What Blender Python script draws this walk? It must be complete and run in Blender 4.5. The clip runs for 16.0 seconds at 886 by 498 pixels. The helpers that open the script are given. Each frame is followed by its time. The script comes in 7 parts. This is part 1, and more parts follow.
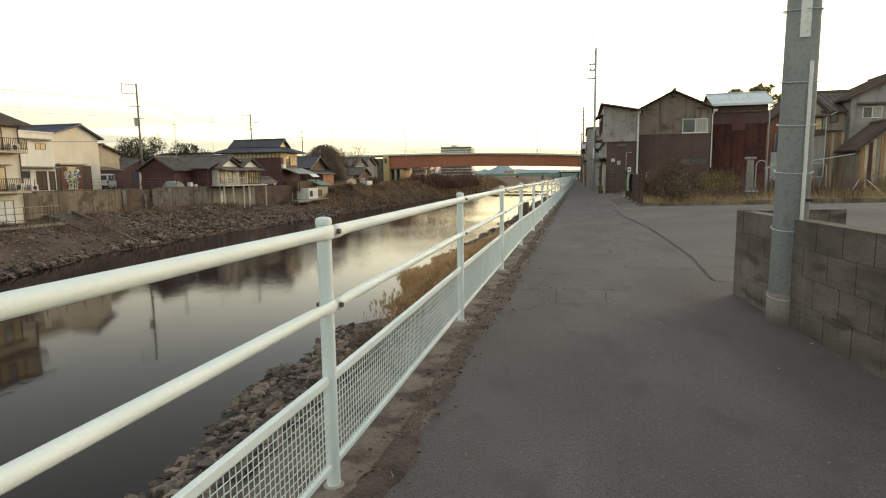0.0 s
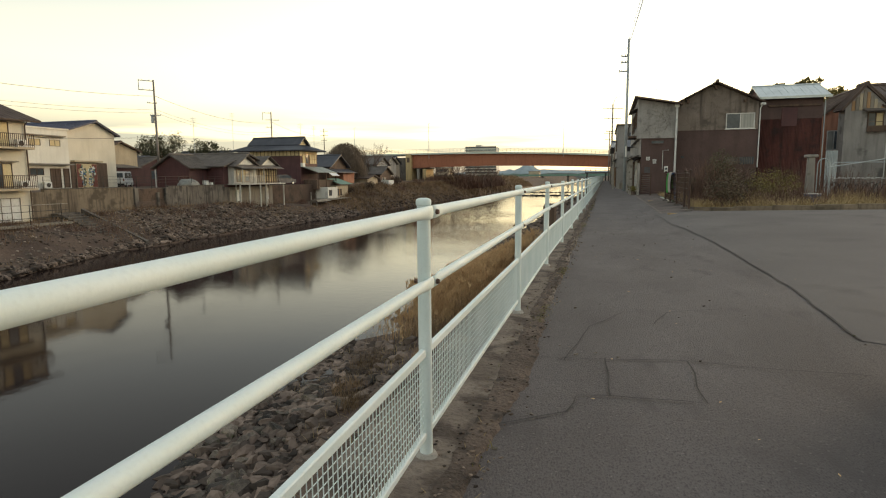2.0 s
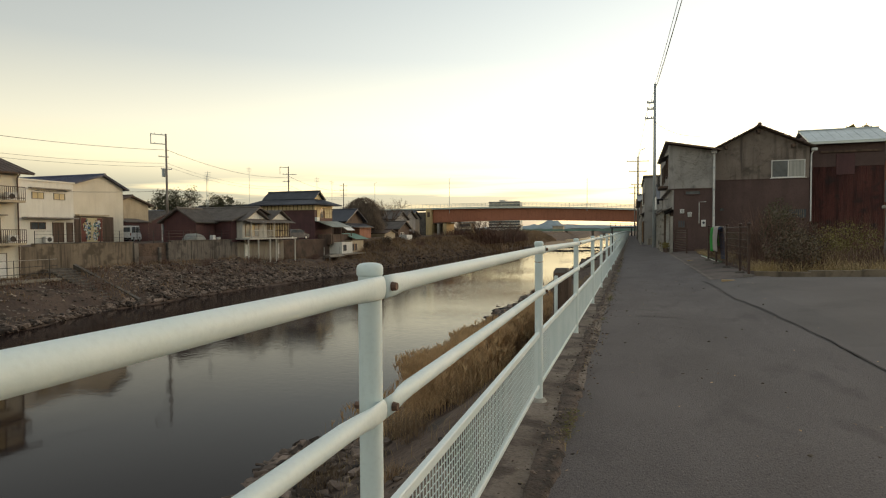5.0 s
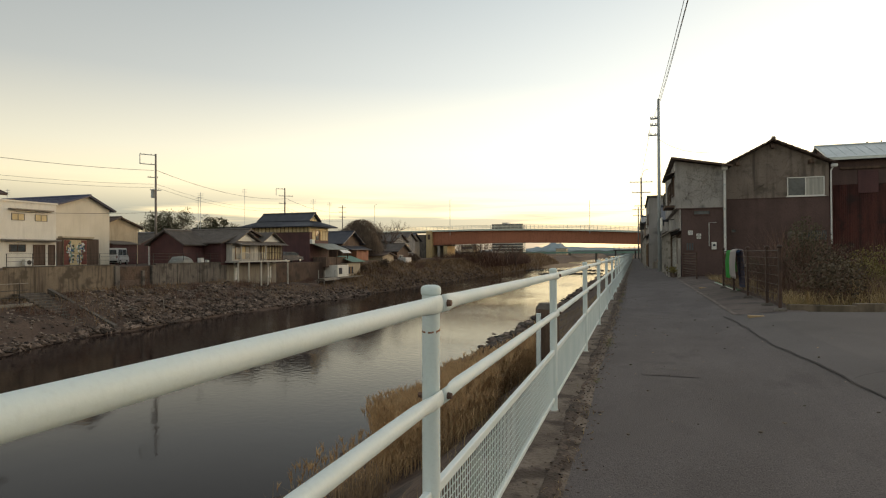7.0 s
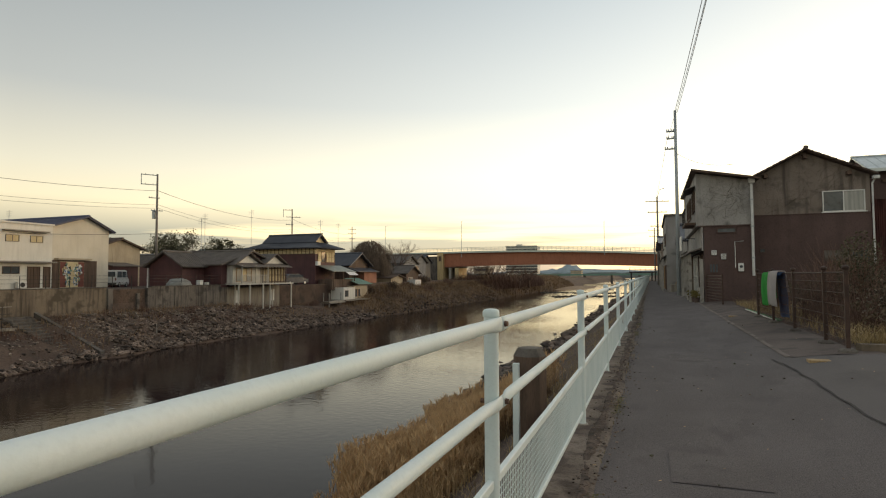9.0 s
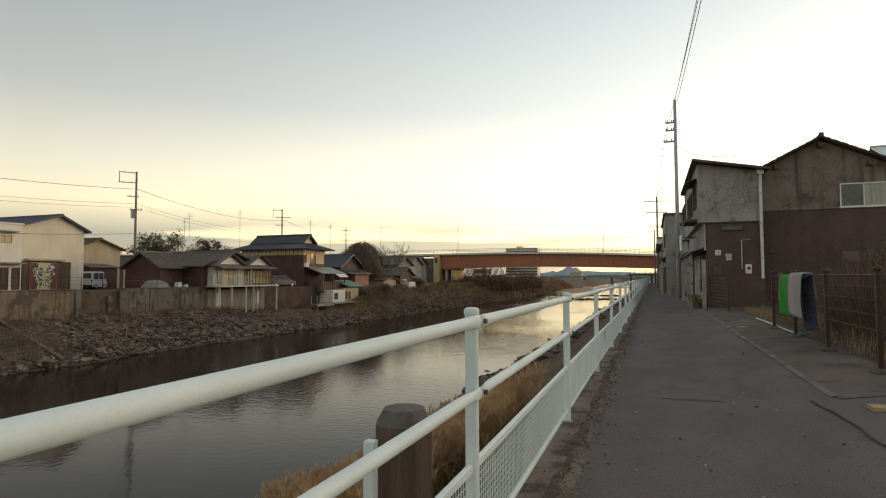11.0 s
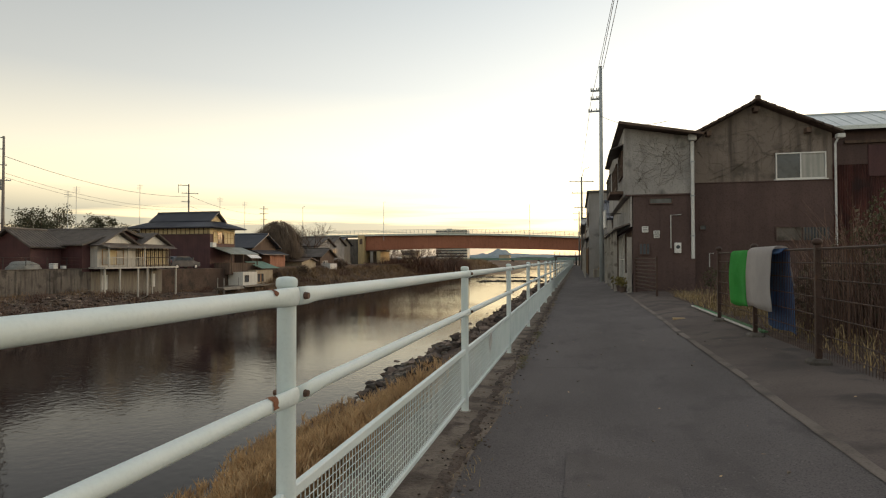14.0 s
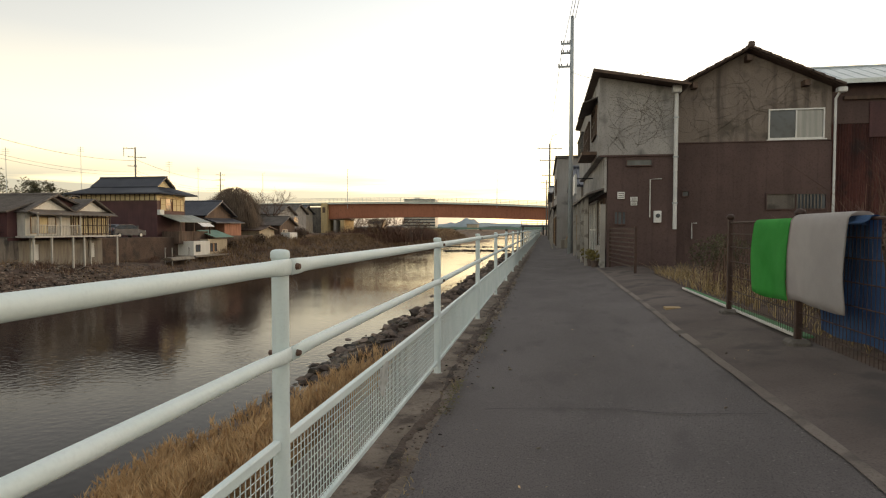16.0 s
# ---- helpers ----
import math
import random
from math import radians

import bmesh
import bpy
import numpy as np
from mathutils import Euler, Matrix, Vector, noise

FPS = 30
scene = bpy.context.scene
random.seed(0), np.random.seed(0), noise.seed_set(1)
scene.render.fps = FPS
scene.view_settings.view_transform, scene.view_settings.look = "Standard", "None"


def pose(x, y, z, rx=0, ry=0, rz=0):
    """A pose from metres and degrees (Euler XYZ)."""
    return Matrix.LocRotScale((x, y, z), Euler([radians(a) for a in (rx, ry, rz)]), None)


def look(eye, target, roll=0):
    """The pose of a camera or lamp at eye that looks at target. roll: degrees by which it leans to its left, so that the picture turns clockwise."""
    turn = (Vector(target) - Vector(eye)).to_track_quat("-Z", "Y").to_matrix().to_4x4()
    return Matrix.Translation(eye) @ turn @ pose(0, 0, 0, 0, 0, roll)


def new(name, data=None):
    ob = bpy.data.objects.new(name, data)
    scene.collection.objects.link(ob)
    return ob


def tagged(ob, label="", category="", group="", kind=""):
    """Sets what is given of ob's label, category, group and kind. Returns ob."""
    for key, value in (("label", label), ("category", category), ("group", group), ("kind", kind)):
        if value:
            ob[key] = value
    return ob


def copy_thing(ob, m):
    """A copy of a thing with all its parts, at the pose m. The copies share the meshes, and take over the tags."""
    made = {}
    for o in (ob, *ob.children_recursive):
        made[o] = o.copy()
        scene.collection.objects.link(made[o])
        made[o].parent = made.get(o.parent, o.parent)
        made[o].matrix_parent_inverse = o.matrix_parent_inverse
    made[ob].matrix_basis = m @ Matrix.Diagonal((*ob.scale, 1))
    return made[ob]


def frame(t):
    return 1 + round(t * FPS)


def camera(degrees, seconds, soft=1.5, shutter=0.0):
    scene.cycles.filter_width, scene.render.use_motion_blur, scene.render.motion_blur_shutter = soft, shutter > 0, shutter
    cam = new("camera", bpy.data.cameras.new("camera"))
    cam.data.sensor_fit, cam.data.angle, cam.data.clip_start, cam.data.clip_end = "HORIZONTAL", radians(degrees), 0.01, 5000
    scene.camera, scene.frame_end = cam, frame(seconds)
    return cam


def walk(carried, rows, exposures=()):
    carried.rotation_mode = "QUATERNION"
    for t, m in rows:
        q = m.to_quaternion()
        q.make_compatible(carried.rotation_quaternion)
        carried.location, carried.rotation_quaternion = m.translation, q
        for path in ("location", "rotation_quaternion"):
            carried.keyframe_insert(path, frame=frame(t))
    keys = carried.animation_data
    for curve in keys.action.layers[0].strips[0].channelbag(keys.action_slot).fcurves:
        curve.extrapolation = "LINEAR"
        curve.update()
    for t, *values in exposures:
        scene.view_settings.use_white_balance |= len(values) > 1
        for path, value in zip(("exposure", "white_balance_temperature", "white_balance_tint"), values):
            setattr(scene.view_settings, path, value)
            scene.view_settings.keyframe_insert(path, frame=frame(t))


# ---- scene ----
cam = camera(75.0, 16.0, soft=1.15)
PATH = [
    (0, (1.046, -1.192, 1.367), (0.588, 0.738, 1.117), -0.7),
    (0.5, (0.93, -0.474, 1.329), (0.477, 1.458, 1.081), -0.6),
    (1, (0.923, 0.193, 1.314), (0.467, 2.123, 1.058), -0.6),
    (1.5, (0.842, 0.844, 1.308), (0.365, 2.769, 1.052), -0.5),
    (2, (0.761, 1.534, 1.313), (0.223, 3.444, 1.063), -0.4),
    (2.5, (0.68, 2.2, 1.324), (0.096, 4.102, 1.114), -0.4),
    (3, (0.648, 2.88, 1.301), (0.042, 4.781, 1.167), -0.4),
    (3.5, (0.614, 3.549, 1.294), (-0.008, 5.446, 1.183), -0.4),
    (4, (0.643, 4.25, 1.298), (0.023, 6.149, 1.195), -0.5),
    (6.5, (0.576, 7.442, 1.32), (-0.053, 9.341, 1.325), -0.2),
    (7, (0.614, 8.084, 1.333), (-0.019, 9.982, 1.349), -0.3),
    (7.5, (0.563, 8.721, 1.356), (-0.075, 10.616, 1.401), -0.3),
    (8, (0.568, 9.347, 1.343), (-0.078, 11.239, 1.416), -0.3),
    (10.5, (0.67, 12.809, 1.342), (-0.045, 14.674, 1.441), -0.2),
    (11, (0.734, 13.53, 1.341), (0.053, 15.408, 1.441), -0.2),
    (11.5, (0.766, 14.24, 1.334), (0.158, 16.142, 1.433), -0.1),
    (12, (0.821, 14.948, 1.331), (0.341, 16.888, 1.429), -0.1),
    (12.5, (0.716, 15.671, 1.324), (0.293, 17.623, 1.428), 0.2),
    (13, (0.661, 16.271, 1.324), (0.232, 18.221, 1.433), 0.3),
    (13.5, (0.74, 16.792, 1.301), (0.282, 18.737, 1.388), -0.0),
    (14, (0.88, 17.326, 1.259), (0.426, 19.273, 1.296), -0.1),
    (14.5, (0.89, 17.974, 1.262), (0.445, 19.924, 1.234), 0.1),
    (15, (0.925, 18.668, 1.28), (0.506, 20.622, 1.217), 0.1),
    (15.5, (0.887, 19.402, 1.283), (0.487, 21.361, 1.215), 0.1),
    (16, (0.903, 20.094, 1.279), (0.556, 22.063, 1.209), 0.1),
]
walk(cam, [(t, look(eye, target, roll)) for t, eye, target, roll in PATH],
     [(0.0, 0.95, 7450, 9), (1.5, 0.76, 7450, 9), (3.5, 0.48, 7450, 9), (7.0, 0.25, 7450, 12), (11.0, 0.26, 7450, 12), (13.5, 0.30, 7550, 14), (14.5, 0.47, 7650, 14), (16.0, 0.66, 7800, 15)])

# world: evening sky, sun just gone down ahead
SUN_AZ = 38.0      # degrees to the right of +y
SUN_EL = 4.0
world = bpy.data.worlds.new("evening_sky")
scene.world = world
world.use_nodes = True
wn, wl = world.node_tree.nodes, world.node_tree.links
wn.clear()
sky = wn.new("ShaderNodeTexSky")
sky.sky_type = "NISHITA"
sky.sun_disc = False
sky.sun_elevation = radians(SUN_EL)
sky.sun_rotation = radians(SUN_AZ)
sky.air_density, sky.dust_density, sky.ozone_density = 1.0, 1.5, 2.0
bg = wn.new("ShaderNodeBackground")
bg.inputs["Strength"].default_value = 1.0
wo = wn.new("ShaderNodeOutputWorld")
# thin evening haze over the whole sky: cream at the horizon, pale grey-blue overhead, faint low cloud streaks
tco = wn.new("ShaderNodeTexCoord")
sep = wn.new("ShaderNodeSeparateXYZ")
wl.new(tco.outputs["Generated"], sep.inputs[0])
haze = wn.new("ShaderNodeValToRGB")
stops = ((0.0, (1.36, 1.08, 0.68)), (0.07, (1.36, 1.16, 0.75)), (0.17, (1.00, 0.965, 0.79)), (0.28, (0.61, 0.645, 0.635)), (0.44, (0.42, 0.473, 0.495)), (1.0, (0.385, 0.41, 0.43)))
while len(haze.color_ramp.elements) < len(stops):
    haze.color_ramp.elements.new(0.5)
for el, (p, c) in zip(haze.color_ramp.elements, stops):
    el.position, el.color = p, (*c, 1)
wl.new(sep.outputs["Z"], haze.inputs[0])
cmap = wn.new("ShaderNodeMapping")
cmap.inputs["Scale"].default_value = (1.6, 1.6, 30.0)
wl.new(tco.outputs["Generated"], cmap.inputs[0])
cn = wn.new("ShaderNodeTexNoise")
cn.inputs["Scale"].default_value, cn.inputs["Detail"].default_value = 1.6, 5
wl.new(cmap.outputs[0], cn.inputs["Vector"])
cr = wn.new("ShaderNodeMapRange")
cr.inputs["From Min"].default_value, cr.inputs["From Max"].default_value = 0.37, 0.51
wl.new(cn.outputs["Fac"], cr.inputs["Value"])
low = wn.new("ShaderNodeMapRange")
low.inputs["From Min"].default_value, low.inputs["From Max"].default_value = 0.12, 0.07
low.inputs["To Max"].default_value = 0.85
wl.new(sep.outputs["Z"], low.inputs["Value"])
cm = wn.new("ShaderNodeMath")
cm.operation = "MULTIPLY"
wl.new(cr.outputs[0], cm.inputs[0])
wl.new(low.outputs[0], cm.inputs[1])
cloud = wn.new("ShaderNodeMix")
cloud.data_type = "RGBA"
cloud.inputs["B"].default_value = (0.30, 0.345, 0.38, 1)
wl.new(cm.outputs[0], cloud.inputs["Factor"])
wl.new(haze.outputs[0], cloud.inputs["A"])
glow = wn.new("ShaderNodeMix")
glow.data_type, glow.blend_type = "RGBA", "ADD"
glow.inputs["Factor"].default_value = 0.13
wl.new(cloud.outputs["Result"], glow.inputs["A"])
wl.new(sky.outputs[0], glow.inputs["B"])
# the sky is brightest towards the set sun, dimmest at right angles to it, paler again opposite
toward = wn.new("ShaderNodeVectorMath")
toward.operation = "DOT_PRODUCT"
toward.inputs[1].default_value = (math.sin(radians(SUN_AZ)), math.cos(radians(SUN_AZ)), 0)
wl.new(tco.outputs["Generated"], toward.inputs[0])
fall = wn.new("ShaderNodeValToRGB")
glows = ((0.0, 1.0), (0.30, 0.80), (0.46, 0.70), (0.60, 0.78), (0.975, 1.07))
while len(fall.color_ramp.elements) < len(glows):
    fall.color_ramp.elements.new(0.5)
for el, (p, v) in zip(fall.color_ramp.elements, glows):
    el.position, el.color = p, (v, v, v, 1)
around = wn.new("ShaderNodeMapRange")
around.inputs["From Min"].default_value, around.inputs["From Max"].default_value = -1.0, 1.0
wl.new(toward.outputs["Value"], around.inputs["Value"])
wl.new(around.outputs[0], fall.inputs[0])
wl.new(fall.outputs[0], bg.inputs["Strength"])
# and a little greyer away from it
rose = wn.new("ShaderNodeMapRange")
rose.inputs["From Min"].default_value, rose.inputs["From Max"].default_value = 0.75, -0.1
wl.new(toward.outputs["Value"], rose.inputs["Value"])
tint = wn.new("ShaderNodeMix")
tint.data_type, tint.blend_type = "RGBA", "MULTIPLY"
tint.inputs["B"].default_value = (0.875, 0.885, 0.90, 1)
wl.new(rose.outputs[0], tint.inputs["Factor"])
wl.new(glow.outputs["Result"], tint.inputs["A"])
wl.new(tint.outputs["Result"], bg.inputs[0])
wl.new(bg.outputs[0], wo.inputs[0])
sun = new("sun", bpy.data.lights.new("sun", "SUN"))
sun.data.energy, sun.data.angle, sun.data.color = 0.6, radians(30), (1.0, 0.85, 0.68)
sun.matrix_world = look((0, 0, 0), (-math.sin(radians(SUN_AZ)), -math.cos(radians(SUN_AZ)), -math.tan(radians(8))))

# ---- materials ----
def surface(name, c1, c2, scale=3.0, rough=0.8, bump=0.2, metal=0.0, fine=40.0, streak=0.0, c3=None, cover=0.5, vary=0.0, spec=0.4, dist=0.01, squash=(1, 1, 1), grain=0.6, island=0.0, specks=None):
    """A procedural surface: two colours mixed by broad noise, fine grain, vertical stains, a third colour in patches, pale specks of stone."""
    m = bpy.data.materials.new(name)
    m.use_nodes = True
    n, l = m.node_tree.nodes, m.node_tree.links
    b = n["Principled BSDF"]
    tc = n.new("ShaderNodeTexCoord")
    mp = n.new("ShaderNodeMapping")
    mp.inputs["Scale"].default_value = squash
    l.new(tc.outputs["Object"], mp.inputs["Vector"])

    def nz(s, detail=5.0, vec=None):
        t = n.new("ShaderNodeTexNoise")
        t.inputs["Scale"].default_value, t.inputs["Detail"].default_value = s, detail
        l.new(vec or mp.outputs[0], t.inputs["Vector"])
        return t.outputs["Fac"]

    def ramp(src, lo, hi):
        r = n.new("ShaderNodeMapRange")
        r.inputs["From Min"].default_value, r.inputs["From Max"].default_value = lo, hi
        l.new(src, r.inputs["Value"])
        return r.outputs[0]

    def mix(fac, a, c):
        x = n.new("ShaderNodeMix")
        x.data_type = "RGBA"
        if isinstance(fac, float):
            x.inputs["Factor"].default_value = fac
        else:
            l.new(fac, x.inputs["Factor"])
        for sock, v in ((x.inputs["A"], a), (x.inputs["B"], c)):
            if isinstance(v, tuple):
                sock.default_value = (*v, 1)
            else:
                l.new(v, sock)
        return x.outputs["Result"]

    def times(a, k):
        x = n.new("ShaderNodeMath")
        x.operation = "MULTIPLY"
        l.new(a, x.inputs[0])
        x.inputs[1].default_value = k
        return x.outputs[0]

    broad = ramp(nz(scale), 0.35, 0.65)
    col = mix(broad, c1, c2)
    fgrain = nz(fine, 6.0)
    dark = tuple(v * 0.55 for v in c1)
    col = mix(times(ramp(fgrain, 0.5, 0.75), grain), col, dark)
    if streak:
        ms = n.new("ShaderNodeMapping")
        ms.inputs["Scale"].default_value = (2.5, 2.5, 0.22)
        l.new(tc.outputs["Object"], ms.inputs["Vector"])
        col = mix(times(ramp(nz(1.6, 6.0, ms.outputs[0]), 0.48, 0.7), streak), col, tuple(v * 0.35 for v in c1))
    if c3:
        col = mix(ramp(nz(scale * 2.3, 8.0), cover, cover + 0.12), col, c3)
    if specks:
        vo = n.new("ShaderNodeTexVoronoi")
        vo.inputs["Scale"].default_value = 55.0
        l.new(tc.outputs["Object"], vo.inputs["Vector"])
        sep = n.new("ShaderNodeSeparateColor")
        l.new(vo.outputs["Color"], sep.inputs[0])
        both = n.new("ShaderNodeMath")
        both.operation = "MULTIPLY"
        l.new(ramp(vo.outputs["Distance"], 0.42, 0.26), both.inputs[0])
        l.new(ramp(sep.outputs[0], 0.86, 1.05), both.inputs[1])
        col = mix(times(both.outputs[0], 0.6), col, specks)
    if vary:
        oi = n.new("ShaderNodeNewGeometry" if island else "ShaderNodeObjectInfo")
        hsv = n.new("ShaderNodeHueSaturation")
        l.new(ramp(oi.outputs["Random Per Island" if island else "Random"], 0.0, 1.0), hsv.inputs["Value"])
        mr = hsv.inputs["Value"].links[0].from_node
        mr.inputs["To Min"].default_value, mr.inputs["To Max"].default_value = 1 - vary, 1 + vary
        l.new(col, hsv.inputs["Color"])
        col = hsv.outputs[0]
    l.new(col, b.inputs["Base Color"])
    rr = n.new("ShaderNodeMapRange")
    rr.inputs["To Min"].default_value, rr.inputs["To Max"].default_value = max(0.02, rough - 0.1), min(1, rough + 0.1)
    l.new(fgrain, rr.inputs["Value"])
    l.new(rr.outputs[0], b.inputs["Roughness"])
    b.inputs["Metallic"].default_value = metal
    b.inputs["Specular IOR Level"].default_value = spec
    if bump:
        bp = n.new("ShaderNodeBump")
        bp.inputs["Strength"].default_value, bp.inputs["Distance"].default_value = bump, dist
        l.new(fgrain, bp.inputs["Height"])
        l.new(bp.outputs[0], b.inputs["Normal"])
    return m


def glass_mat(name, tint=(0.05, 0.06, 0.07), rough=0.08):
    """A dark window pane: a glossy coat over a dim room."""
    m = surface(name, tint, tuple(v * 1.8 for v in tint), 0.8, rough, 0.0, fine=5, spec=0.35)
    return m


M = {}
M["asphalt"] = surface("asphalt", (0.104, 0.090, 0.088), (0.138, 0.121, 0.119), 1.1, 0.88, 0.9, fine=120, c3=(0.090, 0.078, 0.077), cover=0.56, dist=0.012, spec=0.3, squash=(1, 0.5, 1), grain=1.0, specks=(0.26, 0.235, 0.225))
M["asphalt_patch"] = surface("asphalt_patch", (0.112, 0.097, 0.094), (0.145, 0.127, 0.123), 1.1, 0.88, 0.9, fine=120, c3=(0.092, 0.079, 0.076), cover=0.56, dist=0.012, spec=0.3, grain=1.0, specks=(0.26, 0.235, 0.225))
M["crack"] = surface("crack_tar", (0.034, 0.031, 0.029), (0.05, 0.046, 0.043), 4, 0.9, 0.3)
M["concrete"] = surface("concrete", (0.24, 0.22, 0.20), (0.33, 0.31, 0.28), 1.5, 0.9, 0.4, fine=60, streak=0.5, c3=(0.15, 0.14, 0.12), cover=0.58)
M["old_concrete"] = surface("old_concrete", (0.095, 0.082, 0.072), (0.155, 0.137, 0.12), 1.0, 0.95, 0.5, fine=40, streak=0.5, c3=(0.065, 0.058, 0.05), cover=0.54)
M["bank_wall"] = surface("bank_wall", (0.15, 0.118, 0.088), (0.24, 0.19, 0.14), 0.5, 0.95, 0.6, fine=14, streak=0.9, c3=(0.09, 0.072, 0.052), cover=0.53)
M["pale_concrete"] = surface("pale_concrete", (0.30, 0.28, 0.25), (0.40, 0.37, 0.33), 2, 0.9, 0.4, fine=70, c3=(0.17, 0.15, 0.13), cover=0.56)
M["kerb_dirt"] = surface("kerb_dirt", (0.120, 0.092, 0.074), (0.225, 0.182, 0.150), 1.6, 1.0, 0.9, fine=38, c3=(0.066, 0.048, 0.039), cover=0.49, dist=0.02)
M["apron"] = surface("apron", (0.084, 0.064, 0.057), (0.14, 0.11, 0.097), 0.9, 0.95, 0.6, fine=70, c3=(0.062, 0.050, 0.046), cover=0.53)
M["yard"] = surface("yard_asphalt", (0.090, 0.080, 0.078), (0.122, 0.109, 0.107), 0.35, 0.9, 0.6, fine=150, c3=(0.080, 0.072, 0.070), cover=0.57, dist=0.006)
M["edge_line"] = surface("edge_line", (0.140, 0.112, 0.096), (0.205, 0.168, 0.146), 1.0, 0.95, 0.6, fine=60, c3=(0.085, 0.070, 0.061), cover=0.52)
M["stained_block"] = surface("stained_block", (0.080, 0.066, 0.058), (0.165, 0.143, 0.124), 1.5, 0.95, 0.6, fine=45, streak=0.3, c3=(0.060, 0.049, 0.043), cover=0.52, squash=(0.6, 0.6, 2.2))
M["soil"] = surface("soil", (0.074, 0.048, 0.037), (0.125, 0.084, 0.062), 0.45, 1.0, 0.9, fine=7, c3=(0.055, 0.040, 0.032), cover=0.53, dist=0.08)
M["rock"] = surface("rock", (0.050, 0.039, 0.031), (0.150, 0.120, 0.094), 2.0, 0.7, 0.8, fine=14, vary=0.8, c3=(0.050, 0.052, 0.024), cover=0.56, dist=0.03)
M["rock_many"] = surface("rock_heap", (0.082, 0.058, 0.046), (0.185, 0.138, 0.110), 1.0, 0.9, 0.7, fine=9, vary=0.8, island=1.0, c3=(0.06, 0.046, 0.036), cover=0.56, dist=0.03)
M["edge_soil"] = surface("edge_soil", (0.066, 0.047, 0.038), (0.138, 0.101, 0.081), 3.2, 1.0, 1.0, fine=45, c3=(0.042, 0.032, 0.027), cover=0.52, dist=0.02)
M["moss"] = surface("moss", (0.085, 0.082, 0.028), (0.155, 0.14, 0.05), 9.0, 1.0, 0.8, fine=120, dist=0.01)
M["stained_wall"] = surface("stained_wall", (0.115, 0.10, 0.088), (0.185, 0.163, 0.142), 0.6, 0.95, 0.5, fine=14, streak=1.0, c3=(0.06, 0.052, 0.047), cover=0.53)
M["weathered_white"] = surface("weathered_white", (0.48, 0.46, 0.42), (0.58, 0.56, 0.51), 1.2, 0.8, 0.2, fine=30, streak=0.3)
M["green_tin"] = surface("green_grey_tin", (0.19, 0.215, 0.195), (0.27, 0.295, 0.27), 0.9, 0.55, 0.1, metal=0.1, fine=20, streak=0.3)
M["dull_green"] = surface("dull_green", (0.05, 0.17, 0.07), (0.08, 0.23, 0.10), 3, 0.8, 0.2, fine=60)
M["leaf_brown"] = surface("leaf_brown", (0.062, 0.047, 0.030), (0.115, 0.085, 0.052), 1.0, 0.8, 0.0, fine=6, vary=0.4, island=1.0)
M["pale_rubble"] = surface("pale_rubble", (0.13, 0.10, 0.08), (0.27, 0.215, 0.175), 1.0, 0.9, 0.6, fine=9, vary=0.7, island=1.0, dist=0.03)
M["tarp"] = surface("tarpaulin", (0.15, 0.16, 0.15), (0.21, 0.22, 0.21), 2, 0.6, 0.3, fine=20)
M["ivy"] = surface("dry_ivy", (0.10, 0.082, 0.068), (0.14, 0.116, 0.097), 2, 0.95, 0.0)
M["white_paint"] = surface("white_paint", (0.60, 0.69, 0.685), (0.68, 0.75, 0.745), 3, 0.52, 0.25, fine=90, c3=(0.46, 0.47, 0.43), cover=0.71, dist=0.002, grain=0.15)
M["rust"] = surface("rust", (0.16, 0.06, 0.03), (0.30, 0.13, 0.07), 20, 0.9, 0.5, fine=120)
M["dark_bolt"] = surface("dark_bolt", (0.10, 0.06, 0.045), (0.18, 0.10, 0.07), 40, 0.6, 0.3, metal=0.4, fine=200)
M["galv"] = surface("galvanised", (0.33, 0.37, 0.385), (0.40, 0.44, 0.455), 2.0, 0.55, 0.15, metal=0.1, fine=30, streak=0.25)
M["pvc"] = surface("pale_pvc", (0.55, 0.56, 0.55), (0.66, 0.66, 0.64), 3, 0.5, 0.1, fine=60, streak=0.3)
M["gray_mortar"] = surface("gray_mortar", (0.265, 0.252, 0.24), (0.35, 0.332, 0.315), 0.7, 0.95, 0.5, fine=30, streak=0.45, c3=(0.14, 0.135, 0.13), cover=0.58)
M["brown_mortar"] = surface("brown_mortar", (0.175, 0.142, 0.12), (0.24, 0.197, 0.168), 0.8, 0.95, 0.6, fine=30, streak=0.8, c3=(0.105, 0.088, 0.073), cover=0.55)
M["brown_metal"] = surface("brown_metal", (0.088, 0.056, 0.051), (0.112, 0.071, 0.065), 0.9, 0.7, 0.15, fine=25, streak=0.2, spec=0.25)
M["maroon_metal"] = surface("maroon_metal", (0.075, 0.030, 0.032), (0.10, 0.040, 0.040), 0.9, 0.65, 0.15, metal=0.0, fine=25, streak=0.3)
M["rusty_metal"] = surface("rusty_metal", (0.074, 0.026, 0.023), (0.108, 0.037, 0.031), 0.8, 0.7, 0.25, metal=0.1, fine=20, streak=0.8, c3=(0.038, 0.020, 0.019), cover=0.53)
M["silver_roof"] = surface("silver_roof", (0.42, 0.47, 0.47), (0.52, 0.57, 0.57), 0.8, 0.35, 0.1, metal=0.5, fine=20, streak=0.2)
M["tile_dark"] = surface("roof_tile_dark", (0.045, 0.05, 0.065), (0.075, 0.08, 0.095), 1.0, 0.45, 0.3, fine=12, c3=(0.035, 0.035, 0.04), cover=0.6)
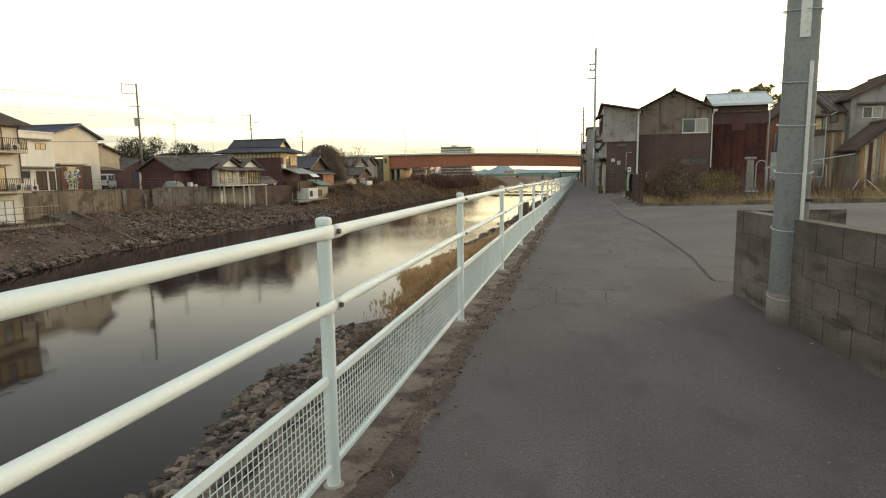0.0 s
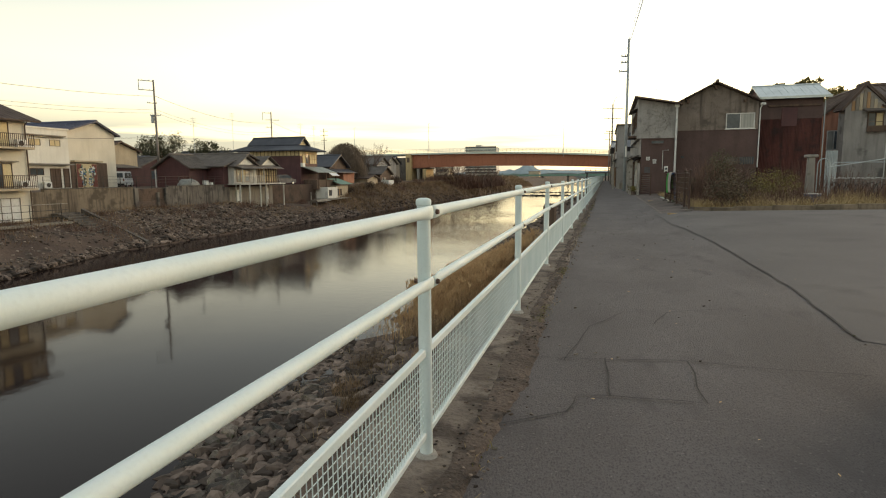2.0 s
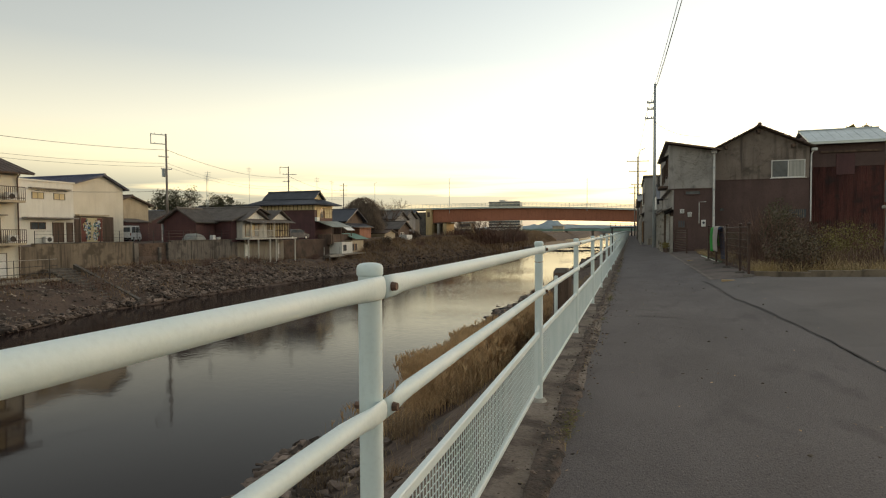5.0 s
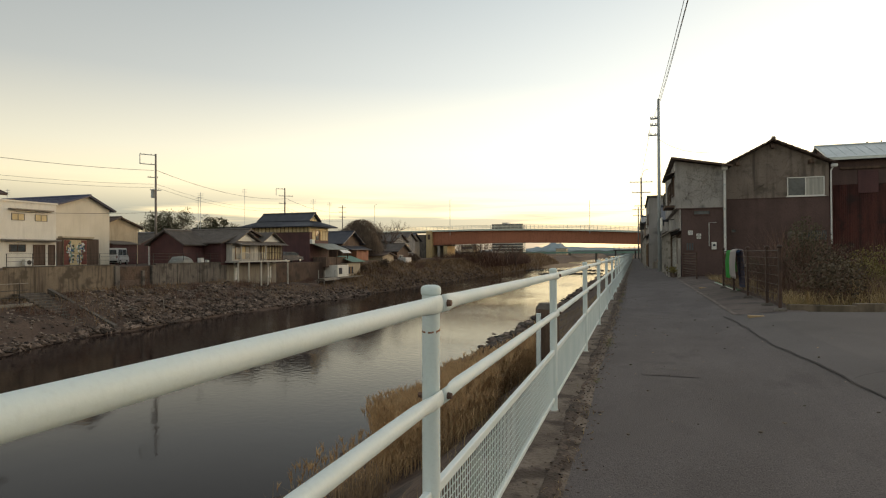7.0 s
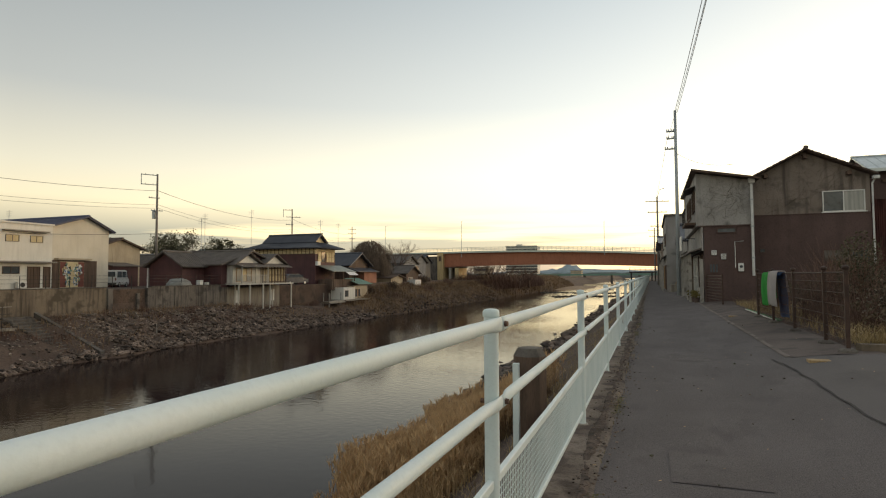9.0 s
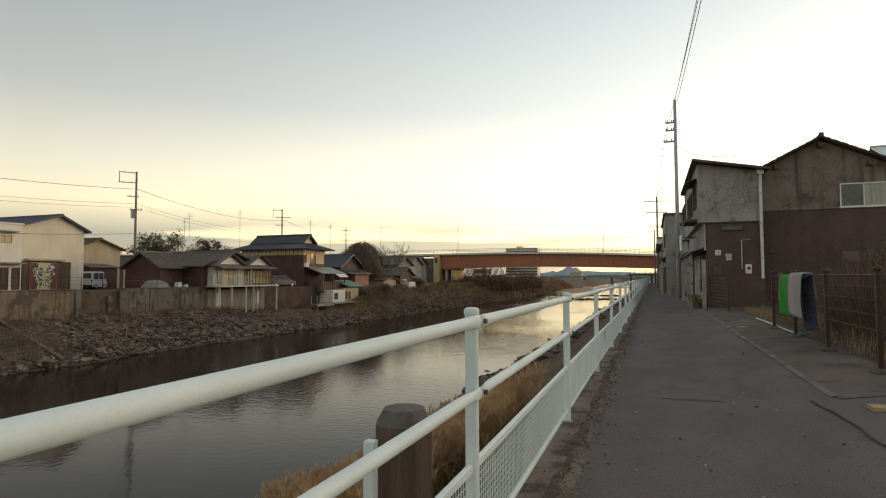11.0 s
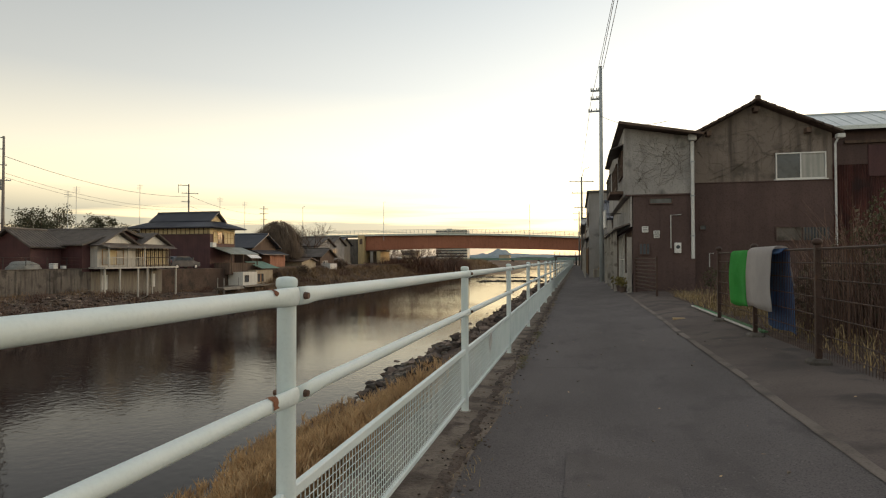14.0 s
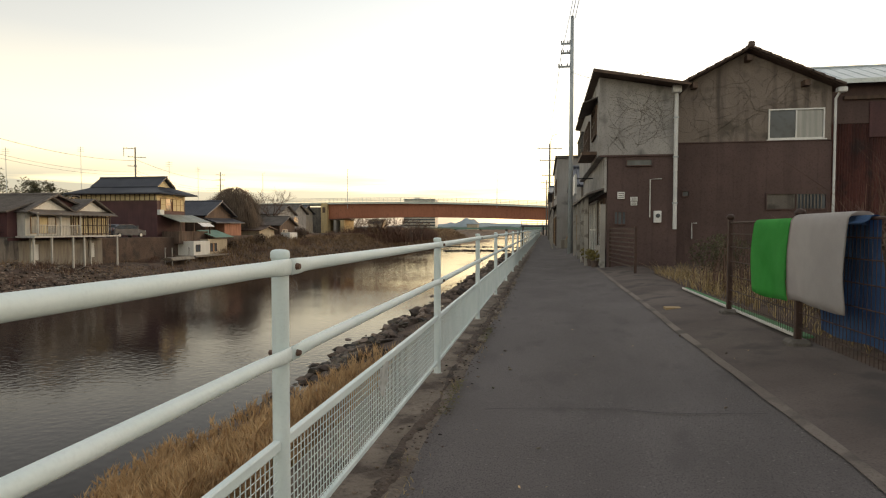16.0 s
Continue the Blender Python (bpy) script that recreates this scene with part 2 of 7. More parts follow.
M["tile_grey"] = surface("roof_tile_grey", (0.10, 0.085, 0.075), (0.15, 0.13, 0.115), 1.0, 0.75, 0.3, fine=12, c3=(0.07, 0.06, 0.055), cover=0.58)
M["tile_brown"] = surface("roof_tile_brown", (0.075, 0.05, 0.04), (0.12, 0.085, 0.07), 1.0, 0.7, 0.3, fine=12)
M["tile_blue"] = surface("roof_tile_blue", (0.04, 0.045, 0.085), (0.06, 0.07, 0.12), 1.0, 0.5, 0.3, fine=12)
M["cream_wall"] = surface("cream_wall", (0.60, 0.555, 0.46), (0.68, 0.635, 0.54), 0.5, 0.9, 0.2, fine=20, streak=0.12)
M["white_wall"] = surface("white_wall", (0.66, 0.64, 0.58), (0.74, 0.72, 0.66), 0.5, 0.9, 0.2, fine=20, streak=0.15)
M["tan_wall"] = surface("tan_wall", (0.40, 0.33, 0.235), (0.50, 0.42, 0.31), 0.6, 0.9, 0.25, fine=20, streak=0.35)
M["wood_dark"] = surface("wood_dark", (0.085, 0.055, 0.04), (0.14, 0.09, 0.065), 1.5, 0.8, 0.4, fine=30, streak=0.4, squash=(3, 3, 0.4))
M["wood_warm"] = surface("wood_warm", (0.28, 0.16, 0.08), (0.38, 0.23, 0.12), 1.5, 0.7, 0.3, fine=30, streak=0.3, squash=(3, 3, 0.4))
M["plank_grey"] = surface("plank_grey", (0.22, 0.19, 0.16), (0.30, 0.27, 0.22), 1.5, 0.9, 0.4, fine=30, streak=0.4, squash=(3, 3, 0.5))
M["alu"] = surface("aluminium", (0.50, 0.51, 0.51), (0.58, 0.58, 0.57), 2, 0.4, 0.05, metal=0.5, fine=50)
M["glass"] = glass_mat("window_glass")
M["curtain"] = surface("curtain_glass", (0.22, 0.23, 0.22), (0.32, 0.32, 0.30), 2.5, 0.25, 0.0, fine=10, squash=(4, 4, 0.3), spec=0.7)
M["paper"] = surface("paper_screen", (0.55, 0.44, 0.25), (0.64, 0.53, 0.32), 1, 0.7, 0.0, fine=20)
M["bridge_steel"] = surface("bridge_steel", (0.315, 0.112, 0.060), (0.375, 0.138, 0.076), 0.15, 0.6, 0.05, fine=3, streak=0.25)
M["bridge_tan"] = surface("bridge_tan", (0.50, 0.37, 0.19), (0.56, 0.42, 0.23), 0.4, 0.8, 0.1, fine=8, streak=0.3)
M["pale_green"] = surface("pale_green_rail", (0.50, 0.55, 0.48), (0.58, 0.62, 0.55), 1, 0.6, 0.05, fine=10)
M["iron_brown"] = surface("iron_brown", (0.045, 0.026, 0.02), (0.075, 0.042, 0.032), 6, 0.65, 0.3, metal=0.2, fine=80, c3=(0.10, 0.045, 0.025), cover=0.62)
M["black_iron"] = surface("black_iron", (0.03, 0.028, 0.027), (0.05, 0.045, 0.043), 4, 0.6, 0.2, metal=0.2, fine=60)
M["green_cloth"] = surface("green_cloth", (0.035, 0.42, 0.075), (0.05, 0.50, 0.10), 4, 0.9, 0.5, fine=220, dist=0.003)
M["white_cloth"] = surface("white_cloth", (0.56, 0.52, 0.51), (0.64, 0.60, 0.58), 4, 0.95, 0.5, fine=220, dist=0.003)
M["blue_cloth"] = surface("blue_cloth", (0.045, 0.11, 0.24), (0.07, 0.16, 0.32), 4, 0.9, 0.5, fine=220, dist=0.003)
M["reed"] = surface("dry_reed", (0.50, 0.325, 0.17), (0.68, 0.465, 0.26), 1.2, 0.9, 0.0, fine=9, c3=(0.34, 0.21, 0.11), cover=0.56)
M["dry_grass"] = surface("dry_grass", (0.30, 0.21, 0.10), (0.42, 0.31, 0.16), 1.0, 0.9, 0.0, fine=9, c3=(0.17, 0.13, 0.06), cover=0.55)
M["bank_straw"] = surface("bank_straw", (0.20, 0.13, 0.075), (0.33, 0.215, 0.12), 0.25, 0.95, 0.0, fine=6, c3=(0.13, 0.088, 0.052), cover=0.52)
M["brush"] = surface("dead_brush", (0.105, 0.060, 0.045), (0.175, 0.104, 0.076), 1.0, 0.9, 0.0, fine=9)
M["leaf"] = surface("leaf", (0.045, 0.046, 0.024), (0.080, 0.076, 0.038), 1.0, 0.8, 0.0, fine=6)
M["leaf_yellow"] = surface("leaf_yellow", (0.13, 0.11, 0.03), (0.20, 0.16, 0.05), 1.0, 0.7, 0.0, fine=6)
M["leaf_dark"] = surface("leaf_dark", (0.085, 0.060, 0.044), (0.145, 0.105, 0.075), 1.0, 0.85, 0.0, fine=6, vary=0.35, island=1.0)
M["bark"] = surface("bark", (0.10, 0.065, 0.05), (0.16, 0.11, 0.085), 2.0, 0.95, 0.5, fine=20)
# distance haze is painted into the treeline and hill base colours
M["hazed_trees"] = surface("hazed_trees", (0.13, 0.145, 0.14), (0.17, 0.18, 0.17), 0.03, 1.0, 0.0, fine=0.4)
M["hazed_hill"] = surface("hazed_hill", (0.22, 0.275, 0.30), (0.25, 0.31, 0.335), 0.004, 1.0, 0.0, fine=0.05)
M["car_white"] = surface("car_white", (0.60, 0.62, 0.63), (0.66, 0.67, 0.68), 1, 0.25, 0.0, fine=3)
M["car_grey"] = surface("car_grey", (0.12, 0.12, 0.13), (0.16, 0.16, 0.17), 1, 0.25, 0.0, fine=3, metal=0.4)
M["rubber"] = surface("rubber", (0.02, 0.02, 0.02), (0.03, 0.03, 0.03), 5, 0.9, 0.2)
M["pole"] = surface("pole_concrete", (0.19, 0.17, 0.155), (0.25, 0.225, 0.205), 0.8, 0.9, 0.2, fine=40, streak=0.3)
M["cable"] = surface("cable_black", (0.02, 0.02, 0.02), (0.03, 0.03, 0.03), 5, 0.7, 0.0)
M["teal_sheet"] = surface("teal_sheet", (0.11, 0.21, 0.17), (0.16, 0.28, 0.23), 0.8, 0.7, 0.1, fine=10, streak=0.4)
M["rail_red"] = surface("mural_red", (0.16, 0.05, 0.04), (0.22, 0.08, 0.06), 1, 0.8, 0.1)
M["orange_wall"] = surface("orange_wall", (0.34, 0.15, 0.10), (0.42, 0.20, 0.13), 0.6, 0.9, 0.2, fine=20, streak=0.4)
M["sign_white"] = surface("sign_white", (0.62, 0.62, 0.60), (0.70, 0.70, 0.68), 3, 0.6, 0.0, fine=30)
M["manhole"] = surface("valve_lid_yellow", (0.30, 0.20, 0.10), (0.38, 0.265, 0.14), 6, 0.8, 0.2)

# water: dark, glossy, smooth in places and rippled in others
wm = bpy.data.materials.new("river_water")
wm.use_nodes = True
n, l = wm.node_tree.nodes, wm.node_tree.links
b = n["Principled BSDF"]
b.inputs["Base Color"].default_value = (0.020, 0.013, 0.012, 1)
b.inputs["Roughness"].default_value = 0.055
b.inputs["IOR"].default_value = 1.18
b.inputs["Specular IOR Level"].default_value = 0.5
tc = n.new("ShaderNodeTexCoord")
patch = n.new("ShaderNodeTexNoise")
patch.inputs["Scale"].default_value, patch.inputs["Detail"].default_value = 0.06, 2
rip = n.new("ShaderNodeTexNoise")
rip.inputs["Scale"].default_value, rip.inputs["Detail"].default_value = 3.2, 3
swell = n.new("ShaderNodeTexNoise")
swell.inputs["Scale"].default_value, swell.inputs["Detail"].default_value = 0.5, 1
mr = n.new("ShaderNodeMapRange")
mr.inputs["From Min"].default_value, mr.inputs["From Max"].default_value = 0.48, 0.62
mr.inputs["To Min"].default_value, mr.inputs["To Max"].default_value = 0.20, 0.46
mul = n.new("ShaderNodeMath")
mul.operation = "MULTIPLY"
addn = n.new("ShaderNodeMath")
addn.operation = "MULTIPLY_ADD"
bp = n.new("ShaderNodeBump")
bp.inputs["Strength"].default_value, bp.inputs["Distance"].default_value = 1.0, 0.05
for s in (patch, rip, swell):
    l.new(tc.outputs["Object"], s.inputs["Vector"])
l.new(patch.outputs["Fac"], mr.inputs["Value"])
place = n.new("ShaderNodeSeparateXYZ")
l.new(tc.outputs["Object"], place.inputs[0])
reach = n.new("ShaderNodeMapRange")
reach.inputs["From Min"].default_value, reach.inputs["From Max"].default_value = 18.0, 38.0
reach.inputs["To Min"].default_value = 0.10
l.new(place.outputs["Y"], reach.inputs["Value"])
wind = n.new("ShaderNodeMath")
wind.operation = "MULTIPLY"
l.new(mr.outputs[0], wind.inputs[0])
l.new(reach.outputs[0], wind.inputs[1])
l.new(wind.outputs[0], mul.inputs[0])
l.new(rip.outputs["Fac"], mul.inputs[1])
l.new(swell.outputs["Fac"], addn.inputs[0])
addn.inputs[1].default_value = 0.07
l.new(mul.outputs[0], addn.inputs[2])
l.new(addn.outputs[0], bp.inputs["Height"])
l.new(bp.outputs[0], b.inputs["Normal"])
M["water"] = wm


# ---- mesh helpers ----
def thing(name, loc, label="", category="", group="", kind=""):
    """An empty at the thing's base, which its parts hang from."""
    ob = new(name)
    ob.matrix_basis = Matrix.Translation(loc)
    return tagged(ob, label, category, group, kind)


def part(name, bm, material, parent=None, label="", smooth=False):
    """Link a bmesh, made in world metres, as one mesh object under its thing or part."""
    me = bpy.data.meshes.new(name)
    bm.to_mesh(me)
    bm.free()
    if smooth:
        me.polygons.foreach_set("use_smooth", [True] * len(me.polygons))
    me.materials.append(M[material] if isinstance(material, str) else material)
    ob = new(name, me)
    if parent is not None:
        ob.parent = parent
        ob.matrix_parent_inverse = parent.matrix_basis.inverted()
    return tagged(ob, label)


def structure(name, bm, material, label, category="", smooth=False):
    return tagged(part(name, bm, material, None, "", smooth), label, category or name.split("_")[0], "", "structure")


def box(bm, x0, x1, y0, y1, z0, z1, bevel=0.0):
    vs = [bm.verts.new((x, y, z)) for x in (x0, x1) for y in (y0, y1) for z in (z0, z1)]
    fs = [bm.faces.new([vs[i] for i in f]) for f in ((0, 1, 3, 2), (4, 6, 7, 5), (0, 4, 5, 1), (2, 3, 7, 6), (0, 2, 6, 4), (1, 5, 7, 3))]
    if bevel:
        es = list({e for f in fs for e in f.edges})
        bmesh.ops.bevel(bm, geom=es, offset=bevel, segments=1, affect="EDGES", profile=0.5)
    return bm


def abox(*a, bevel=0.0):
    return box(bmesh.new(), *a, bevel=bevel)


def tube(bm, p, q, r0, r1=None, seg=10, cap=True):
    p, q = Vector(p), Vector(q)
    r1 = r0 if r1 is None else r1
    d = (q - p).normalized()
    u = d.orthogonal().normalized()
    v = d.cross(u)
    rings = []
    for c, r in ((p, r0), (q, r1)):
        rings.append([bm.verts.new(c + (u * math.cos(a) + v * math.sin(a)) * r) for a in (2 * math.pi * i / seg for i in range(seg))])
    for i in range(seg):
        j = (i + 1) % seg
        bm.faces.new((rings[0][i], rings[0][j], rings[1][j], rings[1][i]))
    if cap:
        bm.faces.new(rings[0][::-1])
        bm.faces.new(rings[1])
    return bm


def atube(*a, **k):
    return tube(bmesh.new(), *a, **k)


def prism(bm, pts, off):
    """A polygon of points, thickened by the vector off."""
    off = Vector(off)
    a = [bm.verts.new(p) for p in pts]
    c = [bm.verts.new(Vector(p) + off) for p in pts]
    bm.faces.new(a[::-1])
    bm.faces.new(c)
    k = len(pts)
    for i in range(k):
        j = (i + 1) % k
        bm.faces.new((a[i], a[j], c[j], c[i]))
    bmesh.ops.recalc_face_normals(bm, faces=bm.faces[:])
    return bm


def aprism(pts, off):
    return prism(bmesh.new(), pts, off)


def path_tube(bm, pts, r, seg=6):
    pts = [Vector(p) for p in pts]
    rings, ref = [], None
    for i, p in enumerate(pts):
        d = (pts[min(i + 1, len(pts) - 1)] - pts[max(i - 1, 0)]).normalized()
        if ref is None or abs(d.dot(ref)) > 0.95:
            ref = d.orthogonal().normalized()
        u = (ref - d * ref.dot(d)).normalized()
        ref = u
        v = d.cross(u)
        rings.append([bm.verts.new(p + (u * math.cos(a) + v * math.sin(a)) * r) for a in (2 * math.pi * k / seg for k in range(seg))])
    for a, c in zip(rings[:-1], rings[1:]):
        for k in range(seg):
            j = (k + 1) % seg
            bm.faces.new((a[k], a[j], c[j], c[k]))
    bm.faces.new(rings[0][::-1])
    bm.faces.new(rings[-1])
    return bm

# ---- ground, water, road ----
WATER = -4.4


def smooth(a, b, v):
    t = min(1.0, max(0.0, (v - a) / (b - a)))
    return t * t * (3 - 2 * t)


def rise(x, y):
    """The road tilts up a little towards the houses on the land side."""
    return 0.22 * smooth(1.3, 3.3, x) * smooth(8, 18, y)


def shore_far(y):
    return -35.6 + 1.2 * noise.noise((0.03 * y, 3.1, 0)) + 0.5 * noise.noise((0.2 * y, 7.7, 0)) + 4.5 * smooth(40, 20, y)


def shore_near(y):
    return -7.5 + 1.0 * smooth(13, 8, y) + 0.7 * noise.noise((0.08 * y, 9.3, 0)) + 0.4 * noise.noise((0.3 * y, 1.7, 0))


def ground_z(x, y):
    n1 = noise.fractal((x * 0.35, y * 0.35, 0.0), 1.0, 2.0, 4)
    if x < -43.1:
        return 0.25
    if x < -30:
        s = shore_far(y)
        top = -1.6
        if y > 60:
            top = -1.6 - 0.7 * smooth(60, 70, y) + 2.0 * smooth(84, 100, y)
        if y < 40:
            top = -1.9
        t = (x + 43.1) / (s + 43.1)
        z = top + (WATER - top) * (0.28 * t + 0.72 * t * t)
        return max(z, -6.2) + 0.28 * n1 * smooth(0.0, 0.15, t)
    if x < -0.45:
        s = shore_near(y)
        t = (x + 0.45) / (s + 0.45)
        z = -0.12 + (WATER + 0.12) * (1 - (1 - min(1, t)) ** 2.2)
        if t > 1:
            z = WATER - 0.6 * (t - 1) * 6
        return max(z, -6.2) + 0.16 * n1 * smooth(0.03, 0.3, t)
    if x > 3.4 and y > 21:
        return 0.24 + 0.05 * n1
    return -0.03 + rise(x, y)


def sheet(xs, ys, zf):
    bm = bmesh.new()
    rows = [[bm.verts.new((x, y, zf(x, y))) for x in xs] for y in ys]
    for r0, r1 in zip(rows[:-1], rows[1:]):
        for i in range(len(xs) - 1):
            bm.faces.new((r0[i], r0[i + 1], r1[i + 1], r1[i]))
    return bm


def span(a, b, step):
    k = max(1, round((b - a) / step))
    return [a + (b - a) * i / k for i in range(k + 1)]


gx = [-4000, -1200, -400, -150, -90, -64, -50, -43.6, -43.14] + span(-43.06, -34.0, 0.45) + [-31, -26, -20, -14, -11] + span(-10.0, -0.5, 0.38) + [-0.44, -0.2, 0.6] + span(1.3, 3.3, 0.5) + [3.45, 4.5, 6, 9, 14, 22, 40, 90, 300, 1200, 4000]
gy = [-600, -150, -60, -30, -18] + span(-12, 90, 0.7) + span(92, 170, 2.0) + [180, 195, 215, 250, 300, 400, 600, 1000, 2000, 4000]
ground = structure("ground", sheet(gx, gy, ground_z), "soil", "brown soil and dry grass of the river banks and the plain", "ground", True)
water = structure("water", sheet([-60, -48, -37, -20, -6, 0.2], [-600, -50, 20, 60, 120, 250, 600, 1500, 3900], lambda x, y: WATER), "water", "dark still river water mirroring the evening sky", "water")

# the asphalt path, one sheet that widens into a yard on the land side
rx = [0.20] + span(0.4, 3.2, 0.25)
road = structure("road_path", sheet(rx, span(-30, 175, 1.0), lambda x, y: rise(x, y) - 0.004 + 0.008 * noise.noise((x * 0.8, y * 0.5, 0)) - (0.05 if 7.5 < y < 20 and x > 3.1 - 0.35 * smooth(9, 16, y) else 0.0)), "asphalt", "worn dark grey asphalt riverside path", "road")
yard_bm = sheet(span(2.2, 30, 0.55), span(-30, 6.5, 1.0) + span(6.7, 20.3, 0.34), lambda x, y: rise(x, y) + 0.008 * noise.noise((x * 0.8, y * 0.5, 0)) + 0.018 * max(0, x - 3.2) * smooth(8, 18, y))
for v in yard_bm.verts:
    # the yard starts at the open joint; before the block wall's corner it starts at the path's edge
    x0 = float(np.interp(v.co.y, (6.6, 6.7, 9.1, 12.9, 14.1, 15.35, 16.7, 19.3, 20.3), (3.2, 2.73, 2.86, 2.69, 2.58, 2.48, 2.31, 2.29, 2.2)))
    v.co.x = x0 + (v.co.x - 2.2) * (30 - x0) / 27.8
    v.co.z = rise(v.co.x, v.co.y) + 0.001 + 0.008 * noise.noise((v.co.x * 0.8, v.co.y * 0.5, 0)) + 0.018 * max(0, v.co.x - 3.2) * smooth(8, 18, v.co.y)
yard = structure("road_yard", yard_bm, "yard", "worn grey asphalt yard beside the path", "road")
strip = structure("pavement_strip", sheet([-0.42, -0.40, -0.25, -0.1, 0.0, 0.06, 0.11, 0.15, 0.19, 0.23, 0.27, 0.31], span(-12, 60, 0.09) + span(60.5, 175, 0.6), lambda x, y: -0.3 if x < -0.41 else (0.014 if x < 0.12 else 0.008 - 0.34 * max(0, x - 0.19 - 0.05 * noise.noise((0, y * 0.7, 5)))) + 0.006 * noise.noise((x * 5, y * 1.3, 5)) + 0.003 * noise.noise((x * 15, y * 9, 5))), "kerb_dirt", "dirty concrete footing strip with soil under the fence", "kerb")
apron = structure("pavement_apron", sheet(span(2.44, 3.64, 0.3), span(20.26, 37.2, 0.35), lambda x, y: rise(x, y) + 0.005 + 0.002 * noise.noise((x * 3, y * 2, 8))), "apron", "stained concrete apron beside the path", "pavement")
edge_bm = sheet([2.385, 2.39, 2.45, 2.46], span(20.4, 48, 0.12), lambda x, y: rise(x, y) + (0.0075 if 2.388 < x < 2.455 else 0.0045) + 0.004 * noise.noise((x * 9, y * 1.6, 2)))
for v in edge_bm.verts:
    v.co.x += 0.03 * noise.noise((0.3, v.co.y * 0.35, 1)) + 0.012 * noise.noise((v.co.x * 30, v.co.y * 2.6, 3))
structure("kerb_edge", edge_bm, "edge_line", "pale worn concrete edging line along the path", "kerb")
# soil, grit and moss that have gathered between the footing and the ragged asphalt edge
soil_bm = bmesh.new()
prev = None
for y in span(-8, 48, 0.035):
    lo = 0.075 + 0.075 * noise.noise((0, y * 0.8, 2)) + 0.02 * noise.noise((0, y * 5, 2))
    hi = 0.265 - 0.10 * smooth(8, 13, y) + 0.10 * noise.noise((1, y * 0.45, 7)) + 0.075 * noise.noise((1, y * 1.9, 7)) + 0.035 * noise.noise((1, y * 7, 7)) + 0.02 * noise.noise((1, y * 19, 7))
    row = []
    for k in range(7):
        f = k / 6
        x = lo + (hi - lo) * f
        z = 0.012 + 0.016 * math.sin(math.pi * f) * (0.6 + 0.9 * noise.noise((x * 7, y * 3.3, 1))) + 0.007 * noise.noise((x * 26, y * 22, 1)) - (0.03 if k in (0, 6) else 0.0)
        row.append(soil_bm.verts.new((x, y, z)))
    if prev:
        for k in range(6):
            soil_bm.faces.new((prev[k], prev[k + 1], row[k + 1], row[k]))
    prev = row
structure("ground_edge_soil", soil_bm, "edge_soil", "dark crumbly soil between footing strip and asphalt", "ground", True)


def ribbon(name, pts, w, mat, label, dz=0.007, jag=0.03, cat="road"):
    """A thin ragged strip laid on the road along a few points."""
    bm = bmesh.new()
    prev = None
    for (xa, ya), (xb, yb) in zip(pts[:-1], pts[1:]):
        k = max(2, int(math.hypot(xb - xa, yb - ya) / 0.12))
        for i in range(k + (1 if (xb, yb) == pts[-1] else 0)):
            f = i / k
            x, y = xa + (xb - xa) * f, ya + (yb - ya) * f
            d = Vector((yb - ya, -(xb - xa), 0)).normalized()
            c = Vector((x, y, 0)) + d * jag * 2.2 * noise.noise((x * 2.2, y * 2.2, 4))
            ww = w * (0.6 + 0.8 * abs(noise.noise((x * 3, y * 3, 8))))
            a, b2 = c + d * ww, c - d * ww
            vs = [bm.verts.new((p.x, p.y, rise(p.x, p.y) + dz + 0.008 * noise.noise((p.x * 0.8, p.y * 0.5, 0)))) for p in (a, b2)]
            if prev:
                bm.faces.new((prev[0], vs[0], vs[1], prev[1]))
            prev = vs
    return structure(name, bm, mat, label, cat)


ribbon("road_joint", [(2.2, 20.3), (2.29, 19.3), (2.31, 16.7), (2.48, 15.35), (2.58, 14.1), (2.69, 12.9), (2.86, 9.1), (2.73, 6.7)], 0.014, "crack", "dark open joint between path and yard", jag=0.014)
ribbon("road_joint_cross", [(0.29, 5.62), (0.81, 5.72), (1.35, 5.8), (2.46, 5.78)], 0.006, "crack", "thin seam across the asphalt")
ribbon("road_patch_seam_a", [(0.81, 5.72), (0.81, 4.98)], 0.006, "crack", "seam of an asphalt patch")
ribbon("road_patch_seam_b", [(0.24, 4.44), (0.56, 4.69), (0.62, 4.95), (0.81, 4.98), (1.36, 5.0), (1.35, 5.8)], 0.006, "crack", "seam of an asphalt patch")
ribbon("road_crack_a", [(0.5, 5.6), (0.62, 6.6), (0.95, 7.2)], 0.005, "crack", "thin crack in the asphalt")
ribbon("road_crack_b", [(1.2, 6.8), (1.35, 7.3), (1.9, 7.6)], 0.006, "crack", "thin crack in the asphalt")
ribbon("road_crack_d", [(2.3, 24.0), (1.4, 24.3), (0.5, 24.1)], 0.005, "crack", "thin seam across the asphalt")
ribbon("road_crack_e", [(2.6, 14.6), (4.2, 15.6), (7.0, 16.2)], 0.006, "crack", "thin crack in the yard")


def road_patch(name, x0, x1, y0, y1, mat="asphalt_patch"):
    xs = span(x0, x1, 0.15)
    bm = sheet(xs, span(y0, y1, 0.15), lambda x, y: rise(x, y) + 0.0005 + 0.008 * noise.noise((x * 0.8, y * 0.5, 0)))
    return structure(name, bm, mat, "paler rectangular repair patch in the asphalt", "road")


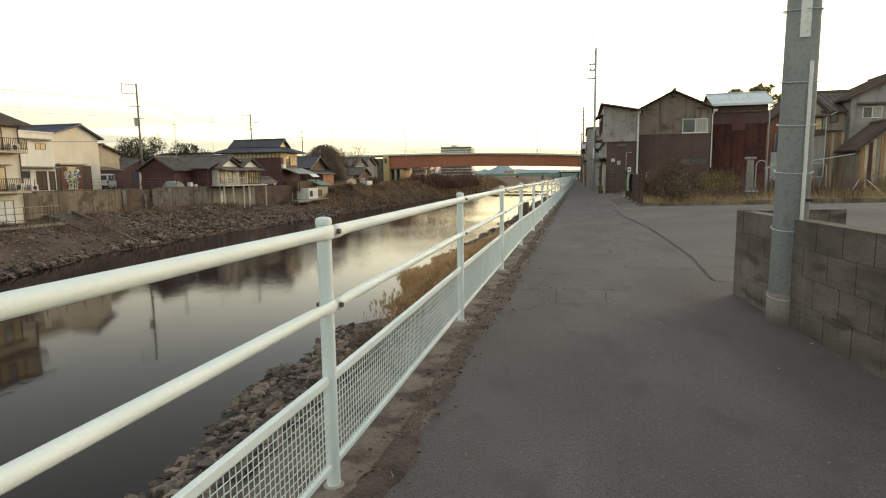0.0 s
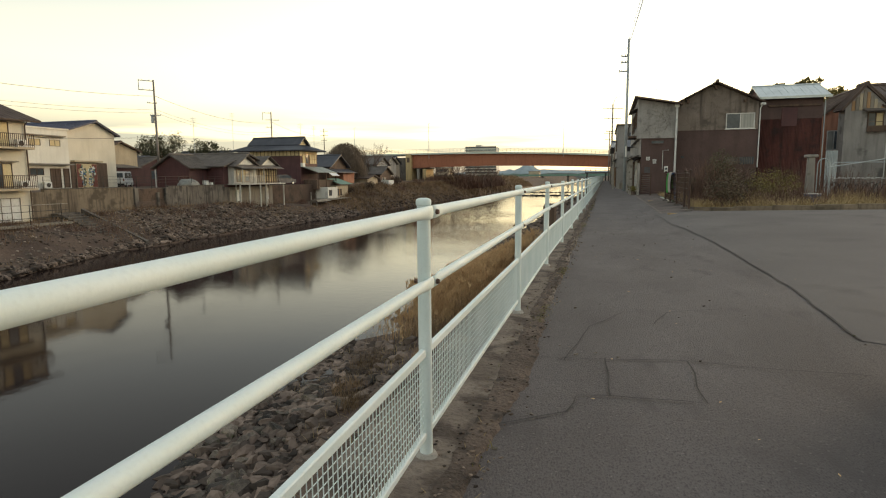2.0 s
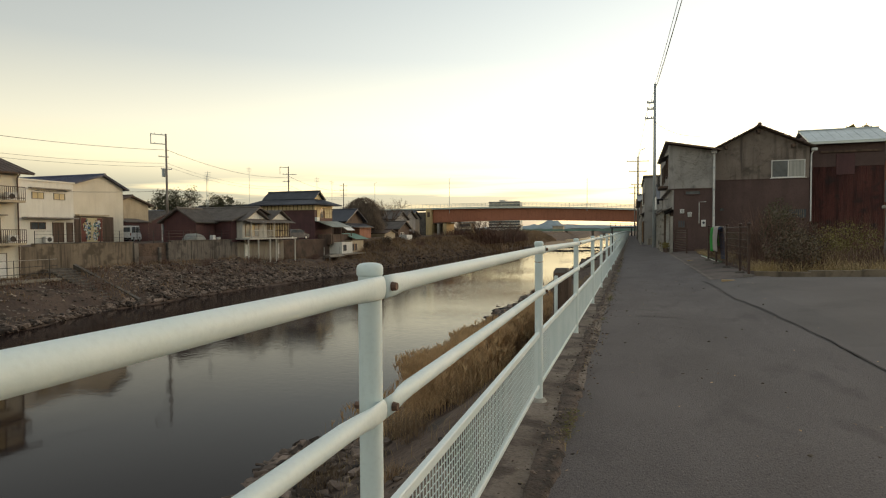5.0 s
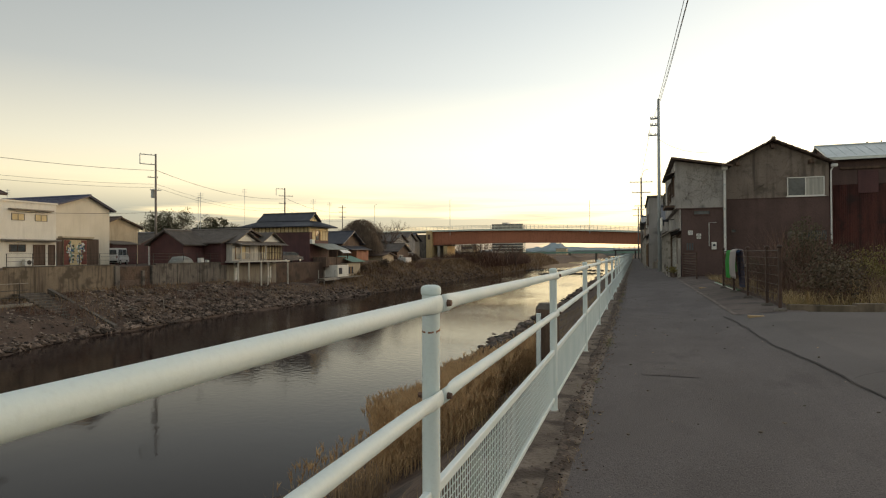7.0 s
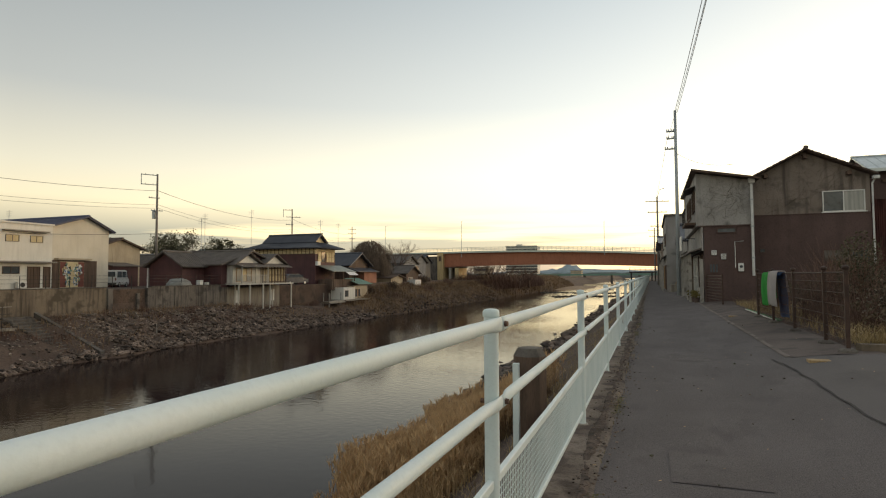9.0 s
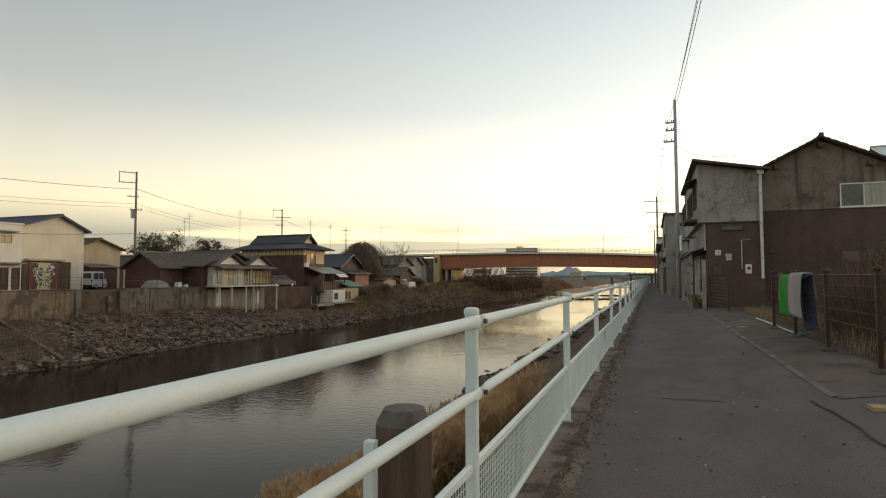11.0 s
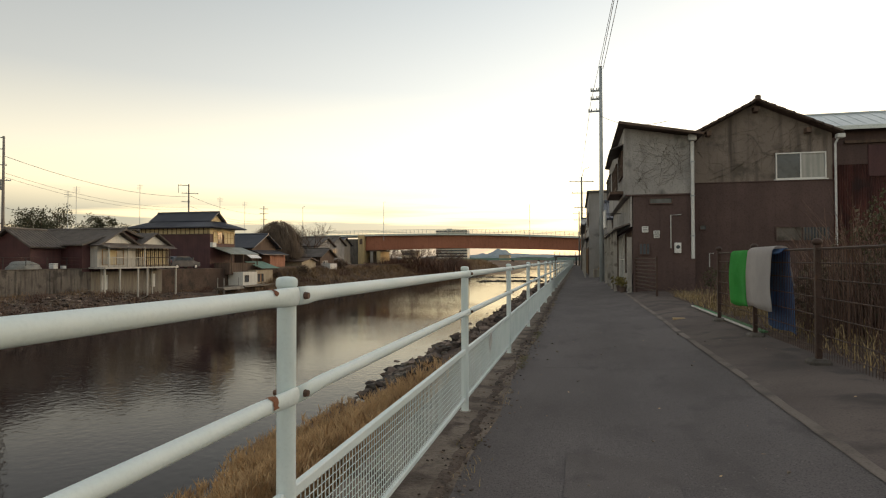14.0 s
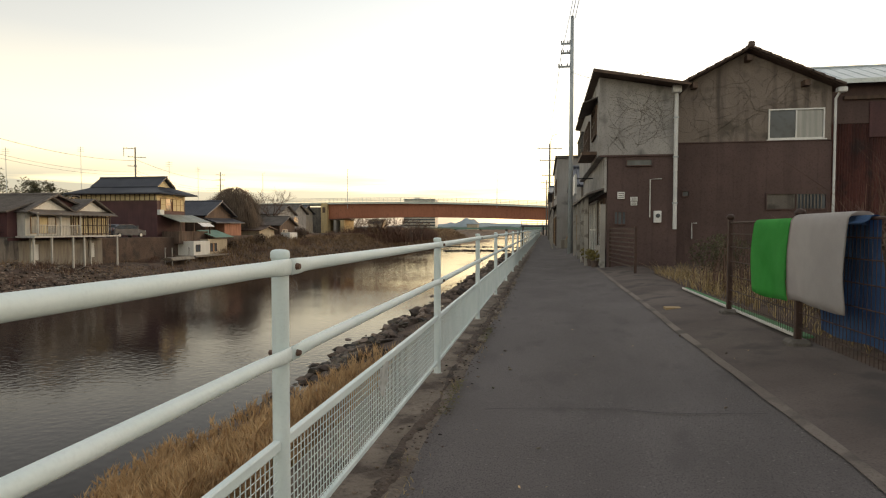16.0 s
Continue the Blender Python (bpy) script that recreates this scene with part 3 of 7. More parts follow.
road_patch("road_patch_a", 0.67, 1.27, 14.75, 15.45, "asphalt_patch")
road_patch("road_patch_b", 0.8, 1.42, 20.45, 21.2)
ribbon("road_crack_c", [(0.8, 20.44), (1.3, 20.42), (1.85, 20.4)], 0.003, "crack", "thin seam across the asphalt")
lid = thing("valve_lid", (2.72, 19.75, 0.2), "small faded yellow valve lid in the pavement", "manhole cover")
part("lid", abox(2.54, 2.90, 19.66, 19.84, 0.1, rise(2.72, 19.75) + 0.012, bevel=0.003), "manhole", lid)
lid2 = copy_thing(lid, Matrix.Translation((2.75, 28.6, 0.2)))

# ---- white riverside fence ----
FENCE_Y0, FENCE_STEP = 0.90, 3.02
Z_TOP, Z_MID, Z_LOW, Z_BOT = 1.15, 0.835, 0.515, 0.115


def flat_end_rail(y0, y1, z, r):
    """A pipe whose ends are pressed flat and bolted at the posts."""
    bm = bmesh.new()
    seg = 12
    stations = [(y0, 0.0), (y0 + 0.07, 0.0), (y0 + 0.13, 0.65), (y0 + 0.2, 1.0), (y1 - 0.2, 1.0), (y1 - 0.13, 0.65), (y1 - 0.07, 0.0), (y1, 0.0)]
    rings = []
    for y, k in stations:
        w = r * k + 0.010 * (1 - k)
        h = r * k + r * 1.15 * (1 - k)
        x0 = 0.038 * (1 - k) + 0.024 * k
        rings.append([bm.verts.new((x0 + w * math.cos(a), y, z + h * math.sin(a))) for a in (2 * math.pi * i / seg for i in range(seg))])
    for a, c in zip(rings[:-1], rings[1:]):
        for i in range(seg):
            j = (i + 1) % seg
            bm.faces.new((a[i], c[i], c[j], a[j]))
    bm.faces.new(rings[0])
    bm.faces.new(rings[-1][::-1])
    return bm


def wire_panel(y0, y1, z0, z1, step=0.033, r=0.0022):
    verts, faces = [], []

    def bar(p, q, axis):
        k = len(verts)
        for c in (p, q):
            for dx, dt in ((-r, 0), (0, -r), (r, 0), (0, r)):
                verts.append((c[0] + dx, c[1] + (dt if axis == "z" else 0), c[2] + (dt if axis == "y" else 0)))
        for i in range(4):
            j = (i + 1) % 4
            faces.append((k + i, k + j, k + 4 + j, k + 4 + i))
    for i in range(1, round((y1 - y0) / step)):
        y = y0 + (y1 - y0) * i / round((y1 - y0) / step)
        bar((0.002, y, z0), (0.002, y, z1), "z")
    for i in range(1, round((z1 - z0) / step)):
        z = z0 + (z1 - z0) * i / round((z1 - z0) / step)
        bar((-0.002, y0, z), (-0.002, y1, z), "y")
    bm = bmesh.new()
    vs = [bm.verts.new(v) for v in verts]
    for f in faces:
        bm.faces.new([vs[i] for i in f])
    return bm


def fence_section(y0):
    y1 = y0 + FENCE_STEP
    root = thing("fence_section", (0, y0, 0), "white painted steel pipe fence section with wire mesh panel", "fence", "riverside fence")
    post = part("post", atube((0, y0, -0.05), (0, y0, 1.185), 0.0305, seg=18, cap=False), "white_paint", root, smooth=True)
    bm = bmesh.new()
    profile = ((1.178, 0.0305), (1.181, 0.0335), (1.1835, 0.0345), (1.199, 0.0345), (1.2055, 0.032), (1.2095, 0.027), (1.212, 0.018), (1.213, 0.006))
    rings = [[bm.verts.new((r * math.cos(2 * math.pi * i / 24), y0 + r * math.sin(2 * math.pi * i / 24), z)) for i in range(24)] for z, r in profile]
    for a, c in zip(rings[:-1], rings[1:]):
        for i in range(24):
            j = (i + 1) % 24
            bm.faces.new((a[i], a[j], c[j], c[i]))
    bm.faces.new(rings[-1])
    part("cap", bm, "white_paint", post, smooth=True)
    part("footing", atube((0, y0, 0.0), (0, y0, 0.026), 0.06, 0.045, seg=14), "pale_concrete", root, "small mortar collar")
    for z, nm, r in ((Z_TOP, "top_rail", 0.0260), (Z_MID, "middle_rail", 0.0238)):
        rail = part(nm, flat_end_rail(y0 + 0.004, y1 - 0.004, z, r), "white_paint", root, smooth=True)
        part("bolt", atube((0.05, y0 + 0.028, z), (0.064, y0 + 0.028, z), 0.0125, 0.010, seg=10), "dark_bolt", rail, "rusty bolt head")
        part("nut", atube((-0.05, y0 + 0.012, z), (-0.028, y0 + 0.012, z), 0.010, 0.012, seg=6), "dark_bolt", rail, "dark nut")
    part("panel_top_bar", abox(-0.014, 0.014, y0 + 0.032, y1 - 0.032, Z_LOW - 0.022, Z_LOW + 0.016, bevel=0.004), "white_paint", root)
    part("panel_bottom_bar", abox(-0.012, 0.012, y0 + 0.032, y1 - 0.032, Z_BOT - 0.012, Z_BOT + 0.018, bevel=0.004), "white_paint", root)
    part("wire_mesh", wire_panel(y0 + 0.032, y1 - 0.032, Z_BOT, Z_LOW), "white_paint", root)
    return root


first = fence_section(FENCE_Y0)
# posts stand about three metres apart, set out by hand at this end
POSTS = [1.042, 3.985, 6.925, 9.92, 12.975, 16.01, 19.024, 22.03, 25.052, 28.105]
POST_X = [0.005, -0.017, -0.022, -0.045, -0.044, -0.031, -0.033, -0.032, -0.02, -0.016]
POST_Z = [-0.008, 0.006, 0.014, 0.015, -0.006, -0.003, -0.007, -0.008, -0.01, 0.0]
RUN = [(POST_X[0], POSTS[0] - 3.0 * k, POST_Z[0]) for k in (4, 3, 2, 1)] + list(zip(POST_X, POSTS, POST_Z)) + [(-0.018, 28.105 + 3.02 * k, 0.0) for k in range(1, 41)]
for (xa, ya, za), (xb, yb, zb) in zip(RUN[:-1], RUN[1:]):
    span_m = math.hypot(xb - xa, yb - ya)
    m = Matrix.Translation((xa, ya, za)) @ pose(0, 0, 0, math.degrees(math.atan2(zb - za, span_m)), 0, math.degrees(math.atan2(xa - xb, yb - ya)))
    m = m @ Matrix.Diagonal((1, span_m / FENCE_STEP, 1, 1))
    if ya != POSTS[0]:
        section = copy_thing(first, m)
        if ya == 16.01:
            rusty = section
        if ya == 9.92:
            stained_post = section
    else:
        first_pose = m
first.matrix_basis = first_pose


def flake(y, z, r, seed):
    """A ragged ring of bare rust where the pipe narrows to its flat end."""
    bm = bmesh.new()
    seg = 20
    rr = random.Random(seed)
    edge = [[rr.uniform(-0.011, 0.011) for i in range(seg)] for k in range(2)]
    rings = []
    for k, yy in enumerate((y - 0.010, y + 0.010)):
        ring = []
        for i in range(seg):
            a = 2 * math.pi * i / seg
            yv = yy + edge[k][i]
            f = min(1.0, max(0.0, (y + 0.07 - yv) / 0.12))
            f = 0.55 + 0.45 * f
            w, h, x0 = r * f + 0.010 * (1 - f) + 0.0025, r * f + r * 1.15 * (1 - f) + 0.0025, 0.038 * (1 - f) + 0.024 * f
            ring.append(bm.verts.new((x0 + w * math.cos(a), yv, z + h * math.sin(a))))
        rings.append(ring)
    for i in range(seg):
        j = (i + 1) % seg
        if math.sin(2 * math.pi * i / seg) > -0.35 and rr.random() < 0.8:
            bm.faces.new((rings[0][i], rings[1][i], rings[1][j], rings[0][j]))
    return bm


for rail in rusty.children:
    if rail.name.split(".")[0] in ("top_rail", "middle_rail"):
        top = rail.name.startswith("top")
        bm = flake(FENCE_Y0 + FENCE_STEP - 0.15, Z_TOP if top else Z_MID, 0.0260 if top else 0.0238, 3 if top else 4)
        part("rust_patch", bm, "rust", rail, "bare rusty ring where paint flaked")


# rust has run out from under this post's rail clamp
for k, (za, zb) in enumerate(((1.060, 1.064),)):
    bm = bmesh.new()
    rr = random.Random(20 + k)
    rings = [[], []]
    for i in range(20):
        a = 2 * math.pi * i / 20
        for ring, z in zip(rings, (za - rr.uniform(0, 0.005), zb + rr.uniform(0, 0.002))):
            ring.append(bm.verts.new((0.0312 * math.cos(a), FENCE_Y0 + 0.0312 * math.sin(a), z + 0.008 * math.sin(a + k))))
    for i in range(20):
        if (i * 7 + k * 3) % 10 < 8:
            j = (i + 1) % 20
            bm.faces.new((rings[0][i], rings[0][j], rings[1][j], rings[1][i]))
    part("rust_stain", bm, "rust", [c for c in stained_post.children if c.name.startswith("post")][0], "thin rust stain round the post")

# ---- building kit ----
def window(parent, face, a0, a1, z0, z1, at, pane="glass", frame_mat="alu", split=2, bars=0, t=0.05):
    """A window on the wall plane at `at`; face is the side it looks to; a0..a1 runs along the wall."""
    def bx(bm, u0, u1, w0, w1, d0, d1):
        if face in ("+x", "-x"):
            s = 1 if face == "+x" else -1
            xs = sorted((at + s * d0, at + s * d1))
            box(bm, xs[0], xs[1], u0, u1, w0, w1)
        else:
            s = 1 if face == "+y" else -1
            ys = sorted((at + s * d0, at + s * d1))
            box(bm, u0, u1, ys[0], ys[1], w0, w1)
    bm = bmesh.new()
    # the frame is one closed ring
    sgn = 1 if face[0] == "+" else -1
    loops = []
    for inset, d in ((0, -0.02), (0, 0.06), (t, 0.06), (t, -0.02)):
        cs = ((a0 + inset, z0 + inset), (a1 - inset, z0 + inset), (a1 - inset, z1 - inset), (a0 + inset, z1 - inset))
        loops.append([bm.verts.new((at + sgn * d, u, w) if face[1] == "x" else (u, at + sgn * d, w)) for u, w in cs])
    for k in range(4):
        la, lb = loops[k], loops[(k + 1) % 4]
        for i in range(4):
            bm.faces.new((la[i], la[(i + 1) % 4], lb[(i + 1) % 4], lb[i]))
    bmesh.ops.recalc_face_normals(bm, faces=bm.faces[:])
    win = part("window", bm, frame_mat, parent)
    for i in range(1, split):
        bm = bmesh.new()
        u = a0 + (a1 - a0) * i / split
        bx(bm, u - t / 2, u + t / 2, z0 + t, z1 - t, -0.02, 0.05)
        part("mullion", bm, frame_mat, win)
    for i in range(1, bars + 1):
        bm = bmesh.new()
        w = z0 + (z1 - z0) * i / (bars + 1)
        bx(bm, a0 + t, a1 - t, w - t / 3, w + t / 3, -0.02, 0.045)
        part("glazing_bar", bm, frame_mat, win)
    for i in range(split):
        bm = bmesh.new()
        u0, u1 = a0 + (a1 - a0) * i / split, a0 + (a1 - a0) * (i + 1) / split
        bx(bm, u0 + t / 2, u1 - t / 2, z0 + t, z1 - t, 0.003, 0.02)
        pm = pane if isinstance(pane, str) else pane[i % len(pane)]
        part("pane", bm, pm, win)
    return win


def slab_roof(bm, eave_a, eave_b, ridge_a, ridge_b, thick, rib=0.0, rib_step=0.3):
    """One plain roof slope between an eave line and a ridge line."""
    ea, eb, ra, rb = Vector(eave_a), Vector(eave_b), Vector(ridge_a), Vector(ridge_b)
    nrm = (eb - ea).cross(ra - ea).normalized()
    if nrm.z < 0:
        nrm = -nrm
    prism(bm, [ea, eb, rb, ra], nrm * thick)
    return bm


def roof_slope(parent, mat, eave_a, eave_b, ridge_a, ridge_b, thick, rib=0.05, rib_step=0.33):
    """A roof slope with its tile rolls as parts of their own."""
    slab = part("roof", slab_roof(bmesh.new(), eave_a, eave_b, ridge_a, ridge_b, thick), mat, parent)
    ea, eb, ra, rb = Vector(eave_a), Vector(eave_b), Vector(ridge_a), Vector(ridge_b)
    nrm = (eb - ea).cross(ra - ea).normalized()
    if nrm.z < 0:
        nrm = -nrm
    k = min(40, max(2, int((eb - ea).length / rib_step)))
    for i in range(k + 1 if rib else 0):
        f = i / k
        o = nrm * (thick + rib * 0.2)
        part("tile_roll", atube(ea.lerp(eb, f) + o, ra.lerp(rb, f) + o, rib, seg=5), mat, slab)
    return slab


def house(name, x0, x1, y0, y1, zb, ze, zr, axis, wall, roofm, label, over=0.45, rib=0.05, ridge_at=None, rib_step=0.33, base=None):
    """A house with gable roof; axis is the way the ridge runs. zr = ze makes a flat roof with a low parapet."""
    root = thing(name, ((x0 + x1) / 2, (y0 + y1) / 2, zb), label, "house")
    if zr <= ze:
        w = part("wall", abox(x0, x1, y0, y1, zb, ze), wall, root)
        bm = abox(x0 - 0.12, x1 + 0.12, y0 - 0.12, y1 + 0.12, ze + 0.002, ze + 0.16)
        part("roof", bm, roofm, root)
        return root
    if axis == "y":
        c = ridge_at if ridge_at is not None else (x0 + x1) / 2
        part("wall", aprism([(x0, y0, zb), (x1, y0, zb), (x1, y0, ze), (c, y0, zr - 0.02), (x0, y0, ze)], (0, y1 - y0, 0)), wall, root)
        for xe, s in ((x0, -1), (x1, 1)):
            drop = over * (zr - ze) / abs(c - xe)
            roof_slope(root, roofm, (xe + s * over, y0 - over, ze - drop), (xe + s * over, y1 + over, ze - drop), (c, y0 - over, zr), (c, y1 + over, zr), 0.12, rib, rib_step)
        part("ridge", atube((c, y0 - over - 0.03, zr + 0.16), (c, y1 + over + 0.03, zr + 0.16), 0.13, seg=8), roofm, root)
    else:
        c = ridge_at if ridge_at is not None else (y0 + y1) / 2
        part("wall", aprism([(x0, y0, zb), (x0, y1, zb), (x0, y1, ze), (x0, c, zr - 0.02), (x0, y0, ze)], (x1 - x0, 0, 0)), wall, root)
        for ye, s in ((y0, -1), (y1, 1)):
            drop = over * (zr - ze) / abs(c - ye)
            roof_slope(root, roofm, (x0 - over, ye + s * over, ze - drop), (x1 + over, ye + s * over, ze - drop), (x0 - over, c, zr), (x1 + over, c, zr), 0.12, rib, rib_step)
        part("ridge", atube((x0 - over - 0.03, c, zr + 0.16), (x1 + over + 0.03, c, zr + 0.16), 0.13, seg=8), roofm, root)
    return root


def utility_pole(x, y, z0, h, arms, label, r=0.17, lean=(0, 0), mat="pole", bracket=None):
    """A tapered pole with cross arms (height below top, half length, direction degrees)."""
    root = thing("utility_pole", (x, y, z0), label, "utility pole")
    top = (x + lean[0], y + lean[1], z0 + h)
    part("shaft", atube((x, y, z0 - 0.2), top, r, r * 0.6, seg=12), mat, root, smooth=True)
    for dz, half, deg, off in arms:
        d = Vector((math.cos(radians(deg)), math.sin(radians(deg)), 0))
        f = 1 - dz / h
        c = Vector((x + lean[0] * f, y + lean[1] * f, z0 + h - dz)) + d * off
        arm = part("cross_arm", atube(c - d * half, c + d * half, 0.05, seg=6), "galv", root)
        for s in (-0.9, -0.45, 0.45, 0.9):
            p = c + d * (half * s)
            part("insulator", atube(p, p + Vector((0, 0, 0.15)), 0.035, 0.025, seg=6), "pole", arm)
    if bracket:
        za, zb, deg, off = bracket
        d = Vector((math.cos(radians(deg)), math.sin(radians(deg)), 0)) * off
        part("bracket_upright", atube((x + d.x, y + d.y, z0 + h - zb), (x + d.x, y + d.y, z0 + h - za), 0.045, seg=6), "galv", root)
    return root


def wire(name, a, c, sag, r=0.012, label="thin black overhead wire between poles", n=14):
    a, c = Vector(a), Vector(c)
    pts = [a.lerp(c, i / n) - Vector((0, 0, sag * 4 * (i / n) * (1 - i / n))) for i in range(n + 1)]
    return tagged(part(name, path_tube(bmesh.new(), pts, r, 5), "cable", None), label, "cable", "overhead wires")

# ---- row of buildings along the path towards the bridge ----
def row_building(y0, y1, top, wallm, roofm, flat, label, x0=2.75):
    ze = top
    b = house("row_house", x0, 9.5, y0, y1, 0.0, ze, ze if flat else ze + 1.0, "x" if not flat else "x", wallm, roofm, label)
    part("shop_eave", aprism([(x0 - 0.35, y0 + 0.2, 2.6), (x0, y0 + 0.2, 2.8), (x0, y0 + 0.2, 2.86), (x0 - 0.35, y0 + 0.2, 2.66)], (0, y1 - y0 - 0.4, 0)), "tile_grey", b)
    k = max(2, int((y1 - y0) / 3.2))
    for i in range(k):
        ya = y0 + (y1 - y0) * i / k + 0.4
        yb = y0 + (y1 - y0) * (i + 1) / k - 0.4
        if top > 4.7:
            window(b, "-x", ya, yb, 3.6, 4.5, x0, ("glass", "curtain"), "alu" if i % 2 else "wood_dark", 2)
        window(b, "-x", ya, yb, 0.15, 2.1, x0, ("curtain", "glass"), "wood_warm" if i % 2 else "wood_dark", 3, 1)
        part("pillar", abox(x0 - 0.3, x0 - 0.22, ya - 0.25, ya - 0.15, 0.0, 2.55), "pale_concrete", b)
    return b


row_building(51.0, 56.5, 3.6, "gray_mortar", "tile_dark", False, "weathered two-storey shop house in a row along the path")
row_building(58, 70, 5.8, "gray_mortar", "old_concrete", True, "grey flat-roofed concrete house in a row along the path", 1.65)
row_building(72, 88, 4.4, "wood_dark", "tile_dark", False, "dark wooden house in a row along the path", 1.7)
row_building(89, 105, 5.4, "tan_wall", "tile_grey", False, "tan mortar house in a row along the path", 1.8)
row_building(106, 124, 5.6, "gray_mortar", "tile_grey", False, "grey mortar house in a row along the path", 1.8)
row_building(125, 148, 5.2, "wood_dark", "tile_dark", False, "dark wooden house in a row along the path", 2.3)
for x, y, hh in ((2.2, 57.2, 1.0), (1.9, 71.0, 1.1), (2.4, 50.4, 1.2)):
    cb = thing("junk_pile", (x, y, 0.05), "old crates and boards leaning by the house wall", "clutter")
    part("crate", abox(x - 0.3, x + 0.3, y - 0.4, y + 0.4, 0.0, hh * 0.6, bevel=0.01), "plank_grey", cb)
    part("board", aprism([(x - 0.25, y + 0.5, 0.0), (x - 0.2, y + 0.5, 0.0), (x + 0.25, y + 0.5, hh), (x + 0.2, y + 0.5, hh)], (0, 0.5, 0)), "wood_warm", cb)

utility_pole(2.13, 49.0, 0.1, 11.45, [(1.3, 0.22, 180, 0.3), (1.75, 0.22, 180, 0.3), (2.4, 0.3, 180, 0.35)], "tall concrete utility pole beside the path", r=0.135, mat="galv")
p3 = utility_pole(1.4, 90, 0.1, 11.3, [(0.6, 1.5, 10, 0), (2.0, 1.2, 10, 0), (3.8, 0.9, 10, 0)], "utility pole with cross arms beside the path")
part("lamp_arm", path_tube(bmesh.new(), [(1.4, 90, 11.2), (1.7, 90, 12.3), (2.3, 90, 12.5)], 0.04), "galv", p3)
utility_pole(1.2, 132, 0.1, 10.5, [(0.5, 1.2, 10, 0), (1.7, 1.0, 10, 0)], "utility pole with cross arms beside the path")
utility_pole(-52.3, 61.2, 0.2, 12.9, [(0.15, 0.85, 55, -0.85), (1.25, 0.85, 55, -0.85), (2.75, 0.55, 55, -0.3), (4.2, 0.6, 55, 0)], "grey utility pole on the far bank", r=0.16, bracket=(0.15, 1.25, 55, -1.65))
tr = thing("pole_transformer", (-52.6, 61.2, 8.2), "grey box transformer fixed on a pole", "transformer")
part("tank", abox(-52.85, -52.5, 61.0, 61.5, 8.0, 9.0, bevel=0.04), "galv", tr)
utility_pole(-57.2, 94.6, 0.2, 12.7, [(0.2, 0.75, 40, -0.75), (1.4, 1.2, 40, 0.2), (2.7, 0.6, 40, -0.4)], "grey utility pole on the far bank", r=0.16, bracket=(0.2, 1.4, 40, -1.45))
utility_pole(-64, 128, 0.2, 12.5, [(0.6, 0.9, 40, 0), (1.6, 0.9, 40, 0), (2.8, 0.7, 40, 0)], "grey utility pole behind the far houses", r=0.15)

# overhead wires
for dx, dz in ((0.0, 11.35), (0.12, 11.25)):
    wire("overhead_wire", (2.13 + dx, 49.0, dz + 0.15), (2.86 + dx, 4.6, dz - 0.35), 0.5, 0.014)
    wire("overhead_wire", (2.86 + dx, 4.6, dz - 0.35), (3.6 + dx, -40, dz - 0.3), 0.5, 0.014)
wire("overhead_wire", (1.6, 49.0, 9.6), (2.7, 4.6, 9.6), 0.7, 0.009)
wire("overhead_wire", (1.6, 49.0, 9.6), (1.0, 90, 10.7), 0.6, 0.012)
wire("overhead_wire", (2.1, 49.0, 8.9), (4.2, 40.0, 6.4), 0.3, 0.010)
for dz, r in ((11.2, 0.022), (9.6, 0.014), (9.2, 0.014), (6.3, 0.018)):
    wire("overhead_wire", (-52.6, 61.2, dz), (-57, 15, dz + 0.8), 1.3, r)
    wire("overhead_wire", (-52.2, 61.2, dz), (-57.2, 94.6, dz - 0.2), 1.0, r)
    wire("overhead_wire", (-57.2, 94.6, dz), (-64, 128, dz - 0.2), 0.8, r)

# ---- land side: grey corner house ----
gc = thing("corner_house", (3.6, 42, 0.1), "narrow two-storey house, grey mortar above brown metal cladding", "house")
part("upper_wall", aprism([(2.42, 37.42, 3.40), (4.6, 37.42, 3.40), (4.6, 37.42, 5.25), (2.42, 37.42, 5.65)], (0, 9.5, 0)), "gray_mortar", gc)
lower = part("lower_wall", abox(2.68, 4.6, 37.46, 46.9, 0.0, 3.398), "brown_metal", gc)
roof = part("roof", aprism([(2.22, 36.95, 5.72), (4.8, 36.95, 5.24), (4.8, 36.95, 5.30), (2.22, 36.95, 5.79)], (0, 10, 0)), "tile_brown", gc)
part("fascia", aprism([(2.2, 36.93, 5.70), (4.8, 36.93, 5.22), (4.8, 36.93, 5.27), (2.2, 36.93, 5.75)], (0, 0.04, 0)), "wood_dark", roof)
part("sill_band", abox(2.44, 4.6, 37.40, 37.45, 3.365, 3.41), "brown_metal", gc)
part("side_plaster", abox(2.6, 2.658, 37.47, 46.88, 2.35, 3.396), "gray_mortar", gc, "grey plaster band above the shop front")
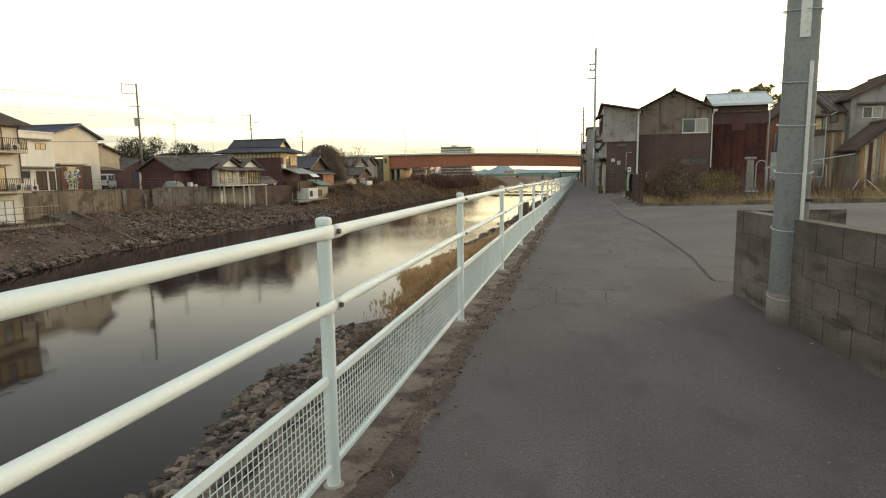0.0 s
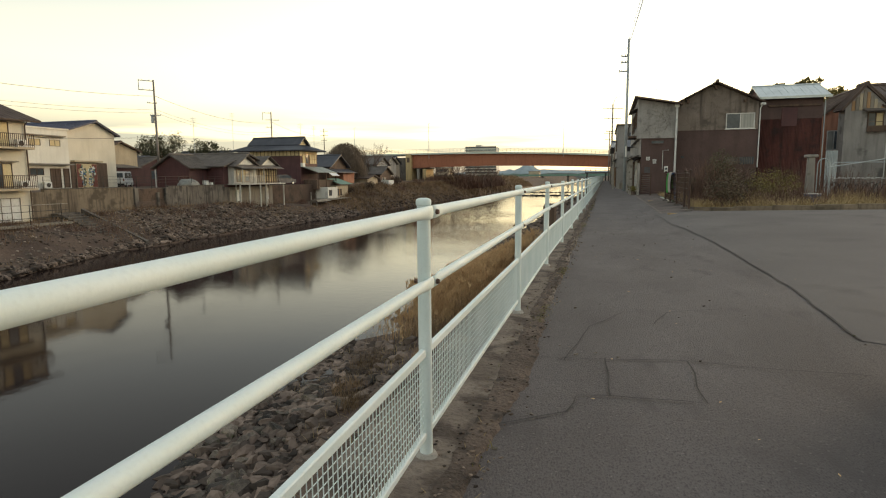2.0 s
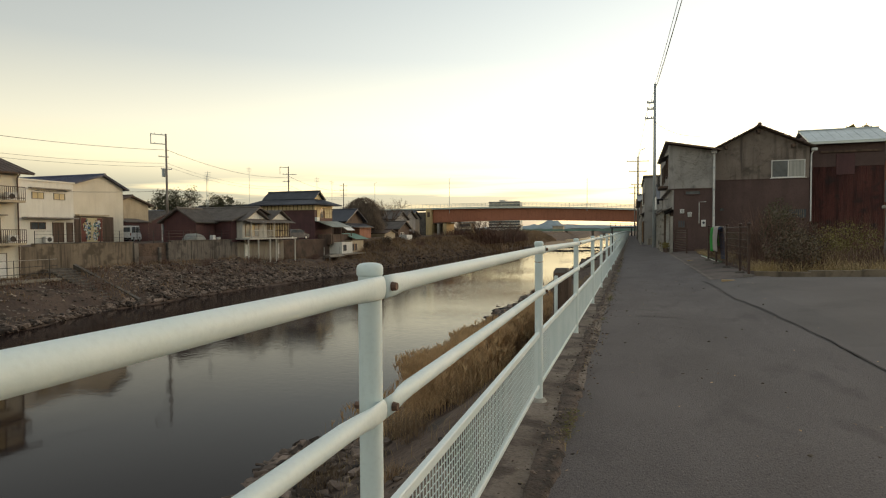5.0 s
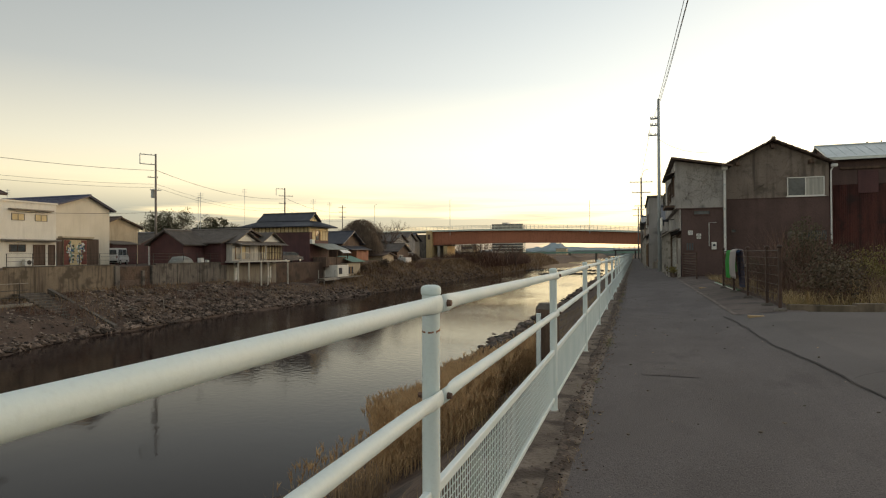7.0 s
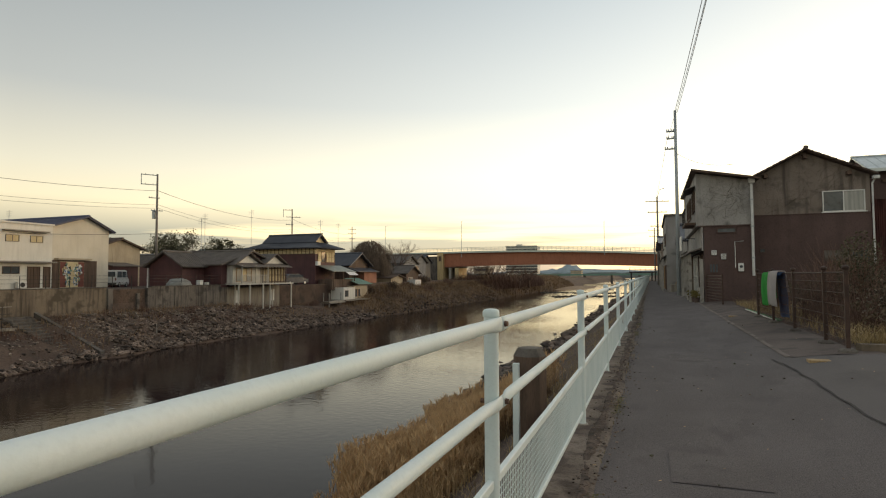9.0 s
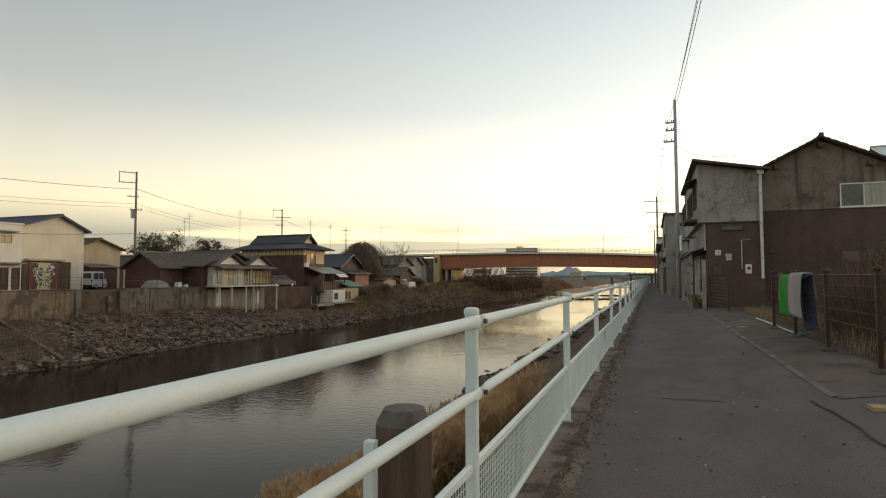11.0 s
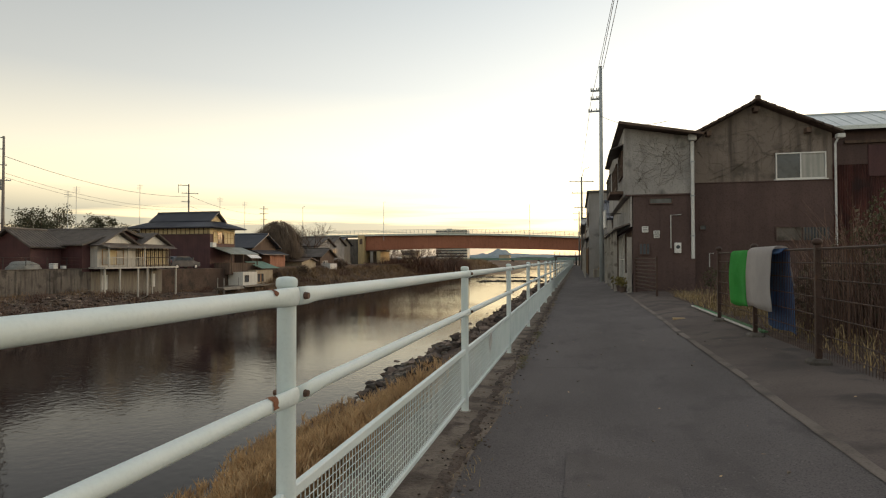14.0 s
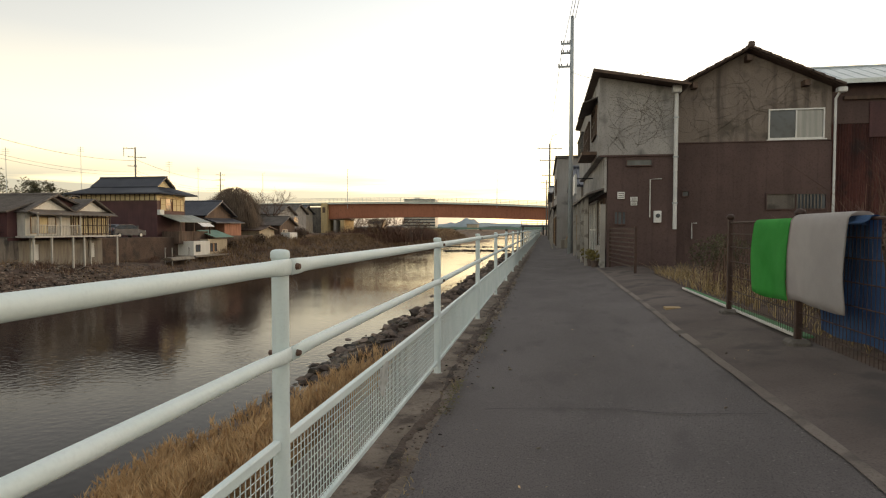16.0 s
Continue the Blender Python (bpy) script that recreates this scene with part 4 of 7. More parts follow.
# vertical seams of the cladding
for i in range(4):
    x = 3.1 + 0.42 * i
    part("seam", abox(x, x + 0.01, 37.454, 37.459, 0.1, 3.35), "brown_metal", lower)
window(gc, "-y", 3.19, 3.92, 3.08, 3.29, 37.46, "glass", "brown_metal", 1, t=0.03)
window(gc, "-y", 2.86, 3.21, 1.40, 1.80, 37.46, "glass", "brown_metal", 3, t=0.03)
for x, z, w, hgt in ((3.06, 2.25, 0.2, 0.2), (3.42, 2.14, 0.2, 0.13), (3.42, 2.01, 0.18, 0.1)):
    nb = part("notice_plate", abox(x - w / 2, x + w / 2, 37.42, 37.455, z - hgt / 2, z + hgt / 2, bevel=0.006), "sign_white", gc, "small white notice plate")
    for k in range(3):
        part("text_bar", abox(x - w * 0.36, x + w * 0.36, 37.414, 37.419, z - hgt * 0.3 + k * hgt * 0.25, z - hgt * 0.3 + k * hgt * 0.25 + hgt * 0.08), "black_iron", nb)
mt = part("electric_meter", abox(3.96, 4.16, 37.32, 37.455, 1.46, 1.80, bevel=0.015), "sign_white", gc, "grey electricity meter box")
part("dial", atube((4.06, 37.30, 1.66), (4.06, 37.319, 1.66), 0.06, seg=14), "glass", mt)
part("conduit", path_tube(bmesh.new(), [(3.86, 37.43, 1.62), (3.86, 37.43, 2.70), (4.18, 37.43, 2.72)], 0.018), "alu", gc)
# side towards the path
side = 2.66
part("corner_post", abox(2.5, 2.64, 37.5, 37.64, 0.05, 2.0), "concrete", gc, "pale concrete post")
window(gc, "-x", 38.1, 39.6, 4.1, 5.0, 2.42, "glass", "wood_dark", 2, 1)
window(gc, "-x", 40.8, 43.5, 4.0, 5.0, 2.42, "glass", "wood_dark", 4, 1)
bal = part("balcony", abox(1.98, 2.418, 38.0, 40.2, 3.5, 3.6), "wood_dark", gc, "small dark wooden balcony")
for y in [38.0 + 0.157 * i for i in range(15)]:
    part("baluster", abox(1.98, 2.01, y, y + 0.03, 3.6, 4.15), "black_iron", bal)
part("balcony_rail", abox(1.96, 2.03, 37.97, 40.25, 4.15, 4.2), "black_iron", bal)
part("balcony_awning", aprism([(1.98, 37.8, 5.0), (2.418, 37.8, 5.16), (2.418, 37.8, 5.19), (1.98, 37.8, 5.03)], (0, 2.6, 0)), "tile_grey", gc)
part("eave_roof", aprism([(2.1, 37.6, 2.28), (2.598, 37.6, 2.44), (2.598, 37.6, 2.49), (2.1, 37.6, 2.33)], (0, 9.2, 0)), "tile_grey", gc, "low lean-to roof over the shop front")
for y in (39.2, 41.2, 43.6, 46.4):
    part("pillar", abox(2.16, 2.28, y, y + 0.12, 0.05, 2.31), "pale_concrete", gc)
window(gc, "-x", 38.0, 39.8, 0.3, 2.2, 2.66, ("glass", "curtain"), "wood_dark", 2, 1)
window(gc, "-x", 40.2, 43.2, 0.25, 2.25, 2.66, ("glass", "curtain"), "alu", 4, 1)
window(gc, "-x", 43.8, 46.5, 0.25, 2.25, 2.66, "curtain", "wood_dark", 4, 2)
part("base_panel", abox(2.56, 2.658, 37.7, 39.9, 0.05, 0.75), "pale_concrete", gc)
part("sign_board", abox(1.92, 1.99, 40.8, 42.2, 2.5, 3.2, bevel=0.01), "sign_white", gc, "weathered white sign board")
part("sign_bracket", path_tube(bmesh.new(), [(1.98, 41.6, 3.1), (2.62, 41.6, 3.1)], 0.02), "black_iron", gc)

# downpipe between the two houses
dp = thing("downpipe", (4.52, 38.3, 1.3), "pale plastic downpipe on the house wall", "pipe")
part("pipe", path_tube(bmesh.new(), [(4.52, 37.35, 1.28), (4.52, 37.35, 5.12)], 0.055, 12), "pvc", dp)
part("hopper", abox(4.40, 4.64, 37.22, 37.42, 5.1, 5.32, bevel=0.02), "pvc", dp)
for z in (2.0, 3.3, 4.4):
    part("clip", abox(4.455, 4.585, 37.29, 37.41, z, z + 0.04), "galv", dp)

# ---- gabled house ----
gh = thing("gable_house", (6.8, 43, 0.1), "old two-storey gabled house, brown mortar above brown metal cladding", "house")
part("wall", aprism([(4.64, 38.4, 0.0), (8.95, 38.4, 0.0), (8.95, 38.4, 5.36), (6.66, 38.4, 6.44), (4.64, 38.4, 5.4)], (0, 9, 0)), "brown_mortar", gh)
clad = part("cladding", abox(4.66, 8.95, 38.34, 38.398, 0.0, 3.82), "brown_metal", gh)
for i in range(9):
    x = 5.0 + 0.45 * i
    part("seam", abox(x, x + 0.01, 38.335, 38.339, 0.1, 3.80), "brown_metal", clad)
part("cladding_cap", abox(4.64, 8.97, 38.31, 38.4, 3.822, 3.85), "brown_metal", gh)
for xe, ze in ((4.5, 5.34), (9.15, 5.28)):
    slope = part("roof", slab_roof(bmesh.new(), (xe, 38.1, ze), (xe, 47.6, ze), (6.66, 38.1, 6.46), (6.66, 47.6, 6.46), 0.06), "tile_brown", gh)
    # edge tiles stepping up the verge
    for i in range(9):
        f0, f1 = i / 9, (i + 1) / 9
        a = Vector((xe, 38.02, ze)).lerp(Vector((6.66, 38.02, 6.46)), f0)
        c = Vector((xe, 38.02, ze)).lerp(Vector((6.66, 38.02, 6.46)), f1 + 0.02)
        part("edge_tile", aprism([a + Vector((0, 0, 0.03)), c + Vector((0, 0, 0.02)), c + Vector((0, 0, 0.075)), a + Vector((0, 0, 0.10))], (0, 0.22, 0)), "tile_brown", slope)
part("ridge", atube((6.66, 38.03, 6.52), (6.66, 47.6, 6.52), 0.08, seg=8), "tile_brown", gh)
part("ridge_end_tile", abox(6.57, 6.75, 37.95, 38.02, 6.46, 6.64, bevel=0.04), "tile_brown", gh)
for x in (5.2, 6.66, 8.2):
    zz = 6.46 - abs(x - 6.66) * 0.5
    part("purlin_end", abox(x - 0.07, x + 0.07, 38.12, 38.398, zz - 0.32, zz - 0.16), "wood_dark", gh)
w1 = window(gh, "-y", 7.27, 8.76, 3.888, 4.76, 38.4, ("glass", "curtain"), t=0.04)
part("sill", abox(7.22, 8.81, 38.30, 38.4, 3.852, 3.886), "alu", w1)
w2 = window(gh, "-y", 7.22, 8.84, 1.85, 2.33, 38.34, ("old_concrete", "glass"), "brown_metal", 2, t=0.03)
for i in range(9):
    x = 7.95 + 0.09 * i
    part("grille_bar", abox(x, x + 0.03, 38.27, 38.285, 1.89, 2.29), "old_concrete", w2)
window(gh, "-y", 4.90, 5.13, 2.24, 2.43, 38.34, "glass", "brown_metal", 1, t=0.03)
part("tap_pipe", path_tube(bmesh.new(), [(5.2, 38.28, 1.0), (5.2, 38.28, 1.46), (5.34, 38.28, 1.46)], 0.016), "pvc", gh)
dp2 = thing("downpipe", (8.97, 38.3, 1.3), "pale plastic downpipe on the house wall", "pipe")
part("pipe", path_tube(bmesh.new(), [(8.99, 38.26, 1.7), (8.99, 38.26, 4.98), (9.06, 38.2, 5.15)], 0.035, 10), "pvc", dp2)
part("hopper", abox(8.98, 9.22, 38.08, 38.28, 5.14, 5.28, bevel=0.02), "pvc", dp2)

# ---- rusty shed ----
sh = thing("rusty_shed", (11.3, 43, 0.2), "tall shed clad in rusty dark red corrugated iron with silver roof", "shed")
shw = part("wall", aprism([(9.2, 39.28, 0.0), (9.2, 42.6, 0.0), (9.2, 42.6, 5.6), (9.2, 40.94, 6.38), (9.2, 39.28, 5.6)], (3.15, 0, 0)), "rusty_metal", sh)


def corrugated(x0, x1, y, z0, z1, pitch=0.076, amp=0.016):
    bm = bmesh.new()
    k = int((x1 - x0) / pitch * 4)
    prev = None
    for i in range(k + 1):
        x = x0 + (x1 - x0) * i / k
        yy = y + amp * math.cos(2 * math.pi * (x - x0) / pitch)
        a, c = bm.verts.new((x, yy, z0)), bm.verts.new((x, yy, z1))
        if prev:
            bm.faces.new((prev[0], a, c, prev[1]))
        prev = (a, c)
    return bm


rng = random.Random(4)
for row, (za, zb) in enumerate(((0.2, 2.1), (2.05, 3.6), (3.55, 4.5))):
    for i in range(4):
        xa = 9.2 + 0.785 * i
        part("iron_sheet", corrugated(xa, xa + 0.80, 39.25 - 0.012 * row - rng.uniform(0, 0.008), za + rng.uniform(-0.05, 0.05), zb), "rusty_metal", shw)
part("upper_panel", abox(9.2, 12.36, 39.19, 39.24, 4.42, 5.58), "brown_metal", sh, "dark weathered boards")
part("lintel", abox(9.6, 12.2, 39.10, 39.19, 5.12, 5.22), "wood_dark", sh)
ldoor = part("loft_door", abox(10.3, 11.1, 39.15, 39.187, 4.0, 5.05, bevel=0.01), "maroon_metal", sh, "dark boarded loft door")
for y_e, y_t in ((38.85, 40.94), (43.05, 40.94)):
    part("roof", slab_roof(bmesh.new(), (9.05, y_e, 5.58), (12.66, y_e, 5.58), (9.05, y_t, 6.47), (12.66, y_t, 6.47), 0.05), "silver_roof", sh)
part("roof_front_trim", abox(9.03, 12.68, 38.8, 38.85, 5.53, 5.66), "silver_roof", sh)
part("ridge_cap", atube((9.03, 40.94, 6.52), (12.68, 40.94, 6.52), 0.06, seg=8), "silver_roof", sh)
for i in range(10):
    x = 9.1 + 0.39 * i
    part("standing_seam", tube(bmesh.new(), (x, 38.85, 5.635), (x, 40.9, 6.51), 0.014, seg=4), "silver_roof", sh)
part("corner_pipe", path_tube(bmesh.new(), [(12.45, 39.15, 0.3), (12.45, 39.15, 5.5)], 0.03, 8), "galv", sh)
tin = thing("tin_sheet", (12.9, 39.0, 0.2), "pale corrugated tin sheet leaning by the shed", "metal sheet")
part("sheet", corrugated(12.6, 13.2, 39.0, 0.2, 2.6), "galv", tin)

# ---- houses behind the weedy lot ----
oh = house("brick_red_house", 14.6, 19.0, 47.0, 52.0, 0.2, 5.05, 6.75, "y", "orange_wall", "tile_brown", "house with faded orange-red wall and brown roof", over=0.2)
window(oh, "-y", 15.1, 15.95, 2.9, 4.2, 47.0, ("curtain", "glass"))
h = house("old_house", 14.4, 16.62, 42.0, 43.0, 0.2, 5.2, 6.42, "y", "gray_mortar", "tile_brown", "old two-storey house with grey mortar walls and brown tile roof", over=0.16, ridge_at=15.4)
for i in range(10):
    x = 14.72 + 0.19 * i
    zt = 6.25 - abs(x + 0.08 - 15.4) * 1.1
    if zt > 5.2:
        part("gable_board", abox(x, x + 0.17, 41.96, 41.997, 5.02, zt), ("wood_warm", "plank_grey", "tan_wall", "plank_grey")[i % 4], h)
w = window(h, "-y", 15.58, 16.42, 3.8, 4.88, 42.0, ("glass", "paper"), "wood_dark", 2, 1)
part("window_rail", abox(15.5, 16.5, 41.72, 41.78, 3.75, 4.1), "wood_dark", w)
part("window_hood", aprism([(15.3, 41.5, 4.94), (15.3, 42.0, 5.1), (15.3, 42.0, 5.14), (15.3, 41.5, 4.98)], (1.4, 0, 0)), "tile_grey", w)
h = house("house_wing", 16.65, 21.5, 42.3, 50.0, 0.2, 5.3, 6.75, "x", "plank_grey", "tile_brown", "brown-tiled wing of an old house with a rusty board wall", over=0.35, ridge_at=45.6)
window(h, "-y", 16.95, 17.4, 4.55, 5.1, 42.3, "glass", "wood_dark", 1)
part("window_shelf", abox(16.8, 17.6, 41.95, 42.3, 4.0, 4.05), "wood_dark", h)
for i in range(6):
    x = 16.72 + 0.19 * i
    part("wall_board", abox(x, x + 0.17, 42.26, 42.297, 0.3, 3.9), ("plank_grey", "wood_warm", "tan_wall")[i % 3], h)
part("downpipe", path_tube(bmesh.new(), [(16.62, 41.93, 1.0), (16.62, 41.93, 4.9), (17.3, 41.95, 5.25)], 0.035), "pvc", h)
h = house("mortar_house", 17.85, 26.0, 41.6, 49.0, 0.2, 6.0, 7.9, "y", "gray_mortar", "tile_brown", "two-storey mortar house with a small high window", over=0.3)
wq = window(h, "-y", 18.5, 19.6, 4.7, 5.44, 41.6, ("glass", "curtain"))
part("window_hood", aprism([(18.2, 41.1, 5.55), (18.2, 41.6, 5.68), (18.2, 41.6, 5.72), (18.2, 41.1, 5.59)], (1.7, 0, 0)), "tile_grey", wq)
h = house("annex_house", 17.3, 20.7, 38.6, 41.2, 0.2, 2.75, 4.2, "y", "plank_grey", "tile_brown", "low boarded annex with rusty roof edges", over=0.25)
for i in range(16):
    x = 17.35 + 0.208 * i
    zt = 4.0 - abs(x + 0.1 - 19.0) * 0.82
    part("board", abox(x, x + 0.19, 38.56, 38.597, 0.3, max(1.5, zt)), ("wood_warm", "tan_wall", "rusty_metal", "tan_wall", "plank_grey")[i % 5], h)

# ---- steel utility pole with conduit, block wall ----
sp = thing("steel_pole", (2.90, 4.60, 0), "grey steel utility pole with pale conduit, standing by a block wall", "utility pole")
shaft = part("shaft", atube((2.90, 4.60, -0.1), (2.93, 4.60, 11.4), 0.143, 0.10, seg=28, cap=True), "galv", sp, smooth=True)
part("base_sleeve", atube((2.90, 4.60, -0.05), (2.90, 4.60, 0.27), 0.152, 0.152, seg=28), "pole", sp, smooth=True)
part("conduit", path_tube(bmesh.new(), [(2.935, 4.437, 0.0), (2.945, 4.452, 2.3)], 0.016, 8), "pvc", sp, "pale plastic conduit")
for z in (0.24, 0.86, 1.37, 1.78, 2.15, 2.75):
    bm = bmesh.new()
    pts = [(2.90 + 0.149 * math.cos(a), 4.60 + 0.149 * math.sin(a), z + 0.02 * math.sin(a)) for a in [2 * math.pi * i / 20 for i in range(21)]]
    part("steel_band", path_tube(bm, pts, 0.006, 5), "galv", sp)
part("name_plate", abox(2.84, 2.92, 4.45, 4.462, 2.5, 2.85), "sign_white", sp)
part("step_stub", atube((2.98, 4.48, 1.12), (3.02, 4.43, 1.12), 0.012, seg=8), "black_iron", sp)

wall = structure("wall_block", abox(2.83, 2.84, 5.5, 5.51, -0.05, 0.3), "old_concrete", "low weathered concrete block wall", "wall")
rng = random.Random(8)


def block_run(p, q, parent, top=0.95, courses=4, thick=0.15):
    """Blocks laid in courses between two plan points."""
    p, q = Vector((*p, 0)), Vector((*q, 0))
    d = (q - p).normalized()
    nn = Vector((-d.y, d.x, 0)) if Vector((-d.y, d.x, 0)).x > 0 else Vector((d.y, -d.x, 0))
    length = (q - p).length
    hgt = top / courses
    for c in range(courses):
        s = -0.2 * (c % 2)
        while s < length:
            a, e = max(0, s), min(length, s + 0.395)
            if e - a > 0.05:
                o = p + d * a + nn * rng.uniform(0, 0.003)
                o2 = p + d * (e - 0.003)
                z0, z1 = c * hgt + (0.0 if c == 0 else 0.003), (c + 1) * hgt
                part("block", aprism([(o.x, o.y, z0 - (0.06 if c == 0 else 0)), (o2.x, o2.y, z0 - (0.06 if c == 0 else 0)), (o2.x, o2.y, z1), (o.x, o.y, z1)], nn * thick), "stained_block", parent)
            s += 0.4


block_run((2.76, 5.85), (3.02, 3.1), wall)
block_run((3.02, 3.1), (3.6, -0.6), wall)
block_run((3.6, -0.6), (4.2, -4.0), wall)
block_run((2.76, 5.85), (3.9, 6.25), wall)

# ---- kerb of the weedy lot ----
kerb = structure("kerb_lot", abox(3.36, 3.44, 20.55, 20.6, 0.0, 0.2), "concrete", "worn concrete kerb along the weedy lot", "kerb")
x = 3.4
while x < 22:
    y = 20.6 + 0.27 * (x - 3.4) - 0.012 * (x - 3.4) ** 2 + rng.uniform(-0.02, 0.02)
    L = 1.15
    zz = rise(x, y) + 0.018 * (x - 3.2)
    part("kerb_stone", aprism([(x, y, zz - 0.1), (x + L, y + 0.22, zz - 0.1), (x + L, y + 0.22, zz + 0.10 + rng.uniform(-0.02, 0.01)), (x, y, zz + 0.10)], (-0.03, 0.16, 0)), "bank_wall", kerb)
    x += L + 0.02

# ---- brown wire fence with towels hung over it ----
MF_X = 3.20


def mesh_fence(y0, y1, posts, z_top=1.40):
    root = thing("wire_fence", (MF_X, (y0 + y1) / 2, 0.2), "low brown steel wire fence with ball-topped posts", "fence")
    for y in posts:
        z0 = rise(MF_X, y)
        p = part("post", abox(MF_X - 0.027, MF_X + 0.027, y - 0.027, y + 0.027, z0, z_top, bevel=0.005), "iron_brown", root)
        bm = bmesh.new()
        bmesh.ops.create_icosphere(bm, subdivisions=2, radius=0.05, matrix=Matrix.Translation((MF_X, y, z_top + 0.03)) @ Matrix.Diagonal((1, 1, 0.8, 1)))
        part("ball_cap", bm, "iron_brown", p, smooth=True)
        part("base_block", abox(MF_X - 0.10, MF_X + 0.10, y - 0.10, y + 0.10, z0 - 0.06, z0 + 0.055, bevel=0.03), "old_concrete", root)
    for z in (1.36, 1.22, 1.06, 0.88, 0.70, 0.52, 0.38):
        part("horizontal_wire", atube((MF_X, y0, z), (MF_X, y1, z), 0.013 if z > 1.3 else 0.006, seg=6), "iron_brown", root)
    bm = bmesh.new()
    y = y0 + 0.05
    while y < y1:
        tube(bm, (MF_X + 0.008, y, 0.3), (MF_X + 0.008, y, 1.36), 0.0028, seg=4)
        y += 0.055
    tagged(part("wire_grid", bm, "iron_brown", root), kind="stuff")
    return root


mesh_fence(20.45, 27.9, (20.47, 21.6, 23.76, 25.86, 27.87))
gate = thing("small_gate", (3.3, 34.6, 0.2), "short dark brown slatted gate beside the house", "gate")
for y, x in ((34.55, 3.05), (37.3, 2.75)):
    part("post", abox(x - 0.03, x + 0.03, y - 0.03, y + 0.03, 0.15, 1.35), "iron_brown", gate)
for i in range(9):
    z = 0.35 + 0.115 * i
    part("slat", aprism([(3.03, 34.55, z), (2.73, 37.3, z), (2.73, 37.3, z + 0.035), (3.03, 34.55, z + 0.035)], (0.02, 0, 0)), "iron_brown", gate)


def draped(name, label, y0, y1, z_front, z_back, mat, out, seed, category="towel", thick=0.012):
    """A cloth folded over the top wire: it falls to z_front on the path side and z_back on the other."""
    rr = random.Random(seed)
    prof = []
    zt = 1.375 + out * 0.4
    for i in range(12):
        f = i / 11
        prof.append((-0.03 - out - 0.035 * math.sin(f * 2.6) - 0.03 * (1 - f), z_front + (zt - 0.03 - z_front) * f))
    for a in (150, 120, 90, 60, 30):
        prof.append(((0.032 + out) * math.cos(radians(a)), zt - 0.02 + (0.03 + out * 0.3) * math.sin(radians(a))))
    for i in range(10):
        f = i / 9
        prof.append((0.035 + out + 0.05 * f, zt - 0.03 - (zt - 0.03 - z_back) * f))
    bm = bmesh.new()
    N2 = 22
    grid = []
    for j in range(N2 + 1):
        g = j / N2
        row = []
        for i, (dx, z) in enumerate(prof):
            hang = max(0.0, min(1.0, (zt - z) / max(0.1, zt - z_front)))
            fold = 0.016 * hang * math.sin(g * 9 + seed) + 0.02 * hang * noise.noise((g * 4, z * 3, seed))
            y = y0 + (y1 - y0) * g + 0.02 * noise.noise((g * 3, z * 2.0, seed + 5)) + (0.03 * hang * (g - 0.5))
            zz = z + (0.012 * math.sin(g * 7 + seed) if i in (0, len(prof) - 1) else 0)
            row.append(bm.verts.new((MF_X + dx - fold * (1 if dx < 0 else -1), y, zz)))
        grid.append(row)
    for a, c in zip(grid[:-1], grid[1:]):
        for i in range(len(prof) - 1):
            bm.faces.new((a[i], a[i + 1], c[i + 1], c[i]))
    bmesh.ops.solidify(bm, geom=bm.faces[:], thickness=thick)
    ob = part(name, bm, mat, None, smooth=True)
    return tagged(ob, label, category)


draped("green_towel", "bright green quilted mat hung over the wire fence", 25.93, 26.90, 0.60, 0.78, "green_cloth", 0.0, 1, thick=0.03)
draped("white_towel", "pale grey-white foam mat hung over the wire fence", 24.80, 25.82, 0.64, 0.95, "white_cloth", 0.046, 3, thick=0.035)
draped("blue_towel", "blue mat hung under a white one on the fence", 24.62, 25.62, 1.31, 0.40, "blue_cloth", 0.0, 6, thick=0.02)
tb = thing("striped_board", (3.4, 28.5, 0.24), "narrow green and white board lying behind the wire fence", "board")
part("board", aprism([(3.30, 26.0, 0.25), (3.27, 30.6, 0.25), (3.32, 30.6, 0.26), (3.40, 26.0, 0.26)], (0, 0, 0.02)), "dull_green", tb)
part("white_edge", aprism([(3.265, 26.0, 0.25), (3.245, 30.6, 0.25), (3.26, 30.6, 0.26), (3.285, 26.0, 0.26)], (0, 0, 0.02)), "weathered_white", tb)
rag_bm = sheet(span(0.0, 0.17, 0.012), span(0.0, 0.20, 0.014), lambda x, y: 0.014 * noise.noise((x * 14, y * 14, 3)) + 0.008 * math.sin(x * 40))
for v in rag_bm.verts:
    lx, ly = v.co.x, v.co.y
    ragged = 0.02 * noise.noise((lx * 20, ly * 20, 1))
    v.co = Vector((0.012 - 0.02 + v.co.z, 23.2 + lx + ragged, 0.50 - ly * (0.55 + 0.45 * math.sin(lx * 17)) + ragged))
bmesh.ops.solidify(rag_bm, geom=rag_bm.faces[:], thickness=0.004)
tagged(part("white_rag", rag_bm, "sign_white", None, smooth=True), "torn white plastic sheet caught on the fence mesh", "rag")

